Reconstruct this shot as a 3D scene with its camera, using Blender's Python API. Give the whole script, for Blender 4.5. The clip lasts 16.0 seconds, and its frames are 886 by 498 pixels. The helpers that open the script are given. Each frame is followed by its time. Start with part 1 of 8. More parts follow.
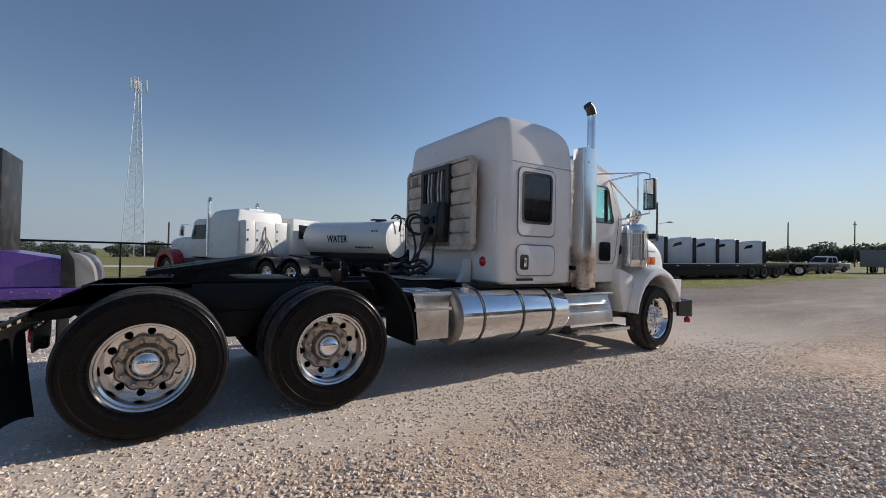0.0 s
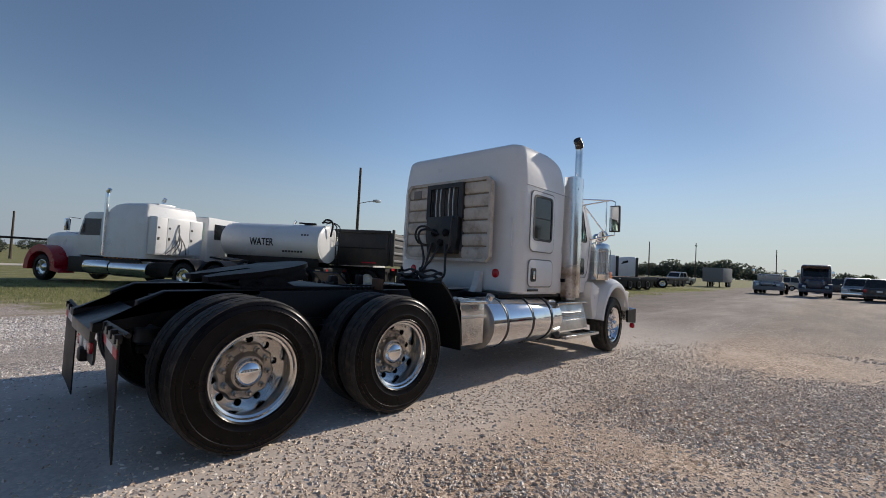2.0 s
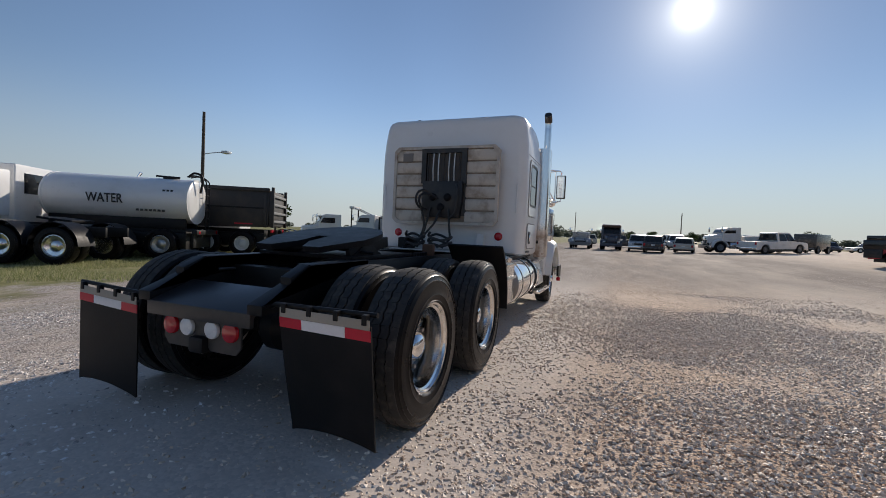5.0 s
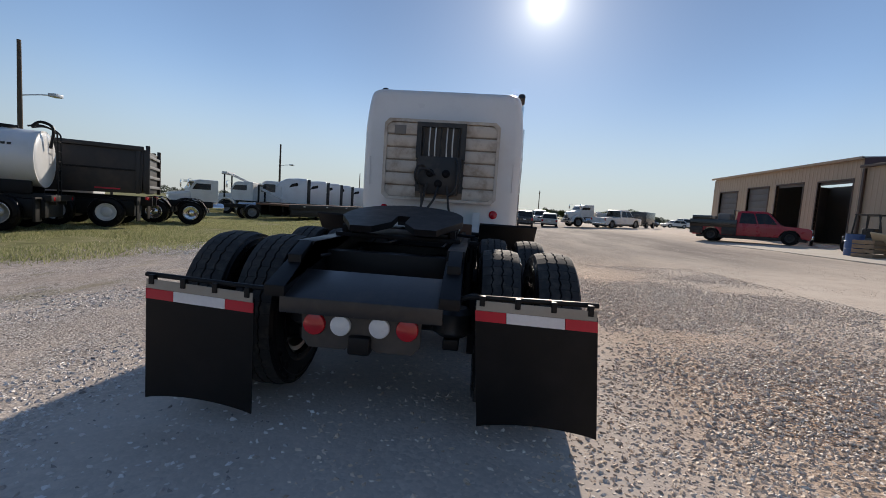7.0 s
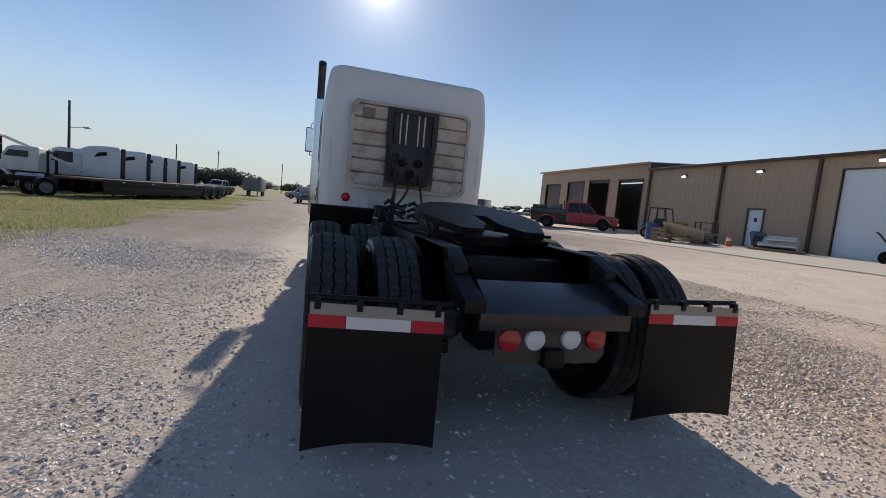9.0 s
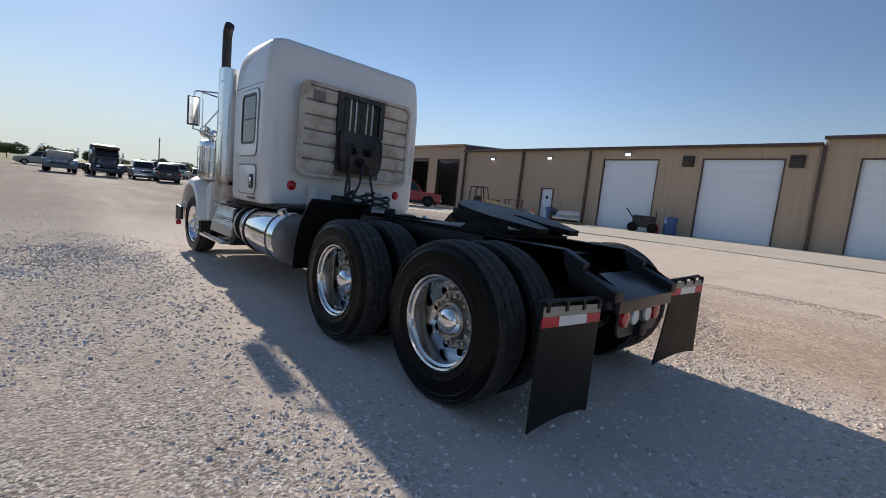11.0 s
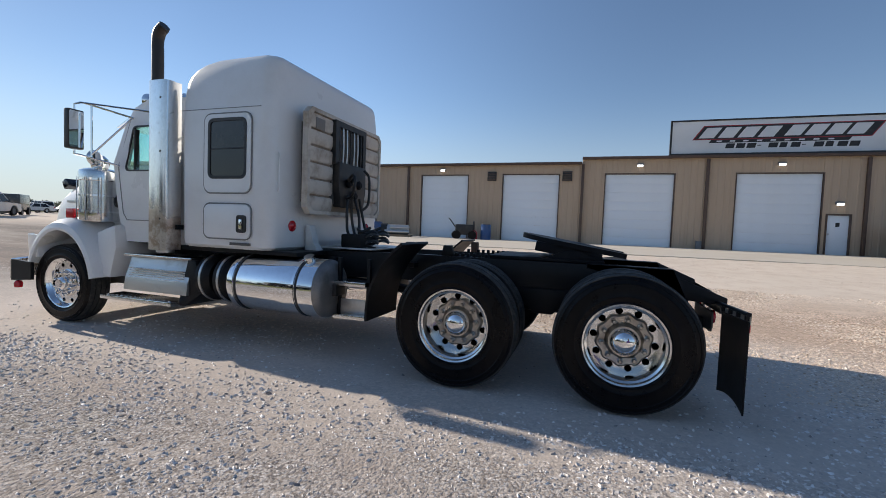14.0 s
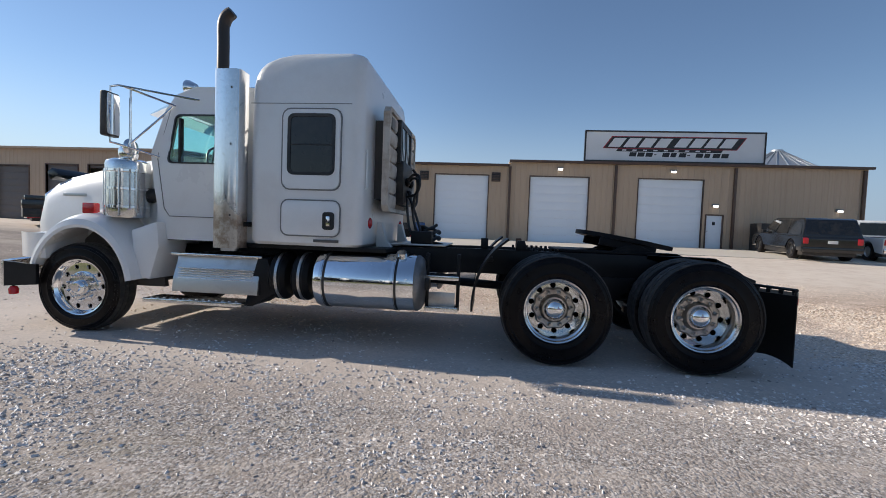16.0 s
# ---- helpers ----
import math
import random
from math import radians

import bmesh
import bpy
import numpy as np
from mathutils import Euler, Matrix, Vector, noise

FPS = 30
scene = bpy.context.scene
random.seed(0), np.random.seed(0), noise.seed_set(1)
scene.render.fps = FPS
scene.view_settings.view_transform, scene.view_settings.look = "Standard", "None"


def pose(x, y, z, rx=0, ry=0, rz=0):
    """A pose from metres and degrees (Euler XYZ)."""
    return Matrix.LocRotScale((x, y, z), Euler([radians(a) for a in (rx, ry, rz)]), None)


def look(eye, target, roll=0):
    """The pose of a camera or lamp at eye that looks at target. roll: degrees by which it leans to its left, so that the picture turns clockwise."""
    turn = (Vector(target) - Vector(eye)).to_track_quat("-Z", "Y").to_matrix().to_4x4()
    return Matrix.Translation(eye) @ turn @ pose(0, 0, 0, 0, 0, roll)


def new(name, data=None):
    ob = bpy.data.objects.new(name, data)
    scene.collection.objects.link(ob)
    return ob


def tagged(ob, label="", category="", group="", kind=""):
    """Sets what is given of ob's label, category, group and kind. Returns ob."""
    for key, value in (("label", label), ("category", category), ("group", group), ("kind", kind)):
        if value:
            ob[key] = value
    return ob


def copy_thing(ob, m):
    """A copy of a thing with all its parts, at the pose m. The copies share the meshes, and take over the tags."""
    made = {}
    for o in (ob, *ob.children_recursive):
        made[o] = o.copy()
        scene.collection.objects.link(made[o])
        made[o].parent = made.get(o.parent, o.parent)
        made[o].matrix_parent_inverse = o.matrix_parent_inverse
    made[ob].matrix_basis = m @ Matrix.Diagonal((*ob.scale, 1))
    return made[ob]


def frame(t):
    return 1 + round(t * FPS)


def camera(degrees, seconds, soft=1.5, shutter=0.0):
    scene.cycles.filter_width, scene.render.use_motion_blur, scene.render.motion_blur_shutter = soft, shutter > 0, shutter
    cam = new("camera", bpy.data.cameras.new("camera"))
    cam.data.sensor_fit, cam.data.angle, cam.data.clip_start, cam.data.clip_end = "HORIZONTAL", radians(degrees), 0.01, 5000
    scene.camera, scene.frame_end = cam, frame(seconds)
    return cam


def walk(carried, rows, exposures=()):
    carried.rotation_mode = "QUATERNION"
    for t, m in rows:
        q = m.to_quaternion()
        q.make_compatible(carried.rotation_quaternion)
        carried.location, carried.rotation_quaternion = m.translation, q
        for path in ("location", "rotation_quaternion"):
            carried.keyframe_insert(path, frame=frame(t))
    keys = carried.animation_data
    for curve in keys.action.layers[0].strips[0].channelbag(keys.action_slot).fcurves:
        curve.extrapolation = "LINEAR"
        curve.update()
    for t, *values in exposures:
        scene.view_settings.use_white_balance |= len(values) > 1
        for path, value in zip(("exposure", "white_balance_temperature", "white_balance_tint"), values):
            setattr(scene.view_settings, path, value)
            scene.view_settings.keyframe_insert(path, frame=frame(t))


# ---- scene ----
cam = camera(91.5, 16.0, soft=0.9)
PATH = [
    (0, (0.087, -4.813, 1.341), (1.171, -3.133, 1.372), 1.3),
    (0.5, (-0.274, -4.677, 1.321), (0.902, -3.059, 1.362), 1.7),
    (1, (-0.676, -4.566, 1.332), (0.593, -3.021, 1.381), 2.3),
    (1.5, (-1.013, -4.387, 1.322), (0.351, -2.925, 1.389), 2.7),
    (2, (-1.312, -4.142, 1.338), (0.139, -2.767, 1.418), 3.0),
    (2.5, (-1.643, -3.945, 1.345), (-0.111, -2.663, 1.432), 3.0),
    (3, (-1.913, -3.685, 1.308), (-0.302, -2.503, 1.386), 2.7),
    (3.5, (-2.155, -3.37, 1.314), (-0.471, -2.293, 1.373), 2.8),
    (4, (-2.422, -3.059, 1.308), (-0.674, -2.086, 1.336), 2.9),
    (4.2, (-2.484, -2.925, 1.294), (-0.712, -1.997, 1.307), 2.9),
    (6.3, (-2.894, -1.171, 1.288), (-0.938, -0.785, 1.121), 3.3),
    (6.5, (-2.939, -0.989, 1.277), (-0.971, -0.668, 1.113), 3.6),
    (7, (-2.953, -0.568, 1.277), (-0.966, -0.421, 1.108), 3.9),
    (7.5, (-2.889, -0.117, 1.284), (-0.896, -0.151, 1.121), 4.1),
    (8, (-2.885, 0.35, 1.285), (-0.902, 0.146, 1.119), 4.4),
    (8.5, (-2.776, 0.779, 1.258), (-0.823, 0.382, 1.087), 4.9),
    (9, (-2.633, 1.224, 1.256), (-0.734, 0.625, 1.069), 5.4),
    (9.2, (-2.591, 1.421, 1.256), (-0.722, 0.741, 1.049), 5.9),
    (11.3, (-1.753, 3.247, 1.302), (-0.399, 1.79, 1.095), 5.4),
    (11.5, (-1.63, 3.377, 1.313), (-0.335, 1.866, 1.116), 5.1),
    (12, (-1.305, 3.704, 1.32), (-0.152, 2.079, 1.148), 4.3),
    (12.5, (-0.947, 3.9, 1.305), (0.076, 2.188, 1.16), 3.7),
    (13, (-0.545, 4.116, 1.315), (0.345, 2.329, 1.191), 3.2),
    (13.5, (-0.147, 4.371, 1.341), (0.617, 2.526, 1.234), 2.7),
    (14, (0.279, 4.562, 1.327), (0.923, 2.671, 1.229), 2.2),
    (14.5, (0.678, 4.759, 1.314), (1.214, 2.835, 1.222), 1.6),
    (15, (1.085, 4.954, 1.293), (1.517, 3.004, 1.201), 1.4),
    (15.5, (1.549, 5.129, 1.286), (1.87, 3.157, 1.193), 1.7),
    (16, (1.983, 5.292, 1.247), (2.189, 3.305, 1.157), 2.2),
]
walk(cam, [(t, look(eye, target, roll)) for t, eye, target, roll in PATH],
     [(0.0, 0.0, 6500, 13), (2.0, -0.1, 6500, 13), (3.5, -0.13, 6500, 14), (6.5, 0.02, 6600, 14), (9.2, 0.06, 6600, 14), (11.5, 0.20, 6450, 13), (14.0, 0.30, 6350, 12), (16.0, 0.30, 6250, 12)])

# ---- world, sun ----
SUN_WAY = Vector((0.8995, -0.105, 0.424)).normalized()
world = bpy.data.worlds.new("world")
scene.world = world
world.use_nodes = True
wn = world.node_tree
wn.nodes.clear()
sky = wn.nodes.new("ShaderNodeTexSky")
sky.sky_type = "NISHITA"
sky.sun_disc = False
sky.sun_elevation = math.asin(SUN_WAY.z)
sky.sun_rotation = math.atan2(SUN_WAY.x, SUN_WAY.y)
sky.altitude = 200
sky.air_density = 1.0
sky.dust_density = 0.05
sky.ozone_density = 2.3
bg = wn.nodes.new("ShaderNodeBackground")
bg.inputs["Strength"].default_value = 0.106
wout = wn.nodes.new("ShaderNodeOutputWorld")
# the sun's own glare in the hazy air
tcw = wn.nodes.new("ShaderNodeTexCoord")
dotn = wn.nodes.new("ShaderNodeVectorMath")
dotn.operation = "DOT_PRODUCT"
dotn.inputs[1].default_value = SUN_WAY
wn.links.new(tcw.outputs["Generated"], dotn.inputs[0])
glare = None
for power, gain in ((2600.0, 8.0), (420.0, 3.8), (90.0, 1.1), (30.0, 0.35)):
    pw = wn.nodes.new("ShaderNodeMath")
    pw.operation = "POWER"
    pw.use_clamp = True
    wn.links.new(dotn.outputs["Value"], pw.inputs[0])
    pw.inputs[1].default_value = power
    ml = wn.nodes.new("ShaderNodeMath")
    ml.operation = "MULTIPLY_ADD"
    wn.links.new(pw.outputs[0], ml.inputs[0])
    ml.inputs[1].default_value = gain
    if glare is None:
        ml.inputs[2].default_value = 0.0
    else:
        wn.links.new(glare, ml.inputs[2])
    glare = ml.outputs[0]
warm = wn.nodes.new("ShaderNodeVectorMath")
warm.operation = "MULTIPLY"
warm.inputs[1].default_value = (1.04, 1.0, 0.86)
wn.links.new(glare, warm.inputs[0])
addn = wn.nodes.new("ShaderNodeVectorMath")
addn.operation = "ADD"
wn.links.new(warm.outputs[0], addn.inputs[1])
# pale haze low over the horizon, brighter under the sun
sepw = wn.nodes.new("ShaderNodeSeparateXYZ")
wn.links.new(tcw.outputs["Generated"], sepw.inputs[0])
low = wn.nodes.new("ShaderNodeMapRange")
low.interpolation_type = "SMOOTHERSTEP"
low.inputs["From Min"].default_value, low.inputs["From Max"].default_value = 0.32, -0.06
low.inputs["To Max"].default_value = 0.92
wn.links.new(sepw.outputs[2], low.inputs["Value"])
toward = wn.nodes.new("ShaderNodeMapRange")
toward.inputs["From Min"].default_value = -0.9
wn.links.new(dotn.outputs["Value"], toward.inputs["Value"])
haze = wn.nodes.new("ShaderNodeMix")
haze.data_type = "RGBA"
haze.inputs[6].default_value = (1.62, 2.42, 3.75, 1)
haze.inputs[7].default_value = (4.6, 5.15, 5.2, 1)
wn.links.new(toward.outputs[0], haze.inputs[0])
hmix = wn.nodes.new("ShaderNodeMix")
hmix.data_type = "RGBA"
wn.links.new(low.outputs[0], hmix.inputs[0])
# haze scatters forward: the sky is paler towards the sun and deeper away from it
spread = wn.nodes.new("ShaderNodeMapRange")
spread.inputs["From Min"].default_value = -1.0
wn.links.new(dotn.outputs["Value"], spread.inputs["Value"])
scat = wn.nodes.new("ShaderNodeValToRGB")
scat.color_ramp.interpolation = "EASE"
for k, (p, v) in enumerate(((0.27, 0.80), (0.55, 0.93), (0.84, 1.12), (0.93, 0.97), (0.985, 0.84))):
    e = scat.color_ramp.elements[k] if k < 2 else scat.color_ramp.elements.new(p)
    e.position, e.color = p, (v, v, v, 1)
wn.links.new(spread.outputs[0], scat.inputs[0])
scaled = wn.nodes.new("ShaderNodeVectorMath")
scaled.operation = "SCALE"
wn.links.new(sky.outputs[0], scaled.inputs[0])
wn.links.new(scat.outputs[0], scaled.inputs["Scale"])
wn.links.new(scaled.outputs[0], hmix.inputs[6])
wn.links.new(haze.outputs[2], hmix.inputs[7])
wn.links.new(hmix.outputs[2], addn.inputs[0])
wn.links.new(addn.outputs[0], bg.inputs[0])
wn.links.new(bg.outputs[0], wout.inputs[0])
sun_data = bpy.data.lights.new("sun", "SUN")
sun_data.energy = 4.1
sun_data.angle = radians(0.6)
sun_data.color = (1.0, 0.915, 0.78)
sun = new("sun", sun_data)
sun.matrix_world = look(SUN_WAY * 100, (0, 0, 0))

# ---- materials ----
def nodes_of(name):
    m = bpy.data.materials.new(name)
    m.use_nodes = True
    nt = m.node_tree
    b = nt.nodes["Principled BSDF"]
    return m, nt, b


def sock(nt, a, b):
    nt.links.new(a, b)


def noise_tex(nt, scale, detail=4.0, rough=0.55, stretch=None, space="Object"):
    tc = nt.nodes.new("ShaderNodeTexCoord")
    mp = nt.nodes.new("ShaderNodeMapping")
    if stretch:
        mp.inputs["Scale"].default_value = stretch
    n = nt.nodes.new("ShaderNodeTexNoise")
    n.inputs["Scale"].default_value = scale
    n.inputs["Detail"].default_value = detail
    n.inputs["Roughness"].default_value = rough
    sock(nt, tc.outputs[space], mp.inputs["Vector"])
    sock(nt, mp.outputs[0], n.inputs["Vector"])
    return n.outputs["Fac"]


def ramp(nt, fac, stops):
    r = nt.nodes.new("ShaderNodeValToRGB")
    els = r.color_ramp.elements
    while len(els) < len(stops):
        els.new(0.5)
    for e, (p, c) in zip(els, stops):
        e.position, e.color = p, (*c, 1) if len(c) == 3 else (c[0], c[0], c[0], 1)
    sock(nt, fac, r.inputs[0])
    return r.outputs[0]


def mixc(nt, fac, a, b, mode="MIX"):
    m = nt.nodes.new("ShaderNodeMix")
    m.data_type, m.blend_type = "RGBA", mode
    for s, v in ((m.inputs[0], fac), (m.inputs[6], a), (m.inputs[7], b)):
        if isinstance(v, (int, float)):
            s.default_value = v
        elif isinstance(v, tuple):
            s.default_value = (*v, 1)
        else:
            sock(nt, v, s)
    return m.outputs[2]


def bump(nt, b, height, strength, dist):
    k = nt.nodes.new("ShaderNodeBump")
    k.inputs["Strength"].default_value = strength
    k.inputs["Distance"].default_value = dist
    sock(nt, height, k.inputs["Height"])
    sock(nt, k.outputs[0], b.inputs["Normal"])


def surface(name, col, rough=0.5, metal=0.0, dirt=(0.25, 0.2, 0.15), dirt_amt=0.25, scale=3.0, grain=60.0, bump_amt=0.05, coat=0.0, vary=0.12, spec=0.5, rough_var=0.15):
    """A painted, metal or rubber surface with broad stains and fine grain."""
    m, nt, b = nodes_of(name)
    broad = noise_tex(nt, scale, 5, 0.6)
    fine = noise_tex(nt, grain, 3, 0.5)
    lo = tuple(c * (1 - vary) for c in col)
    base = mixc(nt, fine, lo, col)
    mask = ramp(nt, broad, [(0.48, (0,)), (0.75, (dirt_amt,))])
    base = mixc(nt, mask, base, dirt)
    sock(nt, base, b.inputs["Base Color"])
    r = nt.nodes.new("ShaderNodeMapRange")
    r.inputs["To Min"].default_value = max(0.02, rough - rough_var)
    r.inputs["To Max"].default_value = min(1.0, rough + rough_var)
    sock(nt, broad, r.inputs["Value"])
    sock(nt, r.outputs[0], b.inputs["Roughness"])
    b.inputs["Metallic"].default_value = metal
    b.inputs["Coat Weight"].default_value = coat
    b.inputs["Coat Roughness"].default_value = 0.12
    b.inputs["Specular IOR Level"].default_value = spec
    if bump_amt:
        bump(nt, b, fine, bump_amt, 0.004)
    return m


def glass_mat(name, tint=(0.55, 0.65, 0.65), rough=0.02):
    m, _, b = nodes_of(name)
    b.inputs["Base Color"].default_value = (*tint, 1)
    b.inputs["Transmission Weight"].default_value = 1.0
    b.inputs["Roughness"].default_value = rough
    b.inputs["IOR"].default_value = 1.45
    return m


WHITE = surface("white_paint", (0.80, 0.80, 0.79), 0.32, dirt=(0.42, 0.37, 0.31), dirt_amt=0.22, scale=1.6, coat=0.35, vary=0.05, bump_amt=0.01)
WHITE_DULL = surface("dull_white_paint", (0.76, 0.75, 0.72), 0.5, dirt=(0.4, 0.35, 0.28), dirt_amt=0.3, scale=2, vary=0.06, bump_amt=0.02)
FIBRE = surface("weathered_fibreglass", (0.64, 0.58, 0.50), 0.65, dirt=(0.22, 0.14, 0.08), dirt_amt=0.85, scale=4.5, vary=0.15)
# brown stain, taken darker so the gaps between panel ribs read as shaded
FIBRE_STAIN_SHADE = surface("stained_shaded_fibreglass", (0.34, 0.26, 0.19), 0.75, dirt=(0.14, 0.09, 0.055), dirt_amt=0.8, scale=5, vary=0.2)
BLACK = surface("black_frame_paint", (0.007, 0.007, 0.008), 0.45, spec=0.25, dirt=(0.03, 0.026, 0.023), dirt_amt=0.3, scale=5, bump_amt=0.1)
GREASE = surface("greasy_steel", (0.010, 0.010, 0.012), 0.45, spec=0.1, dirt=(0.030, 0.029, 0.029), dirt_amt=0.5, scale=8, bump_amt=0.15)
RUBBER = surface("tyre_rubber", (0.005, 0.0042, 0.0048), 0.30, spec=0.16, dirt=(0.03, 0.024, 0.022), dirt_amt=0.18, scale=9, bump_amt=0.15)
TREAD = surface("tyre_tread_rubber", (0.035, 0.033, 0.031), 0.8, dirt=(0.14, 0.12, 0.10), dirt_amt=0.6, scale=14, bump_amt=0.2)
FLAP = surface("flap_rubber", (0.009, 0.0085, 0.0085), 0.5, spec=0.2, dirt=(0.03, 0.025, 0.022), dirt_amt=0.4, scale=3, bump_amt=0.08)
CHROME = surface("chrome", (0.88, 0.88, 0.88), 0.08, metal=1.0, dirt=(0.5, 0.47, 0.43), dirt_amt=0.2, scale=6, vary=0.02, bump_amt=0.0, rough_var=0.06)
ALUM = surface("polished_aluminium", (0.78, 0.78, 0.77), 0.16, metal=1.0, dirt=(0.35, 0.31, 0.27), dirt_amt=0.45, scale=7, bump_amt=0.01, rough_var=0.1)
ALUM_DULL = surface("dull_aluminium", (0.62, 0.61, 0.59), 0.42, metal=1.0, dirt=(0.28, 0.24, 0.2), dirt_amt=0.5, scale=5, bump_amt=0.03)
HUB = surface("dirty_hub_metal", (0.52, 0.48, 0.43), 0.32, metal=0.95, dirt=(0.12, 0.09, 0.07), dirt_amt=0.7, scale=9, bump_amt=0.1)
GREY = surface("grey_plastic", (0.2, 0.2, 0.2), 0.5)
DARKBOX = surface("black_plastic", (0.015, 0.015, 0.016), 0.45)
RED_LENS = surface("red_lens", (0.50, 0.005, 0.014), 0.2, dirt_amt=0.03, bump_amt=0, coat=0.5)
AMBER_LENS = surface("amber_lens", (0.8, 0.2, 0.02), 0.2, dirt_amt=0.08, bump_amt=0, coat=0.5)
CLEAR_LENS = surface("white_lens", (0.8, 0.8, 0.78), 0.25, dirt_amt=0.1, bump_amt=0, coat=0.5)
RED_TAPE = surface("red_reflective_tape", (0.62, 0.004, 0.03), 0.35, dirt_amt=0.05)
WHITE_TAPE = surface("white_reflective_tape", (0.9, 0.86, 0.84), 0.35, dirt_amt=0.15)
RED = surface("red_paint", (0.42, 0.006, 0.022), 0.3, dirt_amt=0.06, coat=0.4)
PURPLE = surface("purple_paint", (0.13, 0.06, 0.32), 0.3, dirt_amt=0.1, coat=0.4)
NAVY = surface("dark_blue_paint", (0.03, 0.04, 0.07), 0.3, dirt_amt=0.2, coat=0.4)
CHARCOAL = surface("charcoal_paint", (0.022, 0.022, 0.026), 0.25, dirt_amt=0.2, coat=0.5)
BEIGE = surface("beige_paint", (0.55, 0.50, 0.43), 0.3, dirt_amt=0.2, coat=0.4)
SILVER = surface("silver_paint", (0.4, 0.41, 0.42), 0.3, metal=0.5, dirt_amt=0.2, coat=0.3)
GREEN_STEEL = surface("dark_dump_body_paint", (0.028, 0.024, 0.022), 0.5, dirt=(0.09, 0.06, 0.045), dirt_amt=0.5, scale=2)
BROWN_TRIM = surface("brown_trim_steel", (0.10, 0.058, 0.040), 0.5, dirt_amt=0.2)
GLOSS_BLACK = surface("gloss_black_paint", (0.008, 0.008, 0.009), 0.15, dirt=(0.05, 0.045, 0.04), dirt_amt=0.12, scale=2, coat=0.5, bump_amt=0.0)
# dusty black, its base paled for the sky mirrored in the end plate
SHEEN_BLACK = surface("dusty_sheen_black_steel", (0.022, 0.022, 0.024), 0.34, dirt=(0.09, 0.075, 0.06), dirt_amt=0.45, scale=6, bump_amt=0.05)
DOOR_WHITE = surface("white_door_steel", (0.82, 0.86, 0.90), 0.5, dirt=(0.55, 0.54, 0.52), dirt_amt=0.15, scale=0.6, bump_amt=0.02, vary=0.04)
CONCRETE = surface("concrete", (0.68, 0.60, 0.49), 0.85, dirt=(0.5, 0.42, 0.32), dirt_amt=0.5, scale=0.5, grain=20, bump_amt=0.2)
GALV = surface("galvanised_steel", (0.55, 0.57, 0.58), 0.42, metal=0.8, dirt=(0.4, 0.38, 0.36), dirt_amt=0.3, scale=2)
WOOD = surface("weathered_wood", (0.28, 0.2, 0.13), 0.8, dirt=(0.12, 0.09, 0.06), dirt_amt=0.5, scale=3)
POLE_WOOD = surface("pole_wood", (0.10, 0.075, 0.055), 0.85, dirt=(0.05, 0.04, 0.03), dirt_amt=0.5, scale=2)
ORANGE = surface("orange_plastic", (0.75, 0.14, 0.03), 0.45)
BLUE = surface("blue_paint", (0.03, 0.09, 0.25), 0.45)
MACHINE_YELLOW = surface("machine_yellow_paint", (0.42, 0.2, 0.03), 0.5, dirt_amt=0.4)
SIGN_WHITE = surface("sign_face", (0.78, 0.78, 0.78), 0.4, dirt_amt=0.12, scale=0.5)
SIGN_BLACK = surface("sign_ink_black", (0.02, 0.02, 0.022), 0.5, dirt_amt=0.1)
SIGN_RED = surface("sign_ink_red", (0.35, 0.02, 0.03), 0.5, dirt_amt=0.1)
LAMP_FACE = surface("lit_lamp_lens", (0.9, 0.9, 0.88), 0.2, dirt_amt=0.05)
LAMP_FACE.node_tree.nodes["Principled BSDF"].inputs["Emission Color"].default_value = (1.0, 0.97, 0.9, 1)
LAMP_FACE.node_tree.nodes["Principled BSDF"].inputs["Emission Strength"].default_value = 2.2
RUST = surface("rusty_steel", (0.14, 0.07, 0.04), 0.8, dirt=(0.05, 0.03, 0.02), dirt_amt=0.5, scale=5)
TRUNK = surface("bark", (0.06, 0.05, 0.04), 0.9, dirt_amt=0.4, scale=4, bump_amt=0.4)
INTERIOR = surface("dark_interior", (0.09, 0.082, 0.076), 0.8)
GLASS_GREEN = glass_mat("green_tinted_glass", (0.62, 0.90, 0.84))
GLASS_DARK = surface("dark_glass", (0.012, 0.014, 0.016), 0.06, dirt_amt=0.1, bump_amt=0, rough_var=0.03)
MIRROR = surface("mirror_glass", (0.9, 0.9, 0.9), 0.03, metal=1.0, dirt_amt=0.05, bump_amt=0, vary=0.01, rough_var=0.02)


def siding_mat():
    m, nt, b = nodes_of("tan_siding")
    broad = noise_tex(nt, 0.35, 5, 0.6)
    streak = noise_tex(nt, 1.0, 4, 0.6, (6, 6, 0.25))
    base = mixc(nt, broad, (0.45, 0.33, 0.225), (0.53, 0.40, 0.285))
    base = mixc(nt, ramp(nt, streak, [(0.5, (0,)), (0.8, (0.35,))]), base, (0.33, 0.235, 0.15))
    sock(nt, base, b.inputs["Base Color"])
    b.inputs["Roughness"].default_value = 0.55
    return m


SIDING = siding_mat()


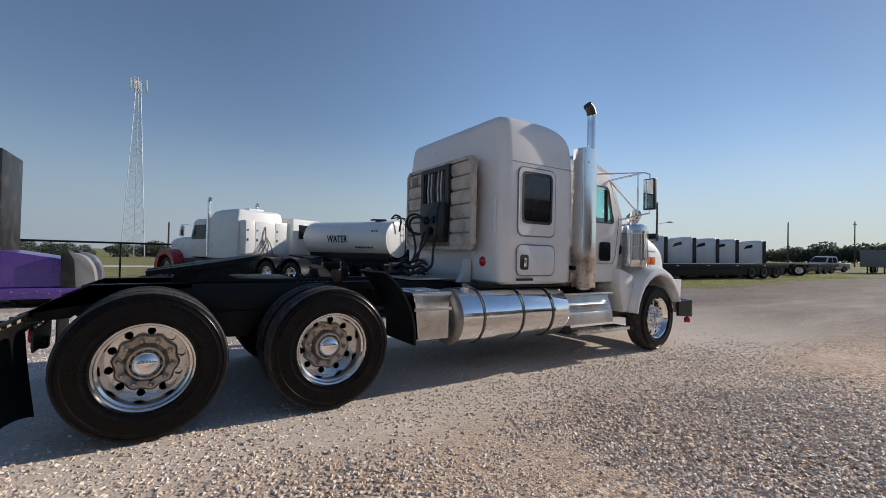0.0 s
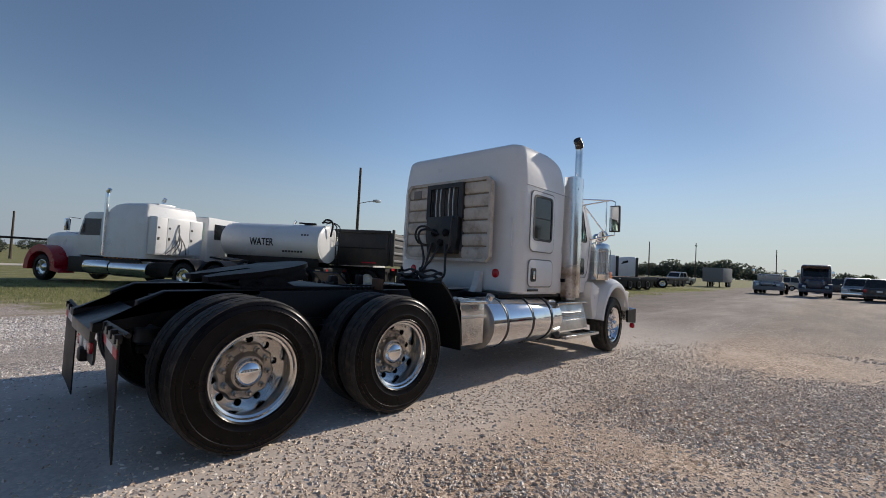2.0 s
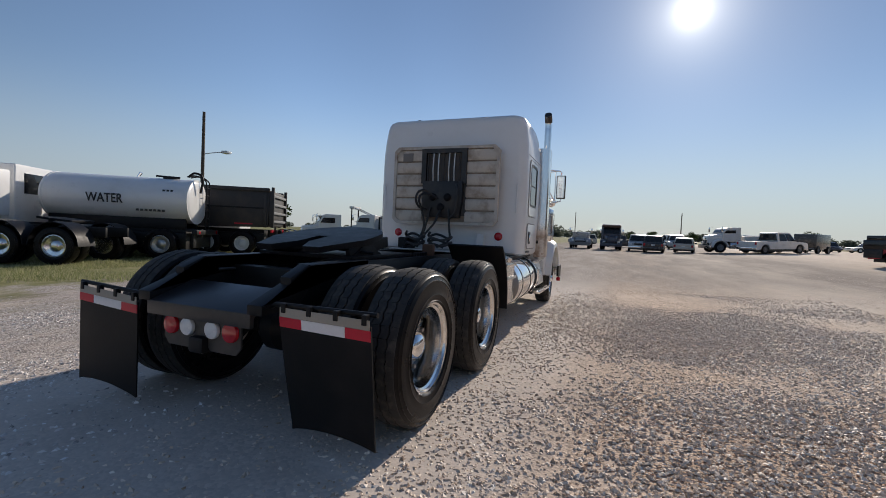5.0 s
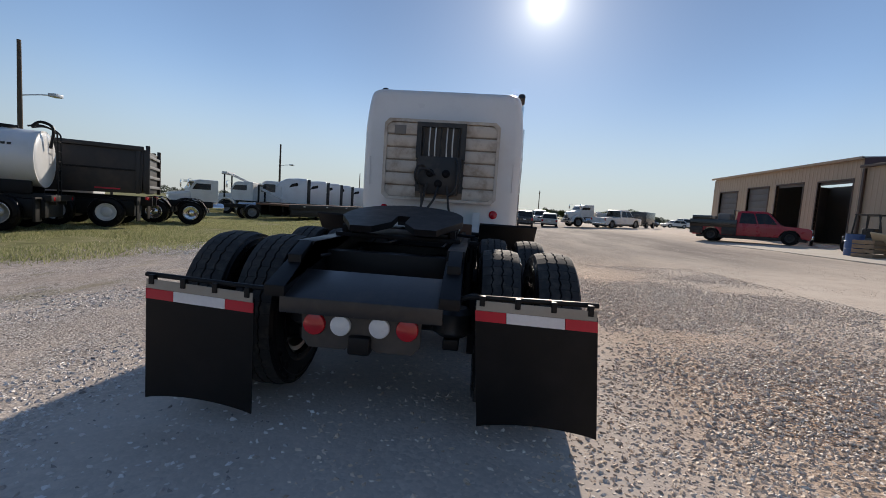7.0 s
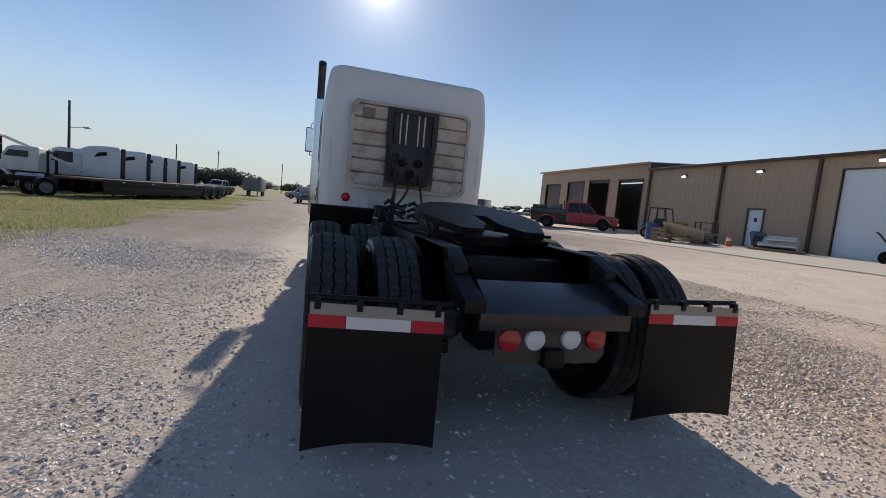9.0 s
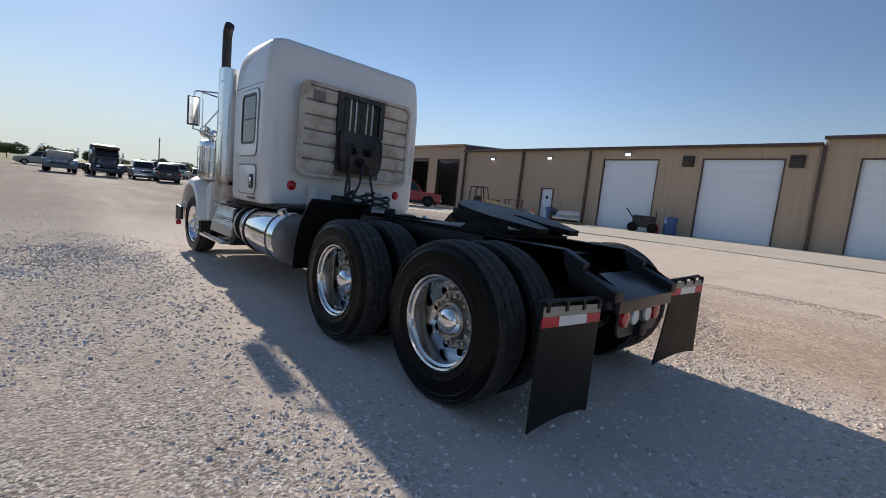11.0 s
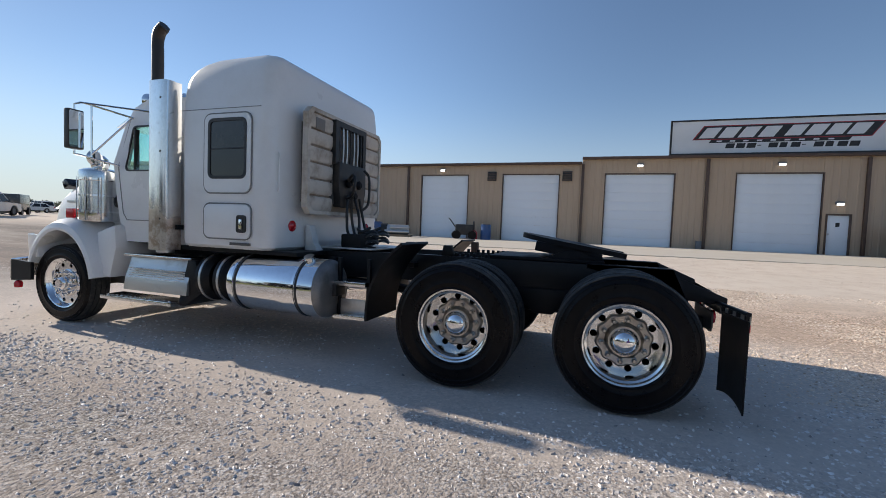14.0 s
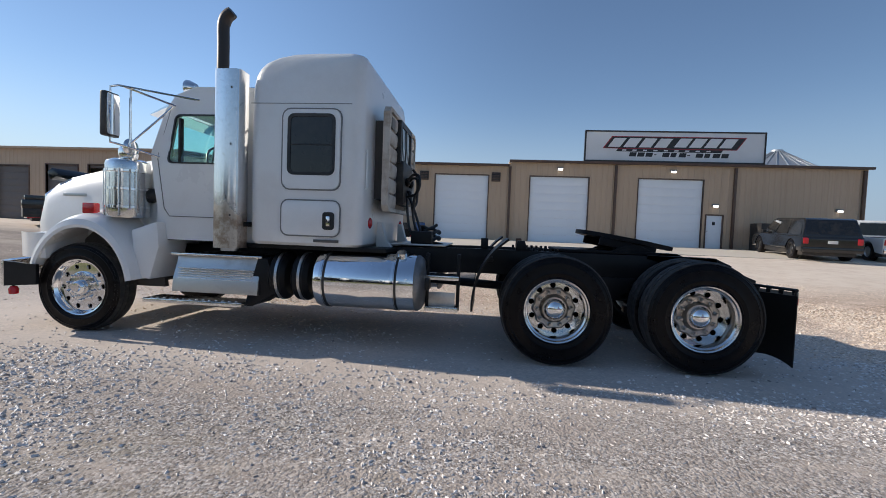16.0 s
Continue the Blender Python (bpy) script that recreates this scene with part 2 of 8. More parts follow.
def ground_mat():
    """Crushed limestone with stone grain; grass takes over beyond the lot."""
    m, nt, b = nodes_of("gravel_and_grass")
    tc = nt.nodes.new("ShaderNodeTexCoord")
    geo = tc.outputs["Object"]

    def vor(scale):
        v = nt.nodes.new("ShaderNodeTexVoronoi")
        v.inputs["Scale"].default_value = scale
        v.inputs["Randomness"].default_value = 1.0
        sock(nt, geo, v.inputs["Vector"])
        return v
    v1, v2 = vor(42.0), vor(75.0)
    broad = noise_tex(nt, 0.5, 6, 0.65, (0.6, 1.5, 1.0))
    mid = noise_tex(nt, 2.2, 5, 0.6)
    sep = nt.nodes.new("ShaderNodeSeparateColor")
    sock(nt, v1.outputs["Color"], sep.inputs[0])
    sep2 = nt.nodes.new("ShaderNodeSeparateColor")
    sock(nt, v2.outputs["Color"], sep2.inputs[0])
    stone = ramp(nt, sep.outputs[0], [(0.0, (0.20, 0.145, 0.10)), (0.35, (0.46, 0.355, 0.27)), (0.75, (0.70, 0.56, 0.44)), (1.0, (0.90, 0.79, 0.67))])
    fines = ramp(nt, sep2.outputs[0], [(0.0, (0.30, 0.225, 0.165)), (1.0, (0.60, 0.485, 0.385))])
    dust = mixc(nt, mid, (0.52, 0.415, 0.33), (0.68, 0.56, 0.455))
    cover = ramp(nt, broad, [(0.40, (0.05,)), (0.56, (0.92,))])
    lump = noise_tex(nt, 15.0, 6, 0.72)
    drift = noise_tex(nt, 0.95, 5, 0.62, (0.7, 1.5, 1.0))
    fines = mixc(nt, 0.55, fines, dust)
    gravel = mixc(nt, cover, fines, stone)
    gravel = mixc(nt, ramp(nt, mid, [(0.55, (0,)), (0.8, (0.45,))]), gravel, (0.50, 0.39, 0.31))
    px = nt.nodes.new("ShaderNodeSeparateXYZ")
    sock(nt, geo, px.inputs[0])
    # whiter, finer stone on the north side of the lot
    pale = nt.nodes.new("ShaderNodeMapRange")
    pale.interpolation_type = "SMOOTHSTEP"
    pale.inputs["From Min"].default_value, pale.inputs["From Max"].default_value = 1.0, 2.6
    pale.inputs["To Max"].default_value = 0.8
    sock(nt, px.outputs[1], pale.inputs["Value"])
    chips = ramp(nt, sep2.outputs[0], [(0.0, (0.13, 0.118, 0.11)), (0.35, (0.36, 0.335, 0.31)), (0.7, (0.60, 0.565, 0.53)), (1.0, (0.92, 0.89, 0.86))])
    gravel = mixc(nt, pale.outputs[0], gravel, mixc(nt, ramp(nt, broad, [(0.38, (0.1,)), (0.5, (0.9,))]), mixc(nt, mid, (0.46, 0.40, 0.355), (0.61, 0.54, 0.485)), chips))
    # darker at the lows and paler at the highs of the lump noise, with drifts of pale dust
    gravel = mixc(nt, 0.75, gravel, ramp(nt, lump, [(0.30, (0.5,)), (0.5, (1.0,)), (0.68, (1.28,))]), "MULTIPLY")
    gravel = mixc(nt, ramp(nt, drift, [(0.52, (0,)), (0.66, (0.62,))]), gravel, mixc(nt, mid, (0.64, 0.53, 0.435), (0.76, 0.66, 0.56)))
    # darker, greyer stone along the north side ahead
    ahead = nt.nodes.new("ShaderNodeMapRange")
    ahead.interpolation_type = "SMOOTHSTEP"
    ahead.inputs["From Min"].default_value, ahead.inputs["From Max"].default_value = 0.0, 6.5
    ahead.inputs["To Max"].default_value = 0.42
    sock(nt, px.outputs[0], ahead.inputs["Value"])
    na = nt.nodes.new("ShaderNodeMath")
    na.operation = "MULTIPLY"
    sock(nt, ahead.outputs[0], na.inputs[0])
    sock(nt, pale.outputs[0], na.inputs[1])
    gravel = mixc(nt, na.outputs[0], gravel, mixc(nt, lump, (0.17, 0.148, 0.137), (0.36, 0.318, 0.295)))
    gravel = mixc(nt, 1.0, gravel, mixc(nt, pale.outputs[0], (1.11, 1.03, 0.965), (0.87, 0.86, 0.85)), "MULTIPLY")
    # worn smooth dust along the standing place, paled to lift the truck's shade
    side = nt.nodes.new("ShaderNodeMath")
    side.operation = "ABSOLUTE"
    sock(nt, px.outputs[1], side.inputs[0])
    worn = nt.nodes.new("ShaderNodeMapRange")
    worn.interpolation_type = "SMOOTHSTEP"
    worn.inputs["From Min"].default_value, worn.inputs["From Max"].default_value = 2.6, 1.3
    worn.inputs["To Max"].default_value = 0.75
    sock(nt, side.outputs[0], worn.inputs["Value"])
    near_truck = nt.nodes.new("ShaderNodeMapRange")
    near_truck.interpolation_type = "SMOOTHSTEP"
    near_truck.inputs["From Min"].default_value, near_truck.inputs["From Max"].default_value = -3.4, -1.2
    near_truck.inputs["To Min"].default_value = 0.25
    sock(nt, px.outputs[0], near_truck.inputs["Value"])
    wear_lift = nt.nodes.new("ShaderNodeMath")
    wear_lift.operation = "MULTIPLY"
    sock(nt, worn.outputs[0], wear_lift.inputs[0])
    sock(nt, near_truck.outputs[0], wear_lift.inputs[1])
    gravel = mixc(nt, wear_lift.outputs[0], gravel, mixc(nt, mid, (0.58, 0.515, 0.455), (0.72, 0.65, 0.585)))
    # bright drifted dust before the workshop
    dusty = nt.nodes.new("ShaderNodeMapRange")
    dusty.interpolation_type = "SMOOTHSTEP"
    dusty.inputs["From Min"].default_value, dusty.inputs["From Max"].default_value = -3.6, -8.0
    sock(nt, px.outputs[1], dusty.inputs["Value"])
    dm = nt.nodes.new("ShaderNodeMath")
    dm.operation = "MULTIPLY"
    sock(nt, dusty.outputs[0], dm.inputs[0])
    sock(nt, ramp(nt, mid, [(0.3, (0.6,)), (0.6, (1.0,))]), dm.inputs[1])
    gravel = mixc(nt, dm.outputs[0], gravel, mixc(nt, broad, (0.72, 0.60, 0.475), (0.86, 0.74, 0.61)))
    # darker grey-brown lanes ahead of the truck
    lanes_ahead = nt.nodes.new("ShaderNodeMapRange")
    lanes_ahead.interpolation_type = "SMOOTHSTEP"
    lanes_ahead.inputs["From Min"].default_value, lanes_ahead.inputs["From Max"].default_value = 5.0, 16.0
    sock(nt, px.outputs[0], lanes_ahead.inputs["Value"])
    south = nt.nodes.new("ShaderNodeMapRange")
    south.interpolation_type = "SMOOTHSTEP"
    south.inputs["From Min"].default_value, south.inputs["From Max"].default_value = -17.0, -10.0
    sock(nt, px.outputs[1], south.inputs["Value"])
    lane = noise_tex(nt, 0.35, 6, 0.7, (0.35, 1.6, 1.0))
    pk = nt.nodes.new("ShaderNodeMath")
    pk.operation = "MULTIPLY"
    sock(nt, lanes_ahead.outputs[0], pk.inputs[0])
    sock(nt, ramp(nt, lane, [(0.32, (0.55,)), (0.6, (1.0,))]), pk.inputs[1])
    pk2 = nt.nodes.new("ShaderNodeMath")
    pk2.operation = "MULTIPLY"
    sock(nt, pk.outputs[0], pk2.inputs[0])
    sock(nt, south.outputs[0], pk2.inputs[1])
    gravel = mixc(nt, pk2.outputs[0], gravel, mixc(nt, sep.outputs[0], (0.18, 0.15, 0.13), (0.31, 0.26, 0.225)))
    # grass: beyond a wavering line on the north side, and far ahead
    edge = noise_tex(nt, 0.22, 5, 0.7)

    def math_node(op, a, c):
        k = nt.nodes.new("ShaderNodeMath")
        k.operation = op
        for s, v in zip(k.inputs, (a, c)):
            if isinstance(v, (int, float)):
                s.default_value = v
            else:
                sock(nt, v, s)
        return k.outputs[0]
    wav = math_node("MULTIPLY", math_node("SUBTRACT", edge, 0.5), 9.0)
    left = nt.nodes.new("ShaderNodeMapRange")
    left.inputs["From Min"].default_value, left.inputs["From Max"].default_value = 1.0, -1.5
    left.inputs["To Min"].default_value, left.inputs["To Max"].default_value = 0.0, 3.0
    sock(nt, px.outputs[0], left.inputs["Value"])
    north = math_node("SUBTRACT", math_node("ADD", px.outputs[1], wav), math_node("ADD", left.outputs[0], 7.2))
    east = math_node("SUBTRACT", math_node("ADD", px.outputs[0], math_node("MULTIPLY", wav, 4.0)), 95.0)
    both = math_node("MAXIMUM", north, east)
    gm = ramp(nt, math_node("ADD", math_node("MULTIPLY", both, 0.35), 0.5), [(0.3, (0,)), (0.6, (1,))])
    tuft = noise_tex(nt, 1.3, 6, 0.7)
    fine = noise_tex(nt, 14.0, 4, 0.7)
    grass = ramp(nt, tuft, [(0.3, (0.17, 0.18, 0.075)), (0.55, (0.31, 0.29, 0.14)), (0.75, (0.50, 0.44, 0.29))])
    grass = mixc(nt, fine, mixc(nt, 0.35, grass, (0.06, 0.07, 0.02)), grass)
    # low weeds creeping out of the verge over the gravel
    weed = noise_tex(nt, 0.8, 5, 0.7, (0.55, 1.6, 1.0))
    reach = nt.nodes.new("ShaderNodeMapRange")
    reach.interpolation_type = "SMOOTHSTEP"
    reach.inputs["From Min"].default_value, reach.inputs["From Max"].default_value = -5.5, -0.5
    sock(nt, north, reach.inputs["Value"])
    wm = math_node("MULTIPLY", reach.outputs[0], ramp(nt, weed, [(0.52, (0,)), (0.62, (0.75,))]))
    gravel = mixc(nt, wm, gravel, mixc(nt, fine, (0.13, 0.125, 0.06), (0.30, 0.27, 0.15)))
    sock(nt, mixc(nt, gm, gravel, grass), b.inputs["Base Color"])
    b.inputs["Roughness"].default_value = 0.85
    b.inputs["Specular IOR Level"].default_value = 0.06
    h = math_node("ADD", math_node("MULTIPLY", v1.outputs["Distance"], -1.0), math_node("MULTIPLY", v2.outputs["Distance"], -0.5))
    h = math_node("ADD", h, math_node("MULTIPLY", mid, 1.2))
    h = math_node("ADD", h, math_node("MULTIPLY", lump, 1.1))
    rough_bed = math_node("MULTIPLY", math_node("SUBTRACT", 1.0, math_node("MULTIPLY", wear_lift.outputs[0], 1.12)), math_node("SUBTRACT", 1.0, math_node("MULTIPLY", dm.outputs[0], 0.7)))
    rough_bed = math_node("MULTIPLY", rough_bed, ramp(nt, drift, [(0.50, (1.0,)), (0.66, (0.3,))]))
    bump(nt, b, math_node("MULTIPLY", h, rough_bed), 0.62, 0.011)
    return m


GROUND = ground_mat()


def stone_mat(name, shades):
    m, nt, b = nodes_of(name)
    g = nt.nodes.new("ShaderNodeNewGeometry")
    c = ramp(nt, g.outputs["Random Per Island"], [(p, q) for p, q in zip((0.0, 0.25, 0.8, 1.0), shades)])
    fine = noise_tex(nt, 90, 3, 0.6)
    c = mixc(nt, fine, mixc(nt, 0.2, c, (0.32, 0.25, 0.19)), c)
    sock(nt, c, b.inputs["Base Color"])
    b.inputs["Roughness"].default_value = 0.55
    b.inputs["Specular IOR Level"].default_value = 0.3
    return m


STONE = stone_mat("loose_limestone", ((0.42, 0.305, 0.21), (0.72, 0.56, 0.42), (0.87, 0.72, 0.575), (0.96, 0.88, 0.78)))
PALE_STONE = stone_mat("pale_limestone", ((0.26, 0.23, 0.21), (0.66, 0.60, 0.555), (0.89, 0.83, 0.775), (0.97, 0.945, 0.92)))


def leaf_mat(name, a, c, through_light=0.35):
    m, nt, b = nodes_of(name)
    g = nt.nodes.new("ShaderNodeNewGeometry")
    sock(nt, ramp(nt, g.outputs["Random Per Island"], [(0, a), (1, c)]), b.inputs["Base Color"])
    b.inputs["Roughness"].default_value = 0.7
    b.inputs["Specular IOR Level"].default_value = 0.2
    tl = nt.nodes.new("ShaderNodeBsdfTranslucent")
    sock(nt, b.inputs["Base Color"].links[0].from_socket, tl.inputs["Color"])
    mx = nt.nodes.new("ShaderNodeMixShader")
    mx.inputs[0].default_value = through_light
    sock(nt, b.outputs[0], mx.inputs[1])
    sock(nt, tl.outputs[0], mx.inputs[2])
    sock(nt, mx.outputs[0], nt.nodes["Material Output"].inputs["Surface"])
    return m


LEAF = leaf_mat("leaf_green", (0.03, 0.05, 0.018), (0.075, 0.105, 0.035))
# leaf green greyed and paled: distance haze put into the colour
HAZED_LEAF = leaf_mat("hazed_leaf_green", (0.095, 0.115, 0.085), (0.15, 0.165, 0.13), 0.5)
BLADE = leaf_mat("grass_blade", (0.20, 0.235, 0.085), (0.50, 0.47, 0.28), 0.5)

# ---- geometry helpers ----
def smooth01(v):
    v = min(1.0, max(0.0, v))
    return v * v * (3 - 2 * v)


def ground_z(x, y):
    z = 0.72 * smooth01((-y - 2.0) / 17.0)
    if x > 18:
        z += 0.009 * (min(x, 330.0) - 18.0) * smooth01((x - 18) / 10.0)
    if y > 15:
        z -= 0.006 * min(y - 15.0, 250.0)
    return z


def part(name, bm, material, parent, label="", flat=False):
    """Links a bmesh as one mesh object under a thing or a part."""
    me = bpy.data.meshes.new(name)
    bmesh.ops.recalc_face_normals(bm, faces=bm.faces)
    bm.to_mesh(me)
    bm.free()
    me.materials.append(material)
    if not flat:
        me.shade_smooth()
        me.set_sharp_from_angle(angle=radians(32))
    ob = new(name, me)
    ob.parent = parent
    if label:
        tagged(ob, label)
    return ob


def twin(ob, m, parent=None):
    """Another object on the same mesh."""
    o = ob.copy()
    scene.collection.objects.link(o)
    o.matrix_basis = m
    if parent:
        o.parent = parent
    return o


def thing(name, m, label, category, group="", kind=""):
    e = new(name)
    e.empty_display_size = 0.3
    e.matrix_world = m
    return tagged(e, label, category, group, kind)


def at(x, y, heading=0.0, z=None):
    """The pose of a thing that stands on the ground, turned by heading degrees."""
    a = radians(heading)
    dx, dy = 2.0 * math.cos(a), 2.0 * math.sin(a)
    tilt = math.degrees(math.atan2(ground_z(x + dx, y + dy) - ground_z(x - dx, y - dy), 4.0))
    return pose(x, y, ground_z(x, y) if z is None else z, 0, -tilt, heading)


def bevel_all(bm, w, seg=2, faces=None):
    if w > 0:
        bmesh.ops.bevel(bm, geom=list(bm.edges), offset=w, segments=seg, affect="EDGES", profile=0.6, clamp_overlap=True)


def add(bm, other):
    me = bpy.data.meshes.new("tmp")
    other.to_mesh(me)
    other.free()
    bm.from_mesh(me)
    bpy.data.meshes.remove(me)
    return bm


def box(x0, x1, y0, y1, z0, z1, bev=0.01, seg=2, into=None, m=None):
    b = bmesh.new()
    bmesh.ops.create_cube(b, size=1)
    for v in b.verts:
        v.co = Vector((x0 + (v.co.x + 0.5) * (x1 - x0), y0 + (v.co.y + 0.5) * (y1 - y0), z0 + (v.co.z + 0.5) * (z1 - z0)))
    bevel_all(b, min(bev, 0.45 * min(abs(x1 - x0), abs(y1 - y0), abs(z1 - z0))), seg)
    if m:
        b.transform(m)
    return add(into, b) if into else b


def rod(p, q, r, seg=12, into=None, r2=None):
    p, q = Vector(p), Vector(q)
    b = bmesh.new()
    bmesh.ops.create_cone(b, cap_ends=True, segments=seg, radius1=r, radius2=r if r2 is None else r2, depth=(q - p).length)
    b.transform(Matrix.Translation((p + q) / 2) @ (q - p).to_track_quat("Z", "Y").to_matrix().to_4x4())
    return add(into, b) if into else b


def tube(points, r, seg=8, into=None):
    """A bent pipe, hose or bar through points."""
    b = bmesh.new()
    pts = [Vector(p) for p in points]
    rings, up = [], None
    for i, p in enumerate(pts):
        d = (pts[min(i + 1, len(pts) - 1)] - pts[max(i - 1, 0)]).normalized()
        if up is None:
            up = d.orthogonal().normalized()
        up = (up - d * up.dot(d)).normalized()
        side = d.cross(up)
        rad = r[i] if isinstance(r, (list, tuple)) else r
        rings.append([b.verts.new(p + rad * (math.cos(a) * up + math.sin(a) * side)) for a in [2 * math.pi * k / seg for k in range(seg)]])
    for a, c in zip(rings, rings[1:]):
        for k in range(seg):
            b.faces.new((a[k], a[(k + 1) % seg], c[(k + 1) % seg], c[k]))
    b.faces.new(rings[0])
    b.faces.new(rings[-1])
    return add(into, b) if into else b


def curve_points(ctrl, n=6):
    """A smooth line through control points."""
    pts = [Vector(p) for p in ctrl]
    ext = [2 * pts[0] - pts[1]] + pts + [2 * pts[-1] - pts[-2]]
    out = []
    for i in range(1, len(ext) - 2):
        a, c, d, e = ext[i - 1:i + 3]
        for k in range(n):
            t = k / n
            out.append(0.5 * (2 * c + (d - a) * t + (2 * a - 5 * c + 4 * d - e) * t * t + (3 * c - a - 3 * d + e) * t ** 3))
    return out + [pts[-1]]


def lathe(profile, seg=40, axis="Y", into=None, m=None, closed=False):
    """Turns (radius, along) pairs round the axis."""
    b = bmesh.new()
    rings = []
    for r, h in profile:
        row = []
        for k in range(seg):
            a = 2 * math.pi * k / seg
            c, s = r * math.cos(a), r * math.sin(a)
            row.append(b.verts.new({"Y": (c, h, s), "Z": (c, s, h), "X": (h, c, s)}[axis]))
        rings.append(row)
    pairs = list(zip(rings, rings[1:])) + ([(rings[-1], rings[0])] if closed else [])
    for a, c in pairs:
        for k in range(seg):
            b.faces.new((a[k], a[(k + 1) % seg], c[(k + 1) % seg], c[k]))
    if not closed:
        for ring, (r, h) in ((rings[0], profile[0]), (rings[-1], profile[-1])):
            if r > 1e-4:
                b.faces.new(ring)
        bmesh.ops.remove_doubles(b, verts=b.verts, dist=1e-5)
    if m:
        b.transform(m)
    return add(into, b) if into else b


def prism(poly, y0, y1, bev=0.0, axis="Y", into=None, seg=2):
    """A polygon of (x, z) pushed along y (or of (x, y) along Z, or of (y, z) along X)."""
    b = bmesh.new()
    def place(p, h):
        return {"Y": (p[0], h, p[1]), "Z": (p[0], p[1], h), "X": (h, p[0], p[1])}[axis]
    a = [b.verts.new(place(p, y0)) for p in poly]
    c = [b.verts.new(place(p, y1)) for p in poly]
    b.faces.new(a)
    b.faces.new(c)
    for k in range(len(poly)):
        j = (k + 1) % len(poly)
        b.faces.new((a[k], a[j], c[j], c[k]))
    bevel_all(b, bev, seg)
    return add(into, b) if into else b


def rrect(x0, x1, z0, z1, r, n=5):
    """Points of a rectangle with round corners, from the corner x1, z1 round."""
    pts = []
    for cx, cz, a0 in ((x1 - r, z1 - r, 0), (x0 + r, z1 - r, 90), (x0 + r, z0 + r, 180), (x1 - r, z0 + r, 270)):
        for k in range(n):
            a = radians(a0 + 90 * k / (n - 1))
            pts.append((cx + r * math.cos(a), cz + r * math.sin(a)))
    return pts


def ringplate(outer, inner, h0, h1, axis="Y", into=None):
    """A plate with an opening: two outlines with equal numbers of points."""
    b = bmesh.new()
    def place(p, h):
        return {"Y": (p[0], h, p[1]), "Z": (p[0], p[1], h), "X": (h, p[0], p[1])}[axis]
    n = len(outer)
    rows = [[b.verts.new(place(p, h)) for p in pts] for pts, h in ((outer, h0), (inner, h0), (inner, h1), (outer, h1))]
    for a, c in ((0, 1), (1, 2), (2, 3), (3, 0)):
        for k in range(n):
            j = (k + 1) % n
            b.faces.new((rows[a][k], rows[a][j], rows[c][j], rows[c][k]))
    return add(into, b) if into else b


def loft(rings, cap=True, into=None):
    b = bmesh.new()
    rows = [[b.verts.new(p) for p in ring] for ring in rings]
    n = len(rows[0])
    for a, c in zip(rows, rows[1:]):
        for k in range(n):
            j = (k + 1) % n
            b.faces.new((a[k], a[j], c[j], c[k]))
    if cap:
        b.faces.new(rows[0])
        b.faces.new(rows[-1])
    return add(into, b) if into else b


def letters(text, size, depth, material, parent, m, name="lettering", label="", bold=0.0):
    cu = bpy.data.curves.new(name, "FONT")
    cu.body, cu.size, cu.extrude, cu.offset = text, size, depth, bold
    cu.align_x, cu.align_y = "CENTER", "CENTER"
    ob = bpy.data.objects.new("tmp", cu)
    me = bpy.data.meshes.new_from_object(ob)
    bpy.data.objects.remove(ob)
    me.materials.clear()
    me.materials.append(material)
    o = new(name, me)
    o.parent = parent
    o.matrix_basis = m
    return tagged(o, label) if label else o


# ---- wheels ----
def tyre_bm(R=0.525, rim=0.292, w=0.275, lugs=56, seg=56):
    h = w / 2
    q = (R - rim) / 0.233
    prof = [(rim, -h * 0.80), (rim + 0.014 * q, -h * 0.93), (rim + 0.022 * q, -h * 0.985), (rim + 0.028 * q, -h * 0.95), (rim + 0.060 * q, -h * 0.985), (rim + 0.066 * q, -h * 1.012), (rim + 0.072 * q, -h * 0.992), (rim + 0.115 * q, -h),
            (R - 0.078 * q, -h * 0.975), (R - 0.073 * q, -h * 1.0), (R - 0.066 * q, -h * 0.965), (R - 0.045 * q, -h * 0.93), (R - 0.041 * q, -h * 0.955), (R - 0.034 * q, -h * 0.90), (R - 0.022 * q, -h * 0.86), (R - 0.012, -h * 0.74)]
    prof = prof + [(R - 0.014, 0.0)] + [(r, -y) for r, y in reversed(prof)]
    b = lathe(prof, seg, closed=True)
    return b


def tread_bm(R=0.525, w=0.275, lugs=44):
    """Ribs of close-set blocks with zigzag grooves between them."""
    b = bmesh.new()
    h = w / 2
    rows = [(-0.84, -0.47), (-0.41, -0.04), (0.04, 0.41), (0.47, 0.84)]
    for i, (a, c) in enumerate(rows):
        da, dc = (0.0 if i == 0 else 0.07), (0.0 if i == 3 else 0.07)
        for k in range(lugs):
            t0, t1 = (2 * math.pi * (k + q) / lugs for q in (0.014, 0.986))
            tm = (t0 + t1) / 2
            ro = R if i in (1, 2) else R - 0.004
            vs = []
            for r in (R - 0.03, ro):
                for t, y in ((t0, a), (tm, a + da), (t1, a), (t1, c), (tm, c + dc), (t0, c)):
                    rr = r - (0.01 if abs(y) > 0.8 and r == ro else 0)
                    vs.append(b.verts.new((rr * math.cos(t), y * h, rr * math.sin(t))))
            for f in ((6, 7, 10, 11), (7, 8, 9, 10), (0, 1, 7, 6), (1, 2, 8, 7), (2, 3, 9, 8), (3, 4, 10, 9), (4, 5, 11, 10), (5, 0, 6, 11)):
                b.faces.new([vs[q] for q in f])
    return b


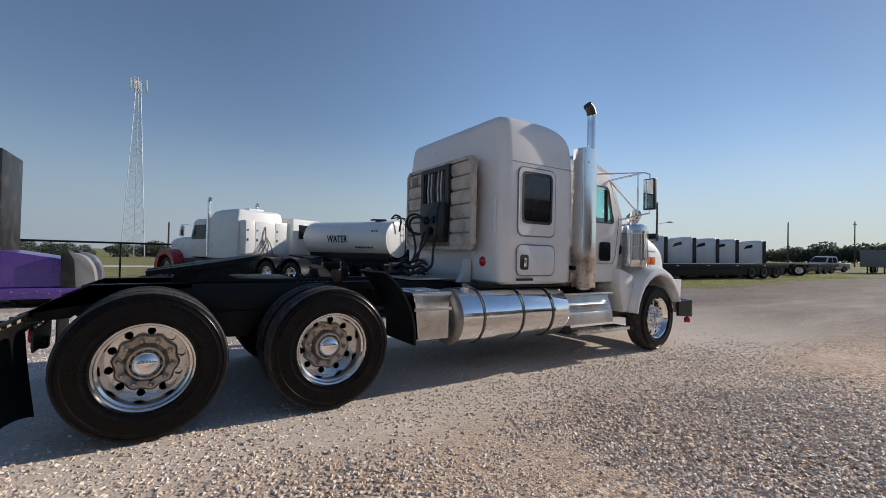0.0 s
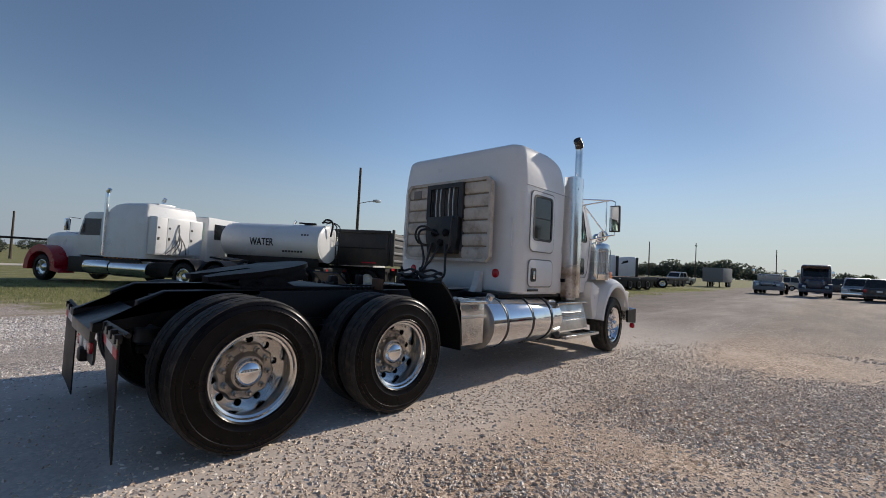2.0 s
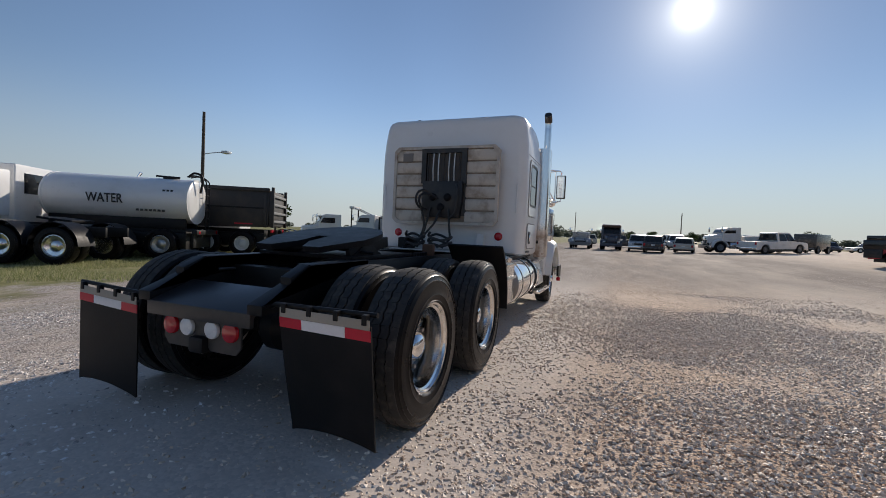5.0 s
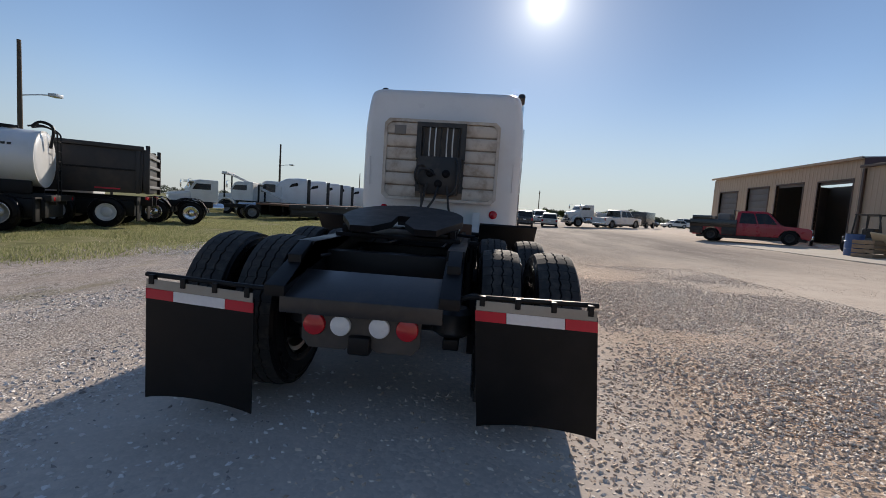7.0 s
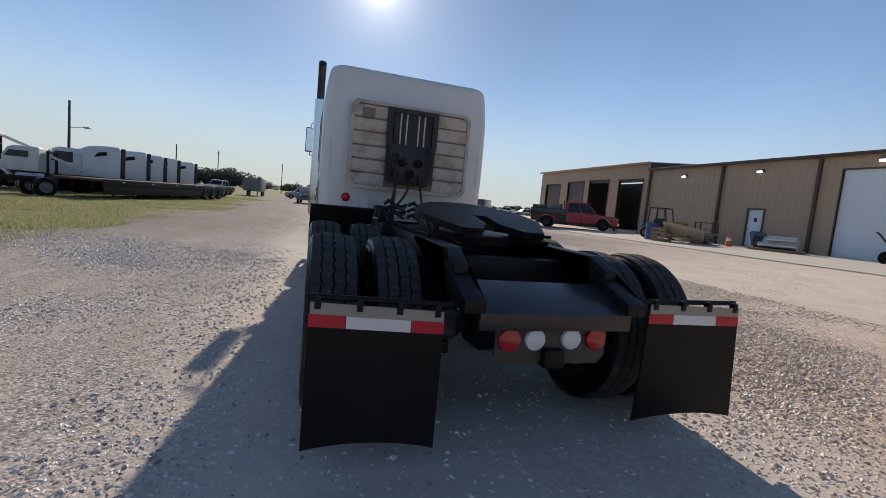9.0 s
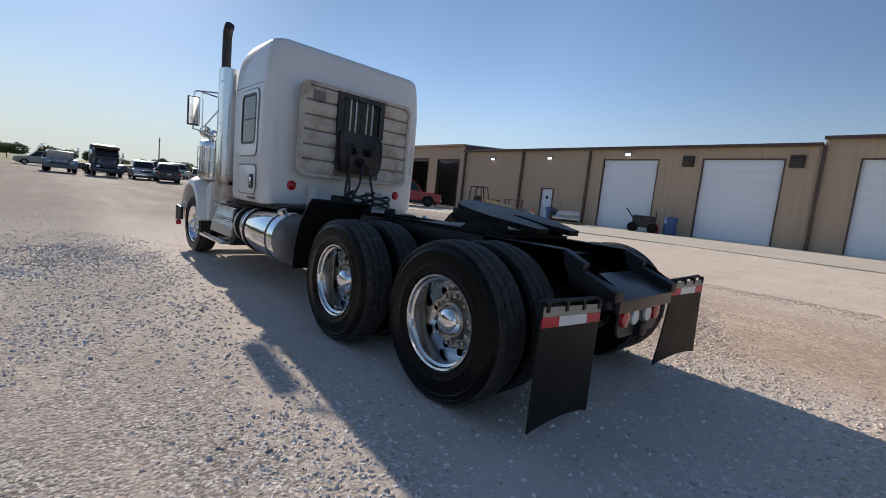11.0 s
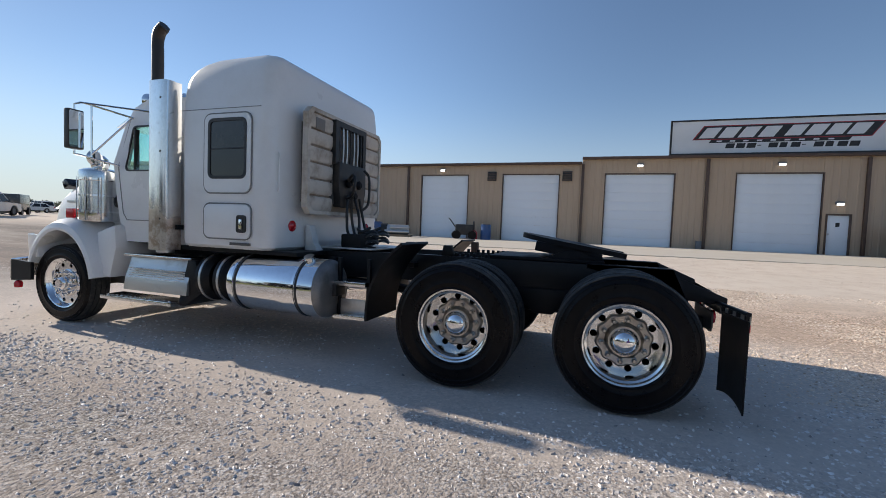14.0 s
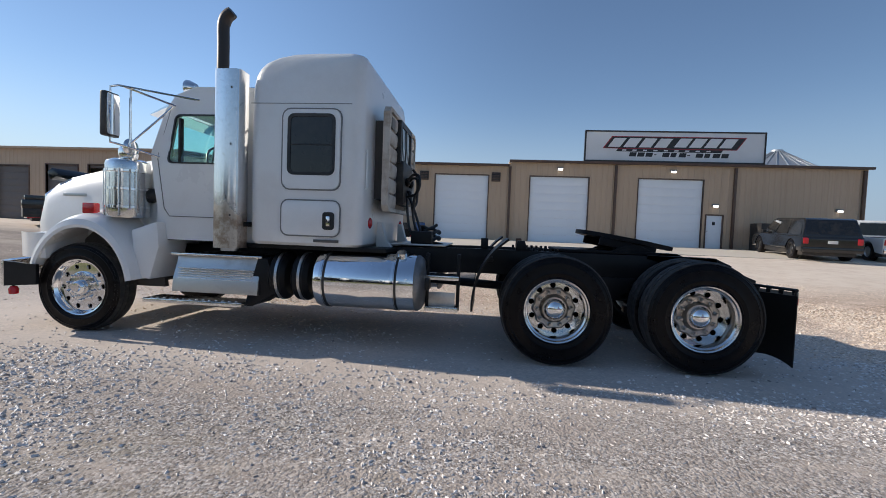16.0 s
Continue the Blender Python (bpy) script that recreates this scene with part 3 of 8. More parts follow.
def holed_disc(r0, r1, y, n=10, rc=0.22, rh=0.022, thick=0.012, turn=0.0):
    """A wheel disc between two radii with n round hand holes."""
    b = bmesh.new()
    k16 = 16
    for s in range(n):
        mid = 2 * math.pi * (s + turn) / n
        half = math.pi / n
        outer, hole = [], []
        for k in range(k16):
            a = 2 * math.pi * k / k16
            c, d = math.cos(a), math.sin(a)
            q = max(abs(c), abs(d))
            u, v = c / q, d / q
            r = (r0 + r1) / 2 + v * (r1 - r0) / 2
            outer.append((r, mid + u * half))
            x, z = rh * c, rc + rh * d
            hole.append((math.hypot(x, z), mid + math.atan2(x, z)))
        def co(p, yy):
            return (p[0] * math.sin(p[1]), yy, p[0] * math.cos(p[1]))
        ro = [b.verts.new(co(p, y)) for p in outer]
        rh1 = [b.verts.new(co(p, y)) for p in hole]
        rh2 = [b.verts.new(co(p, y - thick * (1 if y > 0 else -1))) for p in hole]
        for k in range(k16):
            j = (k + 1) % k16
            b.faces.new((ro[k], ro[j], rh1[j], rh1[k]))
            b.faces.new((rh1[k], rh1[j], rh2[j], rh2[k]))
    bmesh.ops.remove_doubles(b, verts=b.verts, dist=1e-4)
    return b


def drive_wheel(parent, m):
    """Outer wheel of a dual pair; its outer side points along +y."""
    w = new("wheel", None)
    w.parent, w.matrix_basis = parent, m
    part("tyre", tyre_bm(), RUBBER, w, "black truck tyre with moulded sidewall")
    part("tread", tread_bm(), TREAD, w, "dusty worn tread blocks")
    rim = lathe([(0.262, -0.11), (0.262, -0.02), (0.258, 0.03), (0.268, 0.09), (0.283, 0.10), (0.290, 0.118), (0.304, 0.124), (0.308, 0.116), (0.296, 0.10), (0.290, 0.06), (0.28, -0.11)], 56)
    part("rim", rim, ALUM, w, "polished aluminium rim")
    part("wheel_disc", holed_disc(0.17, 0.264, -0.085, rc=0.222, rh=0.0265), ALUM, w, "aluminium disc with round hand holes")
    part("wheel_back", lathe([(0.0, -0.125), (0.262, -0.125), (0.262, -0.12), (0.0, -0.12)], 40), INTERIOR, w)
    hub = lathe([(0.205, -0.087), (0.200, -0.056), (0.188, -0.044), (0.176, -0.046), (0.140, -0.050), (0.122, -0.03), (0.114, 0.0), (0.0, 0.0)], 60)
    for v in hub.verts:
        r = math.hypot(v.co.x, v.co.z)
        if r > 0.13:
            k = 1 + (0.045 if r > 0.17 else 0.02) * math.cos(10 * math.atan2(v.co.x, v.co.z) - math.pi)
            v.co.x, v.co.z = v.co.x * k, v.co.z * k
    part("hub", hub, HUB, w, "brown dusty cast hub flange")
    cap = lathe([(0.100, -0.005), (0.100, 0.012), (0.095, 0.018), (0.089, 0.036), (0.069, 0.054), (0.040, 0.066), (0.0, 0.071)], 32)
    part("hub_cap", cap, CHROME, w, "domed chrome hub cap")
    nut = None
    for k in range(10):
        a = 2 * math.pi * (k + 0.5) / 10
        mm = Matrix.Translation((0.160 * math.sin(a), -0.052, 0.160 * math.cos(a)))
        if nut is None:
            nb = lathe([(0.022, 0.0), (0.022, 0.022), (0.016, 0.026), (0.015, 0.05), (0.011, 0.055), (0.0, 0.056)], 8)
            nut = part("wheel_nut", nb, HUB, w)
            nut.matrix_basis = mm
        else:
            twin(nut, mm)
    return w


def inner_wheel(parent, m):
    w = new("inner_wheel", None)
    w.parent, w.matrix_basis = parent, m
    part("tyre", tyre_bm(), RUBBER, w)
    part("tread", tread_bm(), TREAD, w)
    part("rim", lathe([(0.0, -0.02), (0.25, -0.02), (0.265, -0.1), (0.302, -0.11), (0.302, 0.11), (0.265, 0.1), (0.25, 0.0), (0.0, 0.0)], 32), ALUM_DULL, w)
    return w


def steer_wheel(parent, m):
    w = new("wheel", None)
    w.parent, w.matrix_basis = parent, m
    part("tyre", tyre_bm(0.478, 0.292, 0.27), RUBBER, w, "black steer tyre")
    part("tread", tread_bm(0.478, 0.27), TREAD, w, "worn tread ribs")
    rim = lathe([(0.25, 0.03), (0.262, 0.075), (0.275, 0.09), (0.290, 0.118), (0.304, 0.124), (0.308, 0.116), (0.296, 0.10), (0.285, 0.06), (0.28, -0.11), (0.262, -0.11)], 56)
    part("rim", rim, CHROME, w, "polished aluminium rim")
    part("wheel_disc", holed_disc(0.165, 0.262, 0.062, rc=0.222, rh=0.0265), CHROME, w, "polished disc with round hand holes")
    part("wheel_back", lathe([(0.0, -0.05), (0.262, -0.05), (0.262, -0.04), (0.0, -0.04)], 40), INTERIOR, w)
    part("hub", lathe([(0.170, 0.058), (0.168, 0.07), (0.16, 0.074), (0.10, 0.074), (0.088, 0.1), (0.0, 0.1)], 40), ALUM, w, "aluminium hub face")
    part("hub_cap", lathe([(0.075, 0.095), (0.075, 0.135), (0.062, 0.15), (0.05, 0.155), (0.045, 0.17), (0.0, 0.172)], 28), CHROME, w, "chrome hub cap")
    nut = None
    for k in range(10):
        a = 2 * math.pi * (k + 0.5) / 10
        mm = Matrix.Translation((0.142 * math.sin(a), 0.072, 0.142 * math.cos(a)))
        if nut is None:
            nut = part("wheel_nut", lathe([(0.021, 0.0), (0.021, 0.02), (0.017, 0.024), (0.016, 0.05), (0.010, 0.056), (0.0, 0.057)], 8), CHROME, w)
            nut.matrix_basis = mm
        else:
            twin(nut, mm)
    return w


def copy_part(ob, m):
    """A copy of a part with its sub-parts under the same thing."""
    return copy_thing(ob, m)

# ---- ground ----
def build_ground():
    xs = np.unique(np.concatenate([np.linspace(-2600, -60, 14), np.linspace(-60, -12, 13), np.arange(-12, 60, 0.75), np.linspace(60, 330, 40), np.linspace(330, 2600, 14)]))
    ys = np.unique(np.concatenate([np.linspace(-2600, -60, 14), np.linspace(-60, -24, 10), np.arange(-24, 30, 0.75), np.linspace(30, 300, 30), np.linspace(300, 2600, 14)]))
    verts, faces = [], []
    for y in ys:
        for x in xs:
            near = smooth01((60 - abs(x)) / 30) * smooth01((40 - abs(y)) / 20)
            dz = near * 0.022 * noise.noise((x * 0.5, y * 0.5, 0.3)) + near * 0.018 * noise.noise((x * 0.16, y * 0.16, 4.0))
            calm = smooth01((abs(y) - 1.6) / 1.5 + max(0, abs(x - 3) - 5))
            verts.append((x, y, ground_z(x, y) + dz * calm))
    n = len(xs)
    for j in range(len(ys) - 1):
        for i in range(n - 1):
            a = j * n + i
            faces.append((a, a + 1, a + 1 + n, a + n))
    me = bpy.data.meshes.new("ground")
    me.from_pydata(verts, [], faces)
    me.materials.append(GROUND)
    me.shade_smooth()
    ob = new("ground", me)
    tagged(ob, "pale crushed limestone lot with grass beyond", "ground", kind="structure")
    return ob


build_ground()

# ---- the white truck: x ahead, rear axle over the origin ----
truck = thing("semi_truck", pose(0, 0, 0), "white sleeper semi truck, black frame, no trailer, parked on gravel", "truck")

# wheels
Y_OUT, Y_IN, ZW = 1.082, 0.742, 0.525
first = drive_wheel(truck, pose(0, Y_OUT, ZW, 0, 11, 0))
copy_part(first, pose(1.32, Y_OUT, ZW, 0, 40, 0))
copy_part(first, pose(0, -Y_OUT, ZW, 0, 65, 180))
copy_part(first, pose(1.32, -Y_OUT, ZW, 0, 27, 180))
inner = inner_wheel(truck, pose(0, Y_IN, ZW))
copy_part(inner, pose(1.32, Y_IN, ZW))
copy_part(inner, pose(0, -Y_IN, ZW, 0, 0, 180))
copy_part(inner, pose(1.32, -Y_IN, ZW, 0, 0, 180))
STX = 6.345
ZS = 0.478
steer = steer_wheel(truck, pose(STX, 0.985, ZS, 0, 20, 3))
copy_part(steer, pose(STX, -0.985, ZS, 0, 50, 183))

# chassis
rail_poly = [(-0.56, 0.98), (-0.40, 1.05), (2.2, 1.05), (4.4, 0.99), (7.0, 0.93), (7.0, 0.68), (4.4, 0.70), (2.2, 0.78), (-0.40, 0.78), (-0.56, 0.86)]
for s in (1, -1):
    part("frame_rail", prism(rail_poly, s * 0.42, s * 0.50, 0.006), BLACK, truck, "black painted steel frame rail")
    # sloping tail of each rail
    part("frame_tail", prism([(-0.40, 1.052), (0.3, 1.06), (0.3, 1.02), (-0.42, 0.99), (-0.80, 0.84), (-0.80, 0.78), (-0.5, 0.80), (-0.40, 0.90)], s * 0.405, s * 0.515, 0.006), BLACK, truck, "black sloping frame end")
for x in (-0.1, 0.66, 1.9, 2.9, 4.0, 5.4):
    part("crossmember", box(x - 0.06, x + 0.06, -0.42, 0.42, 0.80, 0.98, 0.01), BLACK, truck)
tail = bmesh.new()
prism([(-0.80, 0.785), (-0.50, 0.895), (-0.50, 0.865), (-0.77, 0.765), (-0.77, 0.70), (-0.80, 0.70)], -0.43, 0.43, 0.004, into=tail)
part("rear_crossmember", tail, SHEEN_BLACK, truck, "black steel end plate with folded top")
lp = prism([(-0.32, 0.69), (0.32, 0.69), (0.32, 0.56), (0.28, 0.515), (0.08, 0.515), (0.05, 0.545), (-0.05, 0.545), (-0.08, 0.515), (-0.28, 0.515), (-0.32, 0.56)], -0.755, -0.74, 0.0, axis="X")
lamp_bar = part("lamp_plate", lp, surface("dusty_black_plate", (0.05, 0.042, 0.036), 0.5, dirt=(0.12, 0.1, 0.08), dirt_amt=0.5, scale=6), truck, "dusty black tail lamp plate")
lens = lathe([(0.060, 0.0), (0.060, 0.012), (0.056, 0.020), (0.03, 0.026), (0.0, 0.028)], 28, axis="X")
lens.transform(Matrix.Rotation(math.pi, 4, "Z"))
lens_me = part("tail_lamp", lens, RED_LENS, lamp_bar, "round red tail lamp")
lens_me.matrix_basis = pose(-0.756, 0.25, 0.644)
twin(lens_me, pose(-0.756, -0.248, 0.650))
lens = lathe([(0.056, 0.0), (0.056, 0.012), (0.052, 0.020), (0.03, 0.026), (0.0, 0.028)], 28, axis="X")
lens.transform(Matrix.Rotation(math.pi, 4, "Z"))
lens_me = part("reverse_lamp", lens, CLEAR_LENS, lamp_bar, "round white reverse lamp")
lens_me.matrix_basis = pose(-0.756, 0.108, 0.646)
twin(lens_me, pose(-0.756, -0.100, 0.650))
part("tow_hook", box(-0.80, -0.70, -0.06, 0.06, 0.50, 0.60, 0.02), BLACK, truck, "black pintle block under the lamps")
part("plate_lamp", box(-0.775, -0.755, -0.012, 0.012, 0.545, 0.565, 0.003), CLEAR_LENS, truck)

# axles, suspension, drive line
for x in (0.0, 1.32):
    part("axle", rod((x, -0.62, ZW), (x, 0.62, ZW), 0.075, 16), BLACK, truck)
    part("differential", lathe([(0.0, -0.16), (0.12, -0.14), (0.19, -0.05), (0.19, 0.05), (0.12, 0.14), (0.0, 0.16)], 20, axis="Y", m=Matrix.Translation((x, 0.05, ZW))), BLACK, truck)
    for s in (1, -1):
        part("brake_chamber", rod((x + 0.16, s * 0.33, ZW + 0.12), (x + 0.36, s * 0.33, ZW + 0.14), 0.085, 16), BLACK, truck)
        part("air_bag", lathe([(0.09, 0.0), (0.13, 0.03), (0.115, 0.09), (0.13, 0.15), (0.09, 0.18)], 20, axis="Z", m=Matrix.Translation((x - 0.25, s * 0.46, ZW - 0.02))), DARKBOX, truck)
        part("trailing_arm", box(x - 0.34, x + 0.5, s * 0.46 - 0.05, s * 0.46 + 0.05, ZW - 0.10, ZW - 0.03, 0.01), BLACK, truck)
        part("shock_absorber", rod((x + 0.12, s * 0.54, ZW), (x + 0.2, s * 0.53, 0.92), 0.035, 12), BLACK, truck)
        part("brake_drum", rod((x, s * 0.56, ZW), (x, s * 0.86, ZW), 0.21, 24), GREASE, truck)
for s in (1, -1):
    part("suspension_hanger", prism([(0.40, 0.80), (0.92, 0.80), (0.84, 0.66), (0.74, 0.57), (0.58, 0.57), (0.48, 0.66)], s * 0.40, s * 0.53, 0.012), BLACK, truck, "black cast suspension hanger")
    part("spring_pack", prism([(-0.30, 0.62), (0.66, 0.76), (1.62, 0.62), (1.62, 0.57), (0.66, 0.70), (-0.30, 0.57)], s * 0.42, s * 0.50, 0.008), BLACK, truck)
part("drive_shaft", rod((0.2, 0.05, ZW + 0.02), (1.2, 0.05, ZW + 0.04), 0.045, 12), BLACK, truck)
part("drive_shaft", rod((1.5, 0.05, ZW + 0.06), (4.6, 0, 0.72), 0.05, 12), BLACK, truck)
part("front_axle", rod((STX, -0.95, 0.47), (STX, 0.95, 0.47), 0.06, 12), BLACK, truck)
part("gearbox", box(4.3, 5.5, -0.3, 0.3, 0.5, 0.95, 0.08), BLACK, truck)
part("torque_rod", rod((0.1, 0.1, 0.83), (0.6, -0.3, 0.9), 0.03, 10), BLACK, truck)
part("torque_rod", rod((0.1, -0.1, 0.83), (0.6, 0.3, 0.9), 0.03, 10), BLACK, truck)
for k, (p, q) in enumerate((((0.2, 0.30, 0.95), (2.8, 0.33, 1.0)), ((0.2, -0.2, 0.92), (2.8, -0.25, 1.0)), ((-0.3, 0.36, 0.95), (1.6, 0.38, 1.07)))):
    mid = [(p[0] + (q[0] - p[0]) * t, p[1] + 0.05 * math.sin(6 * t + k), p[2] + (q[2] - p[2]) * t - 0.04 * math.sin(math.pi * t)) for t in np.linspace(0, 1, 9)]
    part("air_line", tube(mid, 0.012, 6), DARKBOX, truck)

# fifth wheel: tilted plate with a throat
def fifth_wheel():
    base = box(0.15, 1.20, -0.46, 0.46, 1.055, 1.085, 0.006)
    part("slider_base", base, GREASE, truck, "greasy fifth wheel slide base")
    pts = []
    for k in range(25):
        a = radians(-90 + 180 * k / 24)
        pts.append((0.46 + 0.48 * math.cos(a), 0.46 * math.sin(a)))
    poly = pts + [(0.30, 0.46), (0.02, 0.33), (-0.06, 0.30), (-0.06, 0.15), (0.14, 0.05), (0.40, 0.05), (0.40, -0.05), (0.14, -0.05), (-0.06, -0.15), (-0.06, -0.30), (0.02, -0.33), (0.30, -0.46)]
    pl = prism(poly, 0.0, 0.045, 0.0, axis="Z")
    plate = part("fifth_wheel_plate", pl, GREASE, truck, "greasy black fifth wheel plate, tilted back")
    plate.matrix_basis = pose(0.02, 0, 1.115, 0, -9.5, 0)
    for s in (1, -1):
        part("plate_rib", box(0.15, 0.75, s * 0.40 - 0.02, s * 0.40 + 0.02, -0.09, 0.0, 0.006), GREASE, plate)
    for s in (1, -1):
        part("pivot_bracket", prism([(0.20, 1.08), (0.66, 1.08), (0.50, 1.165), (0.36, 1.165)], s * 0.36, s * 0.43, 0.008), GREASE, truck)
    part("release_handle", tube([(0.35, -0.1, 1.13), (0.30, -0.5, 1.11), (0.3, -0.56, 1.11)], 0.012, 8), GREASE, truck)
    for s in (1, -1):
        for k in range(8):
            part("slider_tooth", box(1.22 + k * 0.06, 1.25 + k * 0.06, s * 0.44 - 0.02, s * 0.44 + 0.02, 1.05, 1.085, 0.004), BLACK, truck)


fifth_wheel()

# quarter fenders ahead of the drive wheels, mudflaps behind
def quarter(s, top):
    """A curved black half fender just ahead of the front drive tyres."""
    b = bmesh.new()
    rows = []
    for r in (0.785, 0.805):
        row = []
        for k in range(9):
            a = radians(-4 + (top + 4) * k / 8)
            row.append((1.32 + r * math.cos(a), 0.515 + 0.02 + r * math.sin(a)))
        rows.append(row)
    poly = rows[0] + rows[1][::-1]
    return prism(poly, s * 0.60, s * 1.22, 0.0)


part("quarter_fender", quarter(-1, 54), BLACK, truck, "black plastic quarter fender")
part("quarter_fender", quarter(1, 54), BLACK, truck, "black plastic quarter fender")
part("fender_bracket", box(1.92, 1.98, -0.62, 0.62, 0.92, 0.97, 0.01), BLACK, truck)


def mudflap(s):
    """A hanging rubber flap with its taped top strip; the right one is twisted forward at its outer corner."""
    drop = 0.0 if s < 0 else 0.045
    y0, y1, zt = 0.590, 1.204, 0.805
    bar = tube([(-0.70, s * 0.44, 0.80), (-0.735, s * 0.56, 0.85 - drop), (-0.735, s * 1.215, 0.858 - drop * 0.6)], 0.014, 10)
    part("flap_hanger", bar, BLACK, truck, "black spring hanger bar")

    def place(u, z, off=0.0):
        """A point of the flap: u runs outwards, z up; off stands proud of its rear side."""
        w = min(1.0, max(0.0, (zt - z) / 0.66))
        sag = -drop * (1.35 - 0.75 * u)
        x = -0.750 + off - 0.010 * math.sin(math.pi * u) * w
        y = y0 + (y1 - y0) * u
        if s < 0:
            x += 0.008 - 0.034 * u + 0.075 * (1 - u) * w ** 1.4
            y += 0.055 * w
        return (x, s * y, z + sag)

    def sheet(u0, u1, z0, z1, front, back, n=10, rows=8, arch_low=False):
        grid = []
        for off in (front, back):
            layer = []
            for j in range(rows + 1):
                row = []
                for i in range(n + 1):
                    u = u0 + (u1 - u0) * i / n
                    low = z0 + (0.040 * math.sin(math.pi * u) ** 0.8 + (0.05 * (u - 0.5) if s < 0 else 0.0) if arch_low else 0.0)
                    row.append(place(u, low + (z1 - low) * j / rows, off))
                layer.append(row)
            grid.append(layer)
        b = bmesh.new()
        vs = [[[b.verts.new(p) for p in row] for row in layer] for layer in grid]
        for layer in vs:
            for j in range(rows):
                for i in range(n):
                    b.faces.new((layer[j][i], layer[j][i + 1], layer[j + 1][i + 1], layer[j + 1][i]))
        rim = [(0, i) for i in range(n)] + [(j, n) for j in range(rows)] + [(rows, i) for i in range(n, 0, -1)] + [(j, 0) for j in range(rows, 0, -1)]
        for (j, i), (k, l) in zip(rim, rim[1:] + rim[:1]):
            b.faces.new((vs[0][j][i], vs[0][k][l], vs[1][k][l], vs[1][j][i]))
        return b
    fl = part("mudflap", sheet(0.0, 1.0, 0.150 if s < 0 else 0.165, zt, -0.004, 0.006, 14, 12, True), FLAP, truck, "black rubber mudflap with arched lower edge")
    part("top_strip", sheet(0.01, 0.99, 0.787, 0.838, -0.010, -0.005, 6, 1), surface("dusty_steel_strip", (0.42, 0.37, 0.30), 0.5, dirt_amt=0.4), fl, "dusty steel top strip")
    for a, c, mt, nm in ((0, 0.26, RED_TAPE, "red_reflector"), (0.26, 0.74, WHITE_TAPE, "white_reflector"), (0.74, 1.0, RED_TAPE, "red_reflector")):
        part(nm, sheet(a + 0.003, c - 0.003, 0.730, 0.785, -0.009, -0.0045, 5, 1), mt, fl)
    for k in range(4):
        x, y, z = place(0.06 + 0.88 * k / 3, 0.84)
        part("flap_clip", box(x - 0.018, x + 0.018, y - 0.014, y + 0.014, z - 0.03, z + 0.024, 0.004), BLACK, fl)


mudflap(1)
mudflap(-1)

# sleeper shell: rings of a rounded rectangle up the height
def sleeper():
    levels = [(1.03, 3.30, 4.42, 1.075), (1.06, 3.26, 4.43, 1.115), (1.12, 3.25, 4.43, 1.128), (1.8, 3.245, 4.43, 1.138), (2.42, 3.25, 4.43, 1.135), (2.445, 3.25, 4.43, 1.134), (2.62, 3.255, 4.43, 1.118),
              (2.73, 3.258, 4.415, 1.105), (2.80, 3.262, 4.385, 1.094), (2.86, 3.266, 4.325, 1.083), (2.91, 3.272, 4.22, 1.07), (2.945, 3.285, 4.08, 1.05), (2.965, 3.31, 3.90, 1.015), (2.973, 3.36, 3.75, 0.95)]
    rings = []
    for z, xr, xf, w in levels:
        ring = [(x, y, z + (0.03 * (1 - (y / 1.1) ** 2) if z > 2.8 else 0)) for x, y in rrect(xr, xf, -w, w, 0.13, 7)]
        rings.append(ring)
    return part("sleeper", loft(rings), WHITE, truck, "white sleeper box with rounded roof")


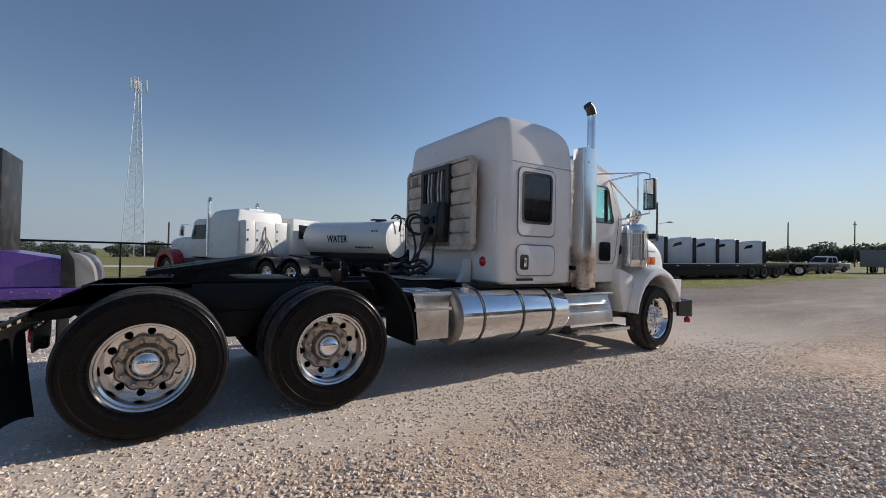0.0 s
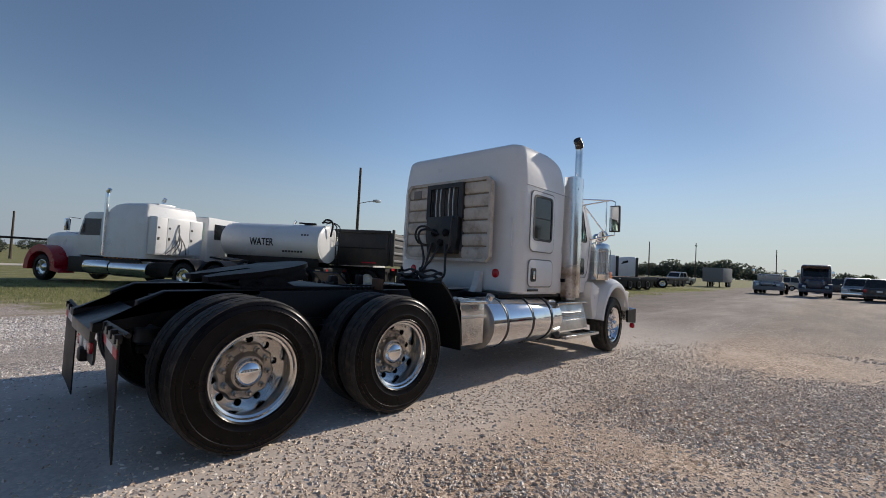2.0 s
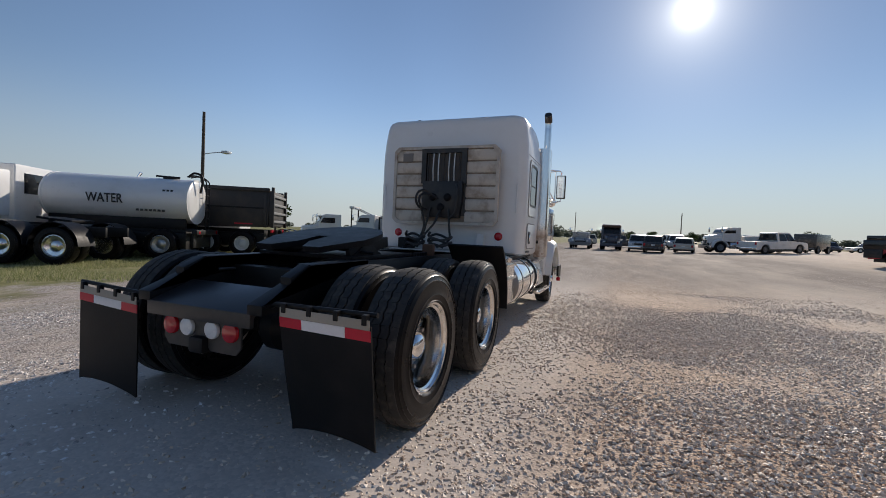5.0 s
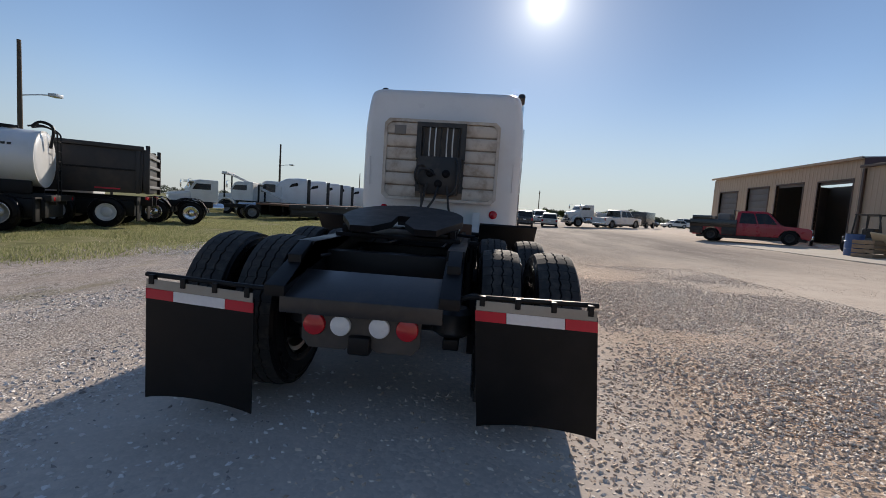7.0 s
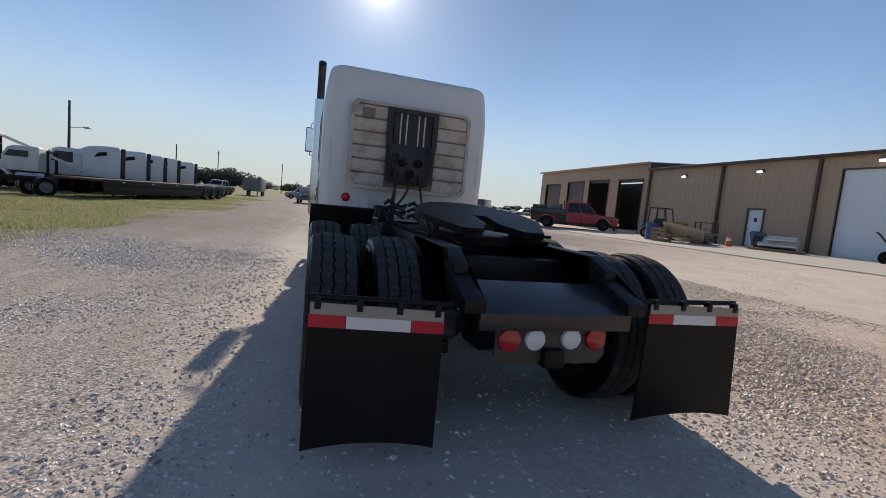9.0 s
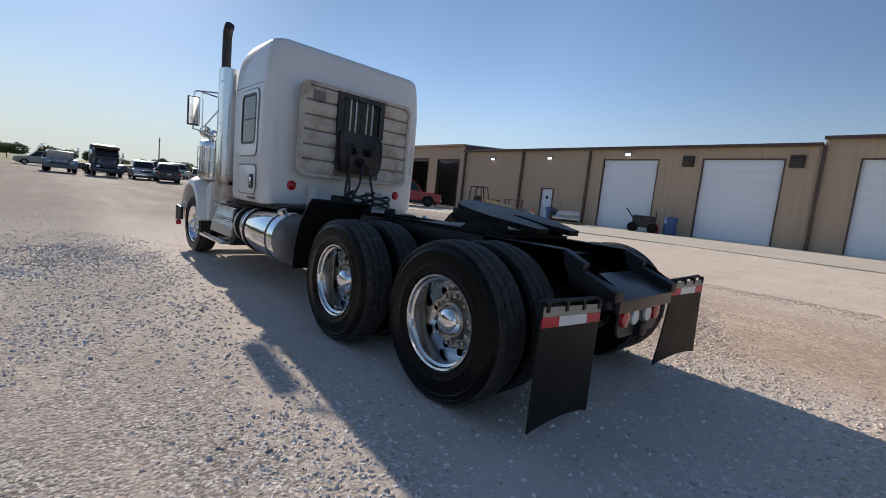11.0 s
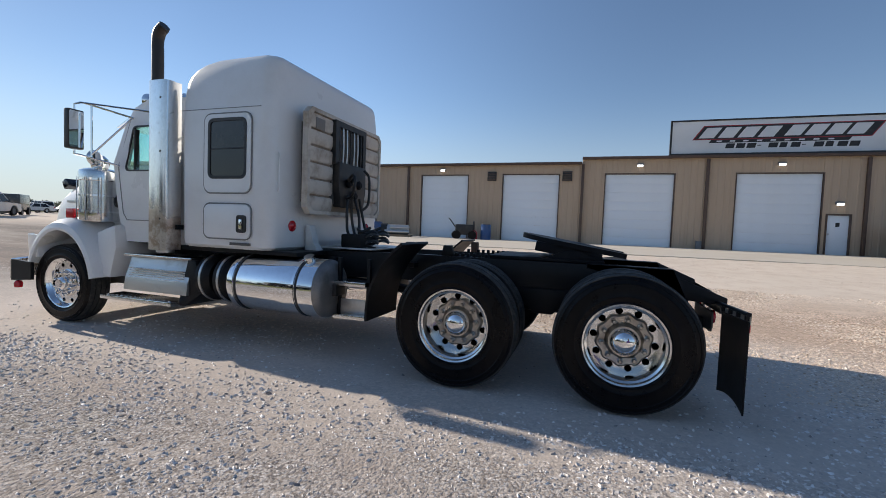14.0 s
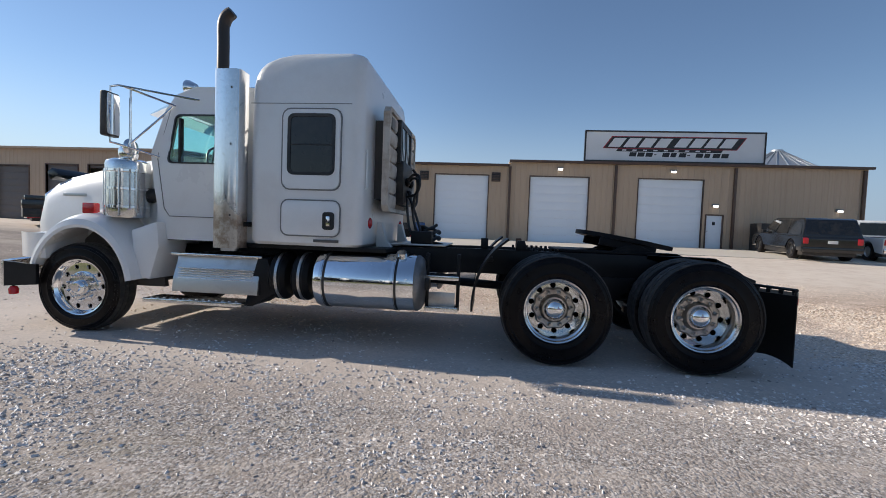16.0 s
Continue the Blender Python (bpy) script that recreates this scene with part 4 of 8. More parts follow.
slp = sleeper()
for s in (1, -1):
    # body seam, window and locker with raised frames
    part("roof_seam", box(3.36, 4.40, s * 1.135 - 0.003, s * 1.135 + 0.003, 2.437, 2.443, 0.0), GREY, slp)
    yo = s * 1.141
    o, i = rrect(3.45, 4.07, 1.585, 2.395, 0.09), rrect(3.462, 4.058, 1.597, 2.383, 0.08)
    part("window_seam", ringplate(o, i, yo, yo + s * 0.003), GREY, slp)
    o, i = rrect(3.466, 4.054, 1.60, 2.38, 0.08), rrect(3.525, 3.995, 1.745, 2.33, 0.06)
    part("window_frame", ringplate(o, i, yo - s * 0.004, yo + s * 0.010), WHITE, slp, "raised white window surround")
    o, i = rrect(3.515, 4.005, 1.735, 2.34, 0.065), rrect(3.545, 3.975, 1.765, 2.31, 0.045)
    part("window_rubber", ringplate(o, i, yo, yo + s * 0.014), DARKBOX, slp)
    part("sleeper_window", prism(rrect(3.54, 3.98, 1.76, 2.315, 0.045), yo + s * 0.001, yo + s * 0.006), GLASS_DARK, slp, "dark tinted sleeper window")
    part("window_slider", box(3.54, 3.98, yo + s * 0.007 - 0.003, yo + s * 0.007 + 0.003, 2.03, 2.045, 0.001), DARKBOX, slp)
    o, i = rrect(3.445, 4.07, 1.125, 1.495, 0.08), rrect(3.457, 4.058, 1.137, 1.483, 0.07)
    part("locker_seam", ringplate(o, i, yo - s * 0.002, yo + s * 0.002), GREY, slp)
    part("locker_door", prism(rrect(3.46, 4.055, 1.14, 1.48, 0.068), yo - s * 0.006, yo + s * 0.008, 0.003), WHITE, slp, "white luggage locker door")
    o, i = rrect(3.505, 3.625, 1.20, 1.375, 0.03), rrect(3.53, 3.60, 1.225, 1.35, 0.02)
    part("latch_bezel", ringplate(o, i, yo + s * 0.006, yo + s * 0.02), DARKBOX, slp)
    part("latch_pocket", prism(rrect(3.525, 3.605, 1.22, 1.355, 0.02), yo + s * 0.004, yo + s * 0.010), DARKBOX, slp)
    part("latch_handle", box(3.545, 3.585, yo + s * 0.020 - 0.01, yo + s * 0.020 + 0.01, 1.235, 1.335, 0.006), CHROME, slp, "chrome paddle latch")
    part("model_badge", box(3.46, 3.72, yo - s * 0.002 - 0.004, yo - s * 0.002 + 0.004, 1.072, 1.100, 0.002), surface("dark_badge", (0.10, 0.095, 0.09), 0.4) if s > 0 else DARKBOX, slp, "dark model badge")
    part("grab_bar", tube([(3.242, s * 1.02, 1.62), (3.225, s * 1.02, 1.63), (3.225, s * 1.02, 2.0), (3.242, s * 1.02, 2.01)], 0.008, 6), WHITE, slp)
    lm = lathe([(0.058, 0.0), (0.058, 0.01), (0.048, 0.02), (0.02, 0.03), (0.0, 0.031)], 24, axis="X")
    lm.transform(Matrix.Translation((3.250, s * 0.785, 1.285)) @ Matrix.Rotation(math.pi, 4, "Z"))
    part("rear_marker", lm, RED_LENS, slp, "round red marker lamp")
    part("roof_marker", rod((3.4, s * 1.0, 2.91), (3.4, s * 1.0, 2.965), 0.022, 10), DARKBOX, slp)

# ribbed fairing panel on the sleeper's back
def back_panel():
    y1, z0, z1 = 0.80, 1.42, 2.53
    def octo(k):
        c = 0.065
        yy, a, b2 = y1 - k, z0 + k, z1 - k
        return [(yy, a + c), (yy, b2 - c), (yy - c, b2), (-yy + c, b2), (-yy, b2 - c), (-yy, a + c), (-yy + c, a), (yy - c, a)]
    b = bmesh.new()
    prism(octo(0.03), 3.098, 3.125, 0.0, axis="X", into=b)
    pan = part("back_panel", b, FIBRE_STAIN_SHADE, truck, "stained cream fibreglass panel, ribbed, rib gaps darkened, on sleeper back")
    part("panel_rim", ringplate(octo(0.0), octo(0.04), 3.058, 3.128, axis="X"), FIBRE, pan, "stained raised rim")
    n = 6
    for k in range(n):
        zc = 1.54 + (2.41 - 1.54) * k / (n - 1)
        for ya, yb in ((0.33, 0.758), (-0.758, -0.33)):
            pr = prism([(3.105, zc - 0.084), (3.086, zc - 0.076), (3.074, zc - 0.050), (3.070, zc + 0.040), (3.078, zc + 0.066), (3.105, zc + 0.076)], ya, yb, 0.0)
            part("panel_rib", pr, FIBRE, pan)
    fr = ringplate([(0.34, 2.49), (-0.34, 2.49), (-0.34, 2.0), (0.34, 2.0)], [(0.27, 2.43), (-0.27, 2.43), (-0.27, 2.03), (0.27, 2.03)], 3.03, 3.11, axis="X")
    part("vent_frame", fr, DARKBOX, pan, "black vent frame")
    part("vent_back", box(3.085, 3.098, -0.34, 0.34, 1.55, 2.49, 0.0), INTERIOR, pan)
    for k in range(7):
        yy = -0.24 + 0.48 * k / 6
        part("vent_bar", tube([(3.05, yy, 2.43), (3.04, yy + 0.004, 2.2), (3.05, yy, 2.02)], 0.011, 6), ALUM_DULL if k % 3 else DARKBOX, pan)
    part("coupler_box", prism([(0.30, 2.03), (-0.30, 2.03), (-0.30, 1.75), (-0.26, 1.52), (0.26, 1.52), (0.30, 1.75)], 3.0, 3.13, 0.012, axis="X"), DARKBOX, pan, "black hose coupler box")
    for yy, zz in ((0.12, 1.80), (-0.10, 1.80), (0.0, 1.66)):
        part("gladhand", lathe([(0.05, 0.0), (0.055, 0.03), (0.03, 0.05), (0.0, 0.05)], 16, axis="X", m=Matrix.Translation((3.0, yy, zz)) @ Matrix.Rotation(math.pi, 4, "Z")), GREASE, pan, "grey hose coupling")
    # unseen dark block added to fill the shadowed gap to the sleeper
    part("gap_shade_block", box(3.125, 3.26, -0.66, 0.66, 1.55, 2.4, 0.0), INTERIOR, pan)
    part("patch_plate", box(3.064, 3.074, 0.50, 0.66, 2.32, 2.44, 0.002), surface("faded_grey_patch", (0.22, 0.2, 0.18), 0.6), pan, "faded grey patch")
    return pan


pan = back_panel()
hoses = [
    [(2.99, 0.14, 1.80), (2.90, 0.20, 1.88), (2.82, 0.27, 1.86), (2.80, 0.30, 1.75), (2.85, 0.27, 1.65), (2.96, 0.20, 1.62)],
    [(2.99, 0.05, 1.78), (2.91, 0.16, 1.84), (2.84, 0.24, 1.82), (2.82, 0.26, 1.73), (2.87, 0.23, 1.60), (2.88, 0.20, 1.36), (2.76, 0.26, 1.14), (2.5, 0.34, 1.07)],
    [(2.98, 0.15, 1.66), (2.95, 0.20, 1.40), (2.9, 0.22, 1.2), (2.75, 0.1, 1.08), (2.6, -0.05, 1.04)],
    [(2.98, -0.12, 1.64), (2.94, -0.16, 1.38), (2.9, -0.18, 1.2), (2.78, -0.05, 1.1)],
    [(2.97, 0.0, 1.62), (2.88, 0.05, 1.42), (2.78, 0.2, 1.2), (2.7, 0.26, 1.08), (2.5, 0.24, 1.05)],
    [(2.98, -0.22, 2.0), (2.93, -0.26, 1.9), (2.92, -0.24, 1.6), (2.95, -0.15, 1.5)],
]
for h in hoses:
    part("air_hose", tube(curve_points(h, 8), 0.016, 8), DARKBOX, truck, "coiled black air hose")
part("sleeper_bracket", prism([(3.02, 1.0), (3.22, 1.0), (3.22, 1.30), (3.16, 1.30), (3.12, 1.10)], 0.50, 0.60, 0.01), WHITE_DULL, truck, "white sleeper mount bracket")
part("sleeper_bracket", prism([(3.02, 1.0), (3.22, 1.0), (3.22, 1.30), (3.16, 1.30), (3.12, 1.10)], -0.60, -0.50, 0.01), WHITE_DULL, truck, "white sleeper mount bracket")
part("sleeper_sill", box(3.0, 4.5, -1.02, 1.02, 0.985, 1.03, 0.01), BLACK, truck)
part("deck_plate", box(2.45, 3.1, -0.5, 0.5, 1.055, 1.075, 0.006), ALUM_DULL, truck, "scuffed deck plate behind the sleeper")

for k, (x, y, r) in enumerate(((2.72, -0.12, 0.16), (2.66, 0.22, 0.13))):
    coil = [(x + r * math.cos(a) * 0.8, y + r * math.sin(a), 1.10 + 0.012 * a + 0.02 * math.sin(3 * a)) for a in np.linspace(0, 15, 60)]
    part("hose_coil", tube(coil, 0.018, 6), DARKBOX, truck, "slack coil of black hose on the deck")
part("valve_block", box(2.62, 2.86, 0.30, 0.46, 1.07, 1.22, 0.02), BLACK, truck)
part("deck_bracket", box(1.98, 2.06, 0.44, 0.52, 1.05, 1.17, 0.01), BLACK, truck)
part("deck_bracket", box(1.55, 1.62, -0.52, -0.40, 1.05, 1.17, 0.01), RUST, truck)
part("deck_bracket", prism([(1.55, 1.05), (1.68, 1.05), (1.66, 1.155), (1.58, 1.155)], 0.43, 0.50, 0.008), BLACK, truck)
# exhaust stacks with pierced heat shields
def shield_mat():
    """Polished shield steel, peeling low down, with the mirrored workshop's brown painted in."""
    m, nt, b = nodes_of("browned_shield_steel")
    tc = nt.nodes.new("ShaderNodeTexCoord")
    sp = nt.nodes.new("ShaderNodeSeparateXYZ")
    sock(nt, tc.outputs["Object"], sp.inputs[0])
    edge = noise_tex(nt, 3.2, 5, 0.65)
    low = nt.nodes.new("ShaderNodeMapRange")
    low.inputs["From Min"].default_value, low.inputs["From Max"].default_value = 1.75, 0.95
    sock(nt, sp.outputs[2], low.inputs["Value"])
    mul = nt.nodes.new("ShaderNodeMath")
    mul.operation = "MULTIPLY"
    sock(nt, low.outputs[0], mul.inputs[0])
    sock(nt, edge, mul.inputs[1])
    tint = ramp(nt, mul.outputs[0], [(0.12, (0.76, 0.76, 0.76)), (0.27, (0.60, 0.50, 0.42)), (0.33, (0.34, 0.25, 0.19)), (0.40, (0.62, 0.55, 0.48)), (0.52, (0.30, 0.21, 0.16))])
    scuff = noise_tex(nt, 26, 4, 0.6)
    tint = mixc(nt, ramp(nt, scuff, [(0.55, (0,)), (0.75, (0.35,))]), tint, (0.42, 0.38, 0.34))
    sock(nt, tint, b.inputs["Base Color"])
    b.inputs["Metallic"].default_value = 1.0
    sock(nt, ramp(nt, mul.outputs[0], [(0.15, (0.17,)), (0.35, (0.42,))]), b.inputs["Roughness"])
    return m


SHIELD = shield_mat()
SOOT = surface("sooty_steel", (0.055, 0.045, 0.04), 0.45, metal=0.5, dirt=(0.12, 0.08, 0.06), dirt_amt=0.5, scale=5)
for s in (1, -1):
    ys = s * 1.17
    st = new("exhaust_stack")
    st.parent = truck
    sh = bmesh.new()
    arc = [(4.462, ys - s * 0.10), (4.457, ys + s * 0.03), (4.470, ys + s * 0.066), (4.50, ys + s * 0.082), (4.69, ys + s * 0.082), (4.72, ys + s * 0.066), (4.735, ys + s * 0.03), (4.73, ys - s * 0.10)]
    inn = [(4.596 + (x - 4.596) * 0.95, ys + (y - ys) * 0.93) for x, y in arc]
    part("heat_shield", prism(arc + inn[::-1], 0.98, 2.74, 0.0, axis="Z"), SHIELD, st, "stained chrome heat shield, peeling low down, brown reflection painted in")
    part("muffler", rod((4.60, ys - s * 0.03, 0.95), (4.60, ys - s * 0.03, 2.70), 0.085, 20), ALUM_DULL, st)
    for side in (4.736,):
        for k in range(22):
            for yy in (0.0, 0.04):
                part("shield_hole", rod((side - 0.004, ys + s * (yy - 0.03), 1.08 + k * 0.075), (side + 0.004, ys + s * (yy - 0.03), 1.08 + k * 0.075), 0.009, 6), DARKBOX, st)
    pipe = [(4.685, ys, 2.6), (4.685, ys, 3.0), (4.688, ys, 3.12), (4.683, ys, 3.20), (4.655, ys, 3.265), (4.605, ys, 3.305)]
    part("tail_pipe", tube(curve_points(pipe, 4), 0.058, 18), CHROME if s < 0 else SOOT, st, "chrome pipe, curved and sooty at the tip" if s < 0 else "soot-darkened pipe with curved tip")
    part("pipe_mouth", tube([(4.611, ys, 3.30), (4.591, ys, 3.316)], 0.056, 18), DARKBOX, st)
    part("pipe_tip", tube(curve_points([(4.682, ys, 3.205), (4.655, ys, 3.266), (4.607, ys, 3.304)], 4), 0.060, 18), SOOT, st, "soot-blackened tip")
    for z in (1.3, 2.0, 2.55):
        part("shield_bolt", box(4.53, 4.545, ys + s * 0.082 - 0.004, ys + s * 0.082 + 0.006, z, z + 0.02, 0.003), DARKBOX, st)
    part("stack_mount", box(4.43, 4.5, s * 1.0, s * 1.14, 1.2, 1.25, 0.0) if s > 0 else box(4.43, 4.5, -1.14, -1.0, 1.2, 1.25, 0.0), BLACK, st)

# fuel tanks
TANK_END = surface("weathered_tank_end", (0.30, 0.29, 0.28), 0.55, metal=0.8, dirt=(0.10, 0.09, 0.08), dirt_amt=0.6, scale=5, bump_amt=0.08)


def tank(s, x0, x1, r, straps, zc=0.69, yc=0.92):
    prof = [(0.0, x0), (r * 0.6, x0 + 0.002), (r - 0.03, x0 + 0.012), (r - 0.008, x0 + 0.03), (r, x0 + 0.055), (r, x1 - 0.055), (r - 0.008, x1 - 0.03), (r - 0.03, x1 - 0.012), (r * 0.6, x1 - 0.002), (0.0, x1)]
    t = part("fuel_tank", lathe(prof, 48, axis="X", m=Matrix.Translation((0, s * yc, zc))), CHROME, truck, "polished aluminium fuel tank")
    part("tank_end", lathe([(0.0, x0 - 0.035), (r * 0.45, x0 - 0.030), (r * 0.8, x0 - 0.016), (r - 0.022, x0 + 0.006), (r - 0.003, x0 + 0.034), (r + 0.001, x0 + 0.056)], 40, axis="X", m=Matrix.Translation((0, s * yc, zc))), TANK_END, t, "dull domed tank end")
    part("tank_end_box", box(x0 - 0.075, x0 - 0.02, s * yc - 0.09, s * yc + 0.07, zc - 0.06, zc + 0.06, 0.01), DARKBOX, t)
    for x in straps:
        part("tank_strap", lathe([(r, x - 0.028), (r + 0.006, x - 0.026), (r + 0.006, x - 0.006), (r, x - 0.003)], 48, axis="X", m=Matrix.Translation((0, s * yc, zc))), DARKBOX, t)
        part("tank_strap", lathe([(r, x + 0.003), (r + 0.008, x + 0.005), (r + 0.008, x + 0.03), (r, x + 0.032)], 48, axis="X", m=Matrix.Translation((0, s * yc, zc))), CHROME, t, "chrome strap with rubber lining")
        part("tank_bracket", box(x - 0.05, x + 0.05, min(s * 0.5, s * 0.6), max(s * 0.5, s * 0.6), zc - 0.3, zc + 0.28, 0.01), BLACK, t)
    part("filler_cap", rod((x0 + 0.2, s * (yc + 0.10), zc + r - 0.03), (x0 + 0.2, s * (yc + 0.13), zc + r + 0.03), 0.05, 20), ALUM, t, "aluminium filler cap")
    return t


tank(-1, 2.62, 4.30, 0.305, (2.96, 3.52, 3.99))
tank(1, 2.63, 3.72, 0.285, (2.88, 3.60), 0.69, 0.93)
# air tanks ahead of the left fuel tank
for x0, x1 in ((3.78, 3.98), (4.02, 4.22)):
    part("air_tank", lathe([(0.0, x0), (0.2, x0 + 0.01), (0.25, x0 + 0.05), (0.25, x1 - 0.05), (0.2, x1 - 0.01), (0.0, x1)], 32, axis="X", m=Matrix.Translation((0, 0.90, 0.70))), BLACK, truck, "black steel air tank")
    part("air_tank_strap", lathe([(0.25, x0 + 0.07), (0.257, x0 + 0.072), (0.257, x0 + 0.1), (0.25, x0 + 0.102)], 32, axis="X", m=Matrix.Translation((0, 0.90, 0.70))), ALUM_DULL, truck)

# battery box behind the right tank, ladder steps behind the left tank
tb = part("battery_box", prism([(2.14, 0.515), (2.51, 0.515), (2.51, 0.98), (2.10, 0.98), (2.10, 0.90), (2.14, 0.82)], -1.20, -0.62, 0.015), ALUM, truck, "polished aluminium battery box")
part("box_lid", box(2.08, 2.53, -1.215, -0.60, 0.945, 0.985, 0.012), ALUM, tb, "polished lid with louvres")
for k in range(4):
    part("lid_louvre", box(2.16, 2.44, -1.12 + k * 0.09, -1.07 + k * 0.09, 0.985, 0.997, 0.004), ALUM, tb)
part("lid_edge", box(2.10, 2.525, -1.222, -1.214, 0.80, 0.83, 0.002), ALUM_DULL, tb)
ld = new("deck_ladder")
ld.parent = truck
for x in (2.27, 2.59):
    part("ladder_side", box(x - 0.018, x + 0.018, 0.86, 0.90, 0.42, 1.0, 0.005), BLACK, ld)
for z in (0.44, 0.76):
    part("ladder_tread", box(2.26, 2.60, 0.74, 0.98, z - 0.025, z + 0.02, 0.006), ALUM, ld, "aluminium step tread")
part("ladder_plate", box(2.30, 2.57, 0.88, 0.895, 0.46, 0.60, 0.004), ALUM_DULL, ld)

# cab steps: upper box and lower tread on each side
for s in (1, -1):
    cs = new("cab_step")
    cs.parent = truck
    b = prism([(4.28, 0.50), (5.22, 0.50), (5.22, 0.88), (4.28, 0.88)], s * 0.60, s * 1.08, 0.012)
    part("step_box", prism([(s * 0.60, 0.48), (s * 1.14, 0.50), (s * 1.12, 0.64), (s * 1.06, 0.80), (s * 1.04, 0.885), (s * 0.60, 0.885)], 4.30, 5.24, 0.01, axis="X"), ALUM_DULL, cs, "scuffed aluminium step box with louvred face")
    for k in range(9):
        part("step_louvre", box(4.36, 5.18, min(s * 1.075, s * 1.12) , max(s * 1.075, s * 1.12), 0.535 + k * 0.026, 0.542 + k * 0.026, 0.002), ALUM, cs)
    part("upper_tread", box(4.28, 5.28, min(s * 0.92, s * 1.10), max(s * 0.92, s * 1.10), 0.875, 0.90, 0.008), ALUM, cs, "aluminium upper tread")
    part("lower_tread", box(4.42, 5.50, min(s * 0.95, s * 1.22), max(s * 0.95, s * 1.22), 0.385, 0.43, 0.01), ALUM, cs, "aluminium lower tread with punched grip")
    for k in range(14):
        part("grip_boss", rod((4.5 + k * 0.072, s * 1.17, 0.43), (4.5 + k * 0.072, s * 1.17, 0.438), 0.016, 8), ALUM, cs)
    part("step_end", prism([(4.22, 0.88), (4.32, 0.88), (4.46, 0.38), (4.38, 0.38), (4.10, 0.55)], s * 0.7, s * 1.10, 0.006), BLACK, cs, "black step end bracket")

# cab: pillars, doors with window openings, roof, windscreen
CABW = 1.0
cab = new("cab")
cab.parent = truck
def cab_side(s):
    outer = [(4.43, 2.66), (4.43, 1.03), (5.42, 1.03), (5.50, 1.28), (5.56, 1.60), (5.60, 1.94), (5.49, 2.42), (5.39, 2.58), (5.16, 2.67)]
    win = rrect(4.74, 5.40, 1.85, 2.36, 0.05, 4)
    win = [(x - (0.045 * (z - 1.85) / 0.5 if x > 5.1 else 0), z) for x, z in win]
    cx, cz = 5.05, 2.08
    def cast(poly, a):
        d = (math.cos(a), math.sin(a))
        best = None
        for p, q in zip(poly, poly[1:] + poly[:1]):
            ex, ez = q[0] - p[0], q[1] - p[1]
            det = d[0] * -ez + ex * d[1]
            if abs(det) < 1e-9:
                continue
            t = ((p[0] - cx) * -ez + ex * (p[1] - cz)) / det
            u = (d[0] * (p[1] - cz) - d[1] * (p[0] - cx)) / det
            if t > 0 and -1e-6 <= u <= 1 + 1e-6 and (best is None or t < best):
                best = t
        return (cx + d[0] * best, cz + d[1] * best)
    angs = sorted(set([math.atan2(z - cz, x - cx) for x, z in outer] + [math.atan2(z - cz, x - cx) for x, z in win]))
    o = [cast(outer, a) for a in angs]
    i = [cast(win, a) for a in angs]
    b = ringplate(o, i, 0.0, 1.0)
    for v in b.verts:
        z, x = v.co.z, v.co.x
        out = CABW - 0.10 * smooth01((z - 1.9) / 0.8) - 0.03 * smooth01((1.3 - z) / 0.3)
        v.co.y = s * (out - (0.05 if v.co.y > 0.5 else 0.0))
    part("cab_side", b, WHITE, cab, "white cab side with door")
    g = prism(win, 0.0, 0.005)
    for v in g.verts:
        v.co.y = s * (CABW - 0.10 * smooth01((v.co.z - 1.9) / 0.8) - 0.022 + v.co.y)
    gl = part("side_window", g, GLASS_GREEN, cab, "green-tinted side window")
    gl.visible_shadow = False
    fr = ringplate([(5.07 + (x - 5.07) * 1.035, 2.10 + (z - 2.10) * 1.045) for x, z in win], [(5.07 + (x - 5.07) * 0.985, 2.10 + (z - 2.10) * 0.98) for x, z in win], 0, 1)
    for v in fr.verts:
        v.co.y = s * (CABW - 0.10 * smooth01((v.co.z - 1.9) / 0.8) + (0.006 if v.co.y > 0.5 else -0.01))
    part("window_rubber", fr, DARKBOX, cab)
    path = [(x, s * (CABW + 0.001 - 0.10 * smooth01((z - 1.9) / 0.8)), z) for x, z in [(4.66, 2.55), (4.66, 1.34), (4.70, 1.28), (5.38, 1.28), (5.44, 1.36), (5.52, 1.90), (5.42, 2.48)]]
    part("door_seam", tube(path, 0.005, 5), GREY, cab)
    part("door_handle", box(4.70, 4.78, min(s * 1.0, s * 1.02), max(s * 1.0, s * 1.02), 1.36, 1.46, 0.01), DARKBOX, cab, "black door handle")
    part("grab_handle", tube([(4.62, s * 1.0, 1.5), (4.62, s * 1.05, 1.52), (4.62, s * 1.05, 2.1), (4.62, s * 1.0, 2.12)], 0.014, 8), CHROME, cab, "chrome grab handle")
    part("door_view_window", prism(rrect(5.10, 5.34, 1.32, 1.58, 0.04), s * 0.999, s * 1.004), GLASS_DARK, cab, "small dark lower door window") if s < 0 else None
    part("vent_pillar", box(5.275, 5.30, min(s * 0.93, s * 0.985), max(s * 0.93, s * 0.985), 1.86, 2.32, 0.004), DARKBOX, cab)


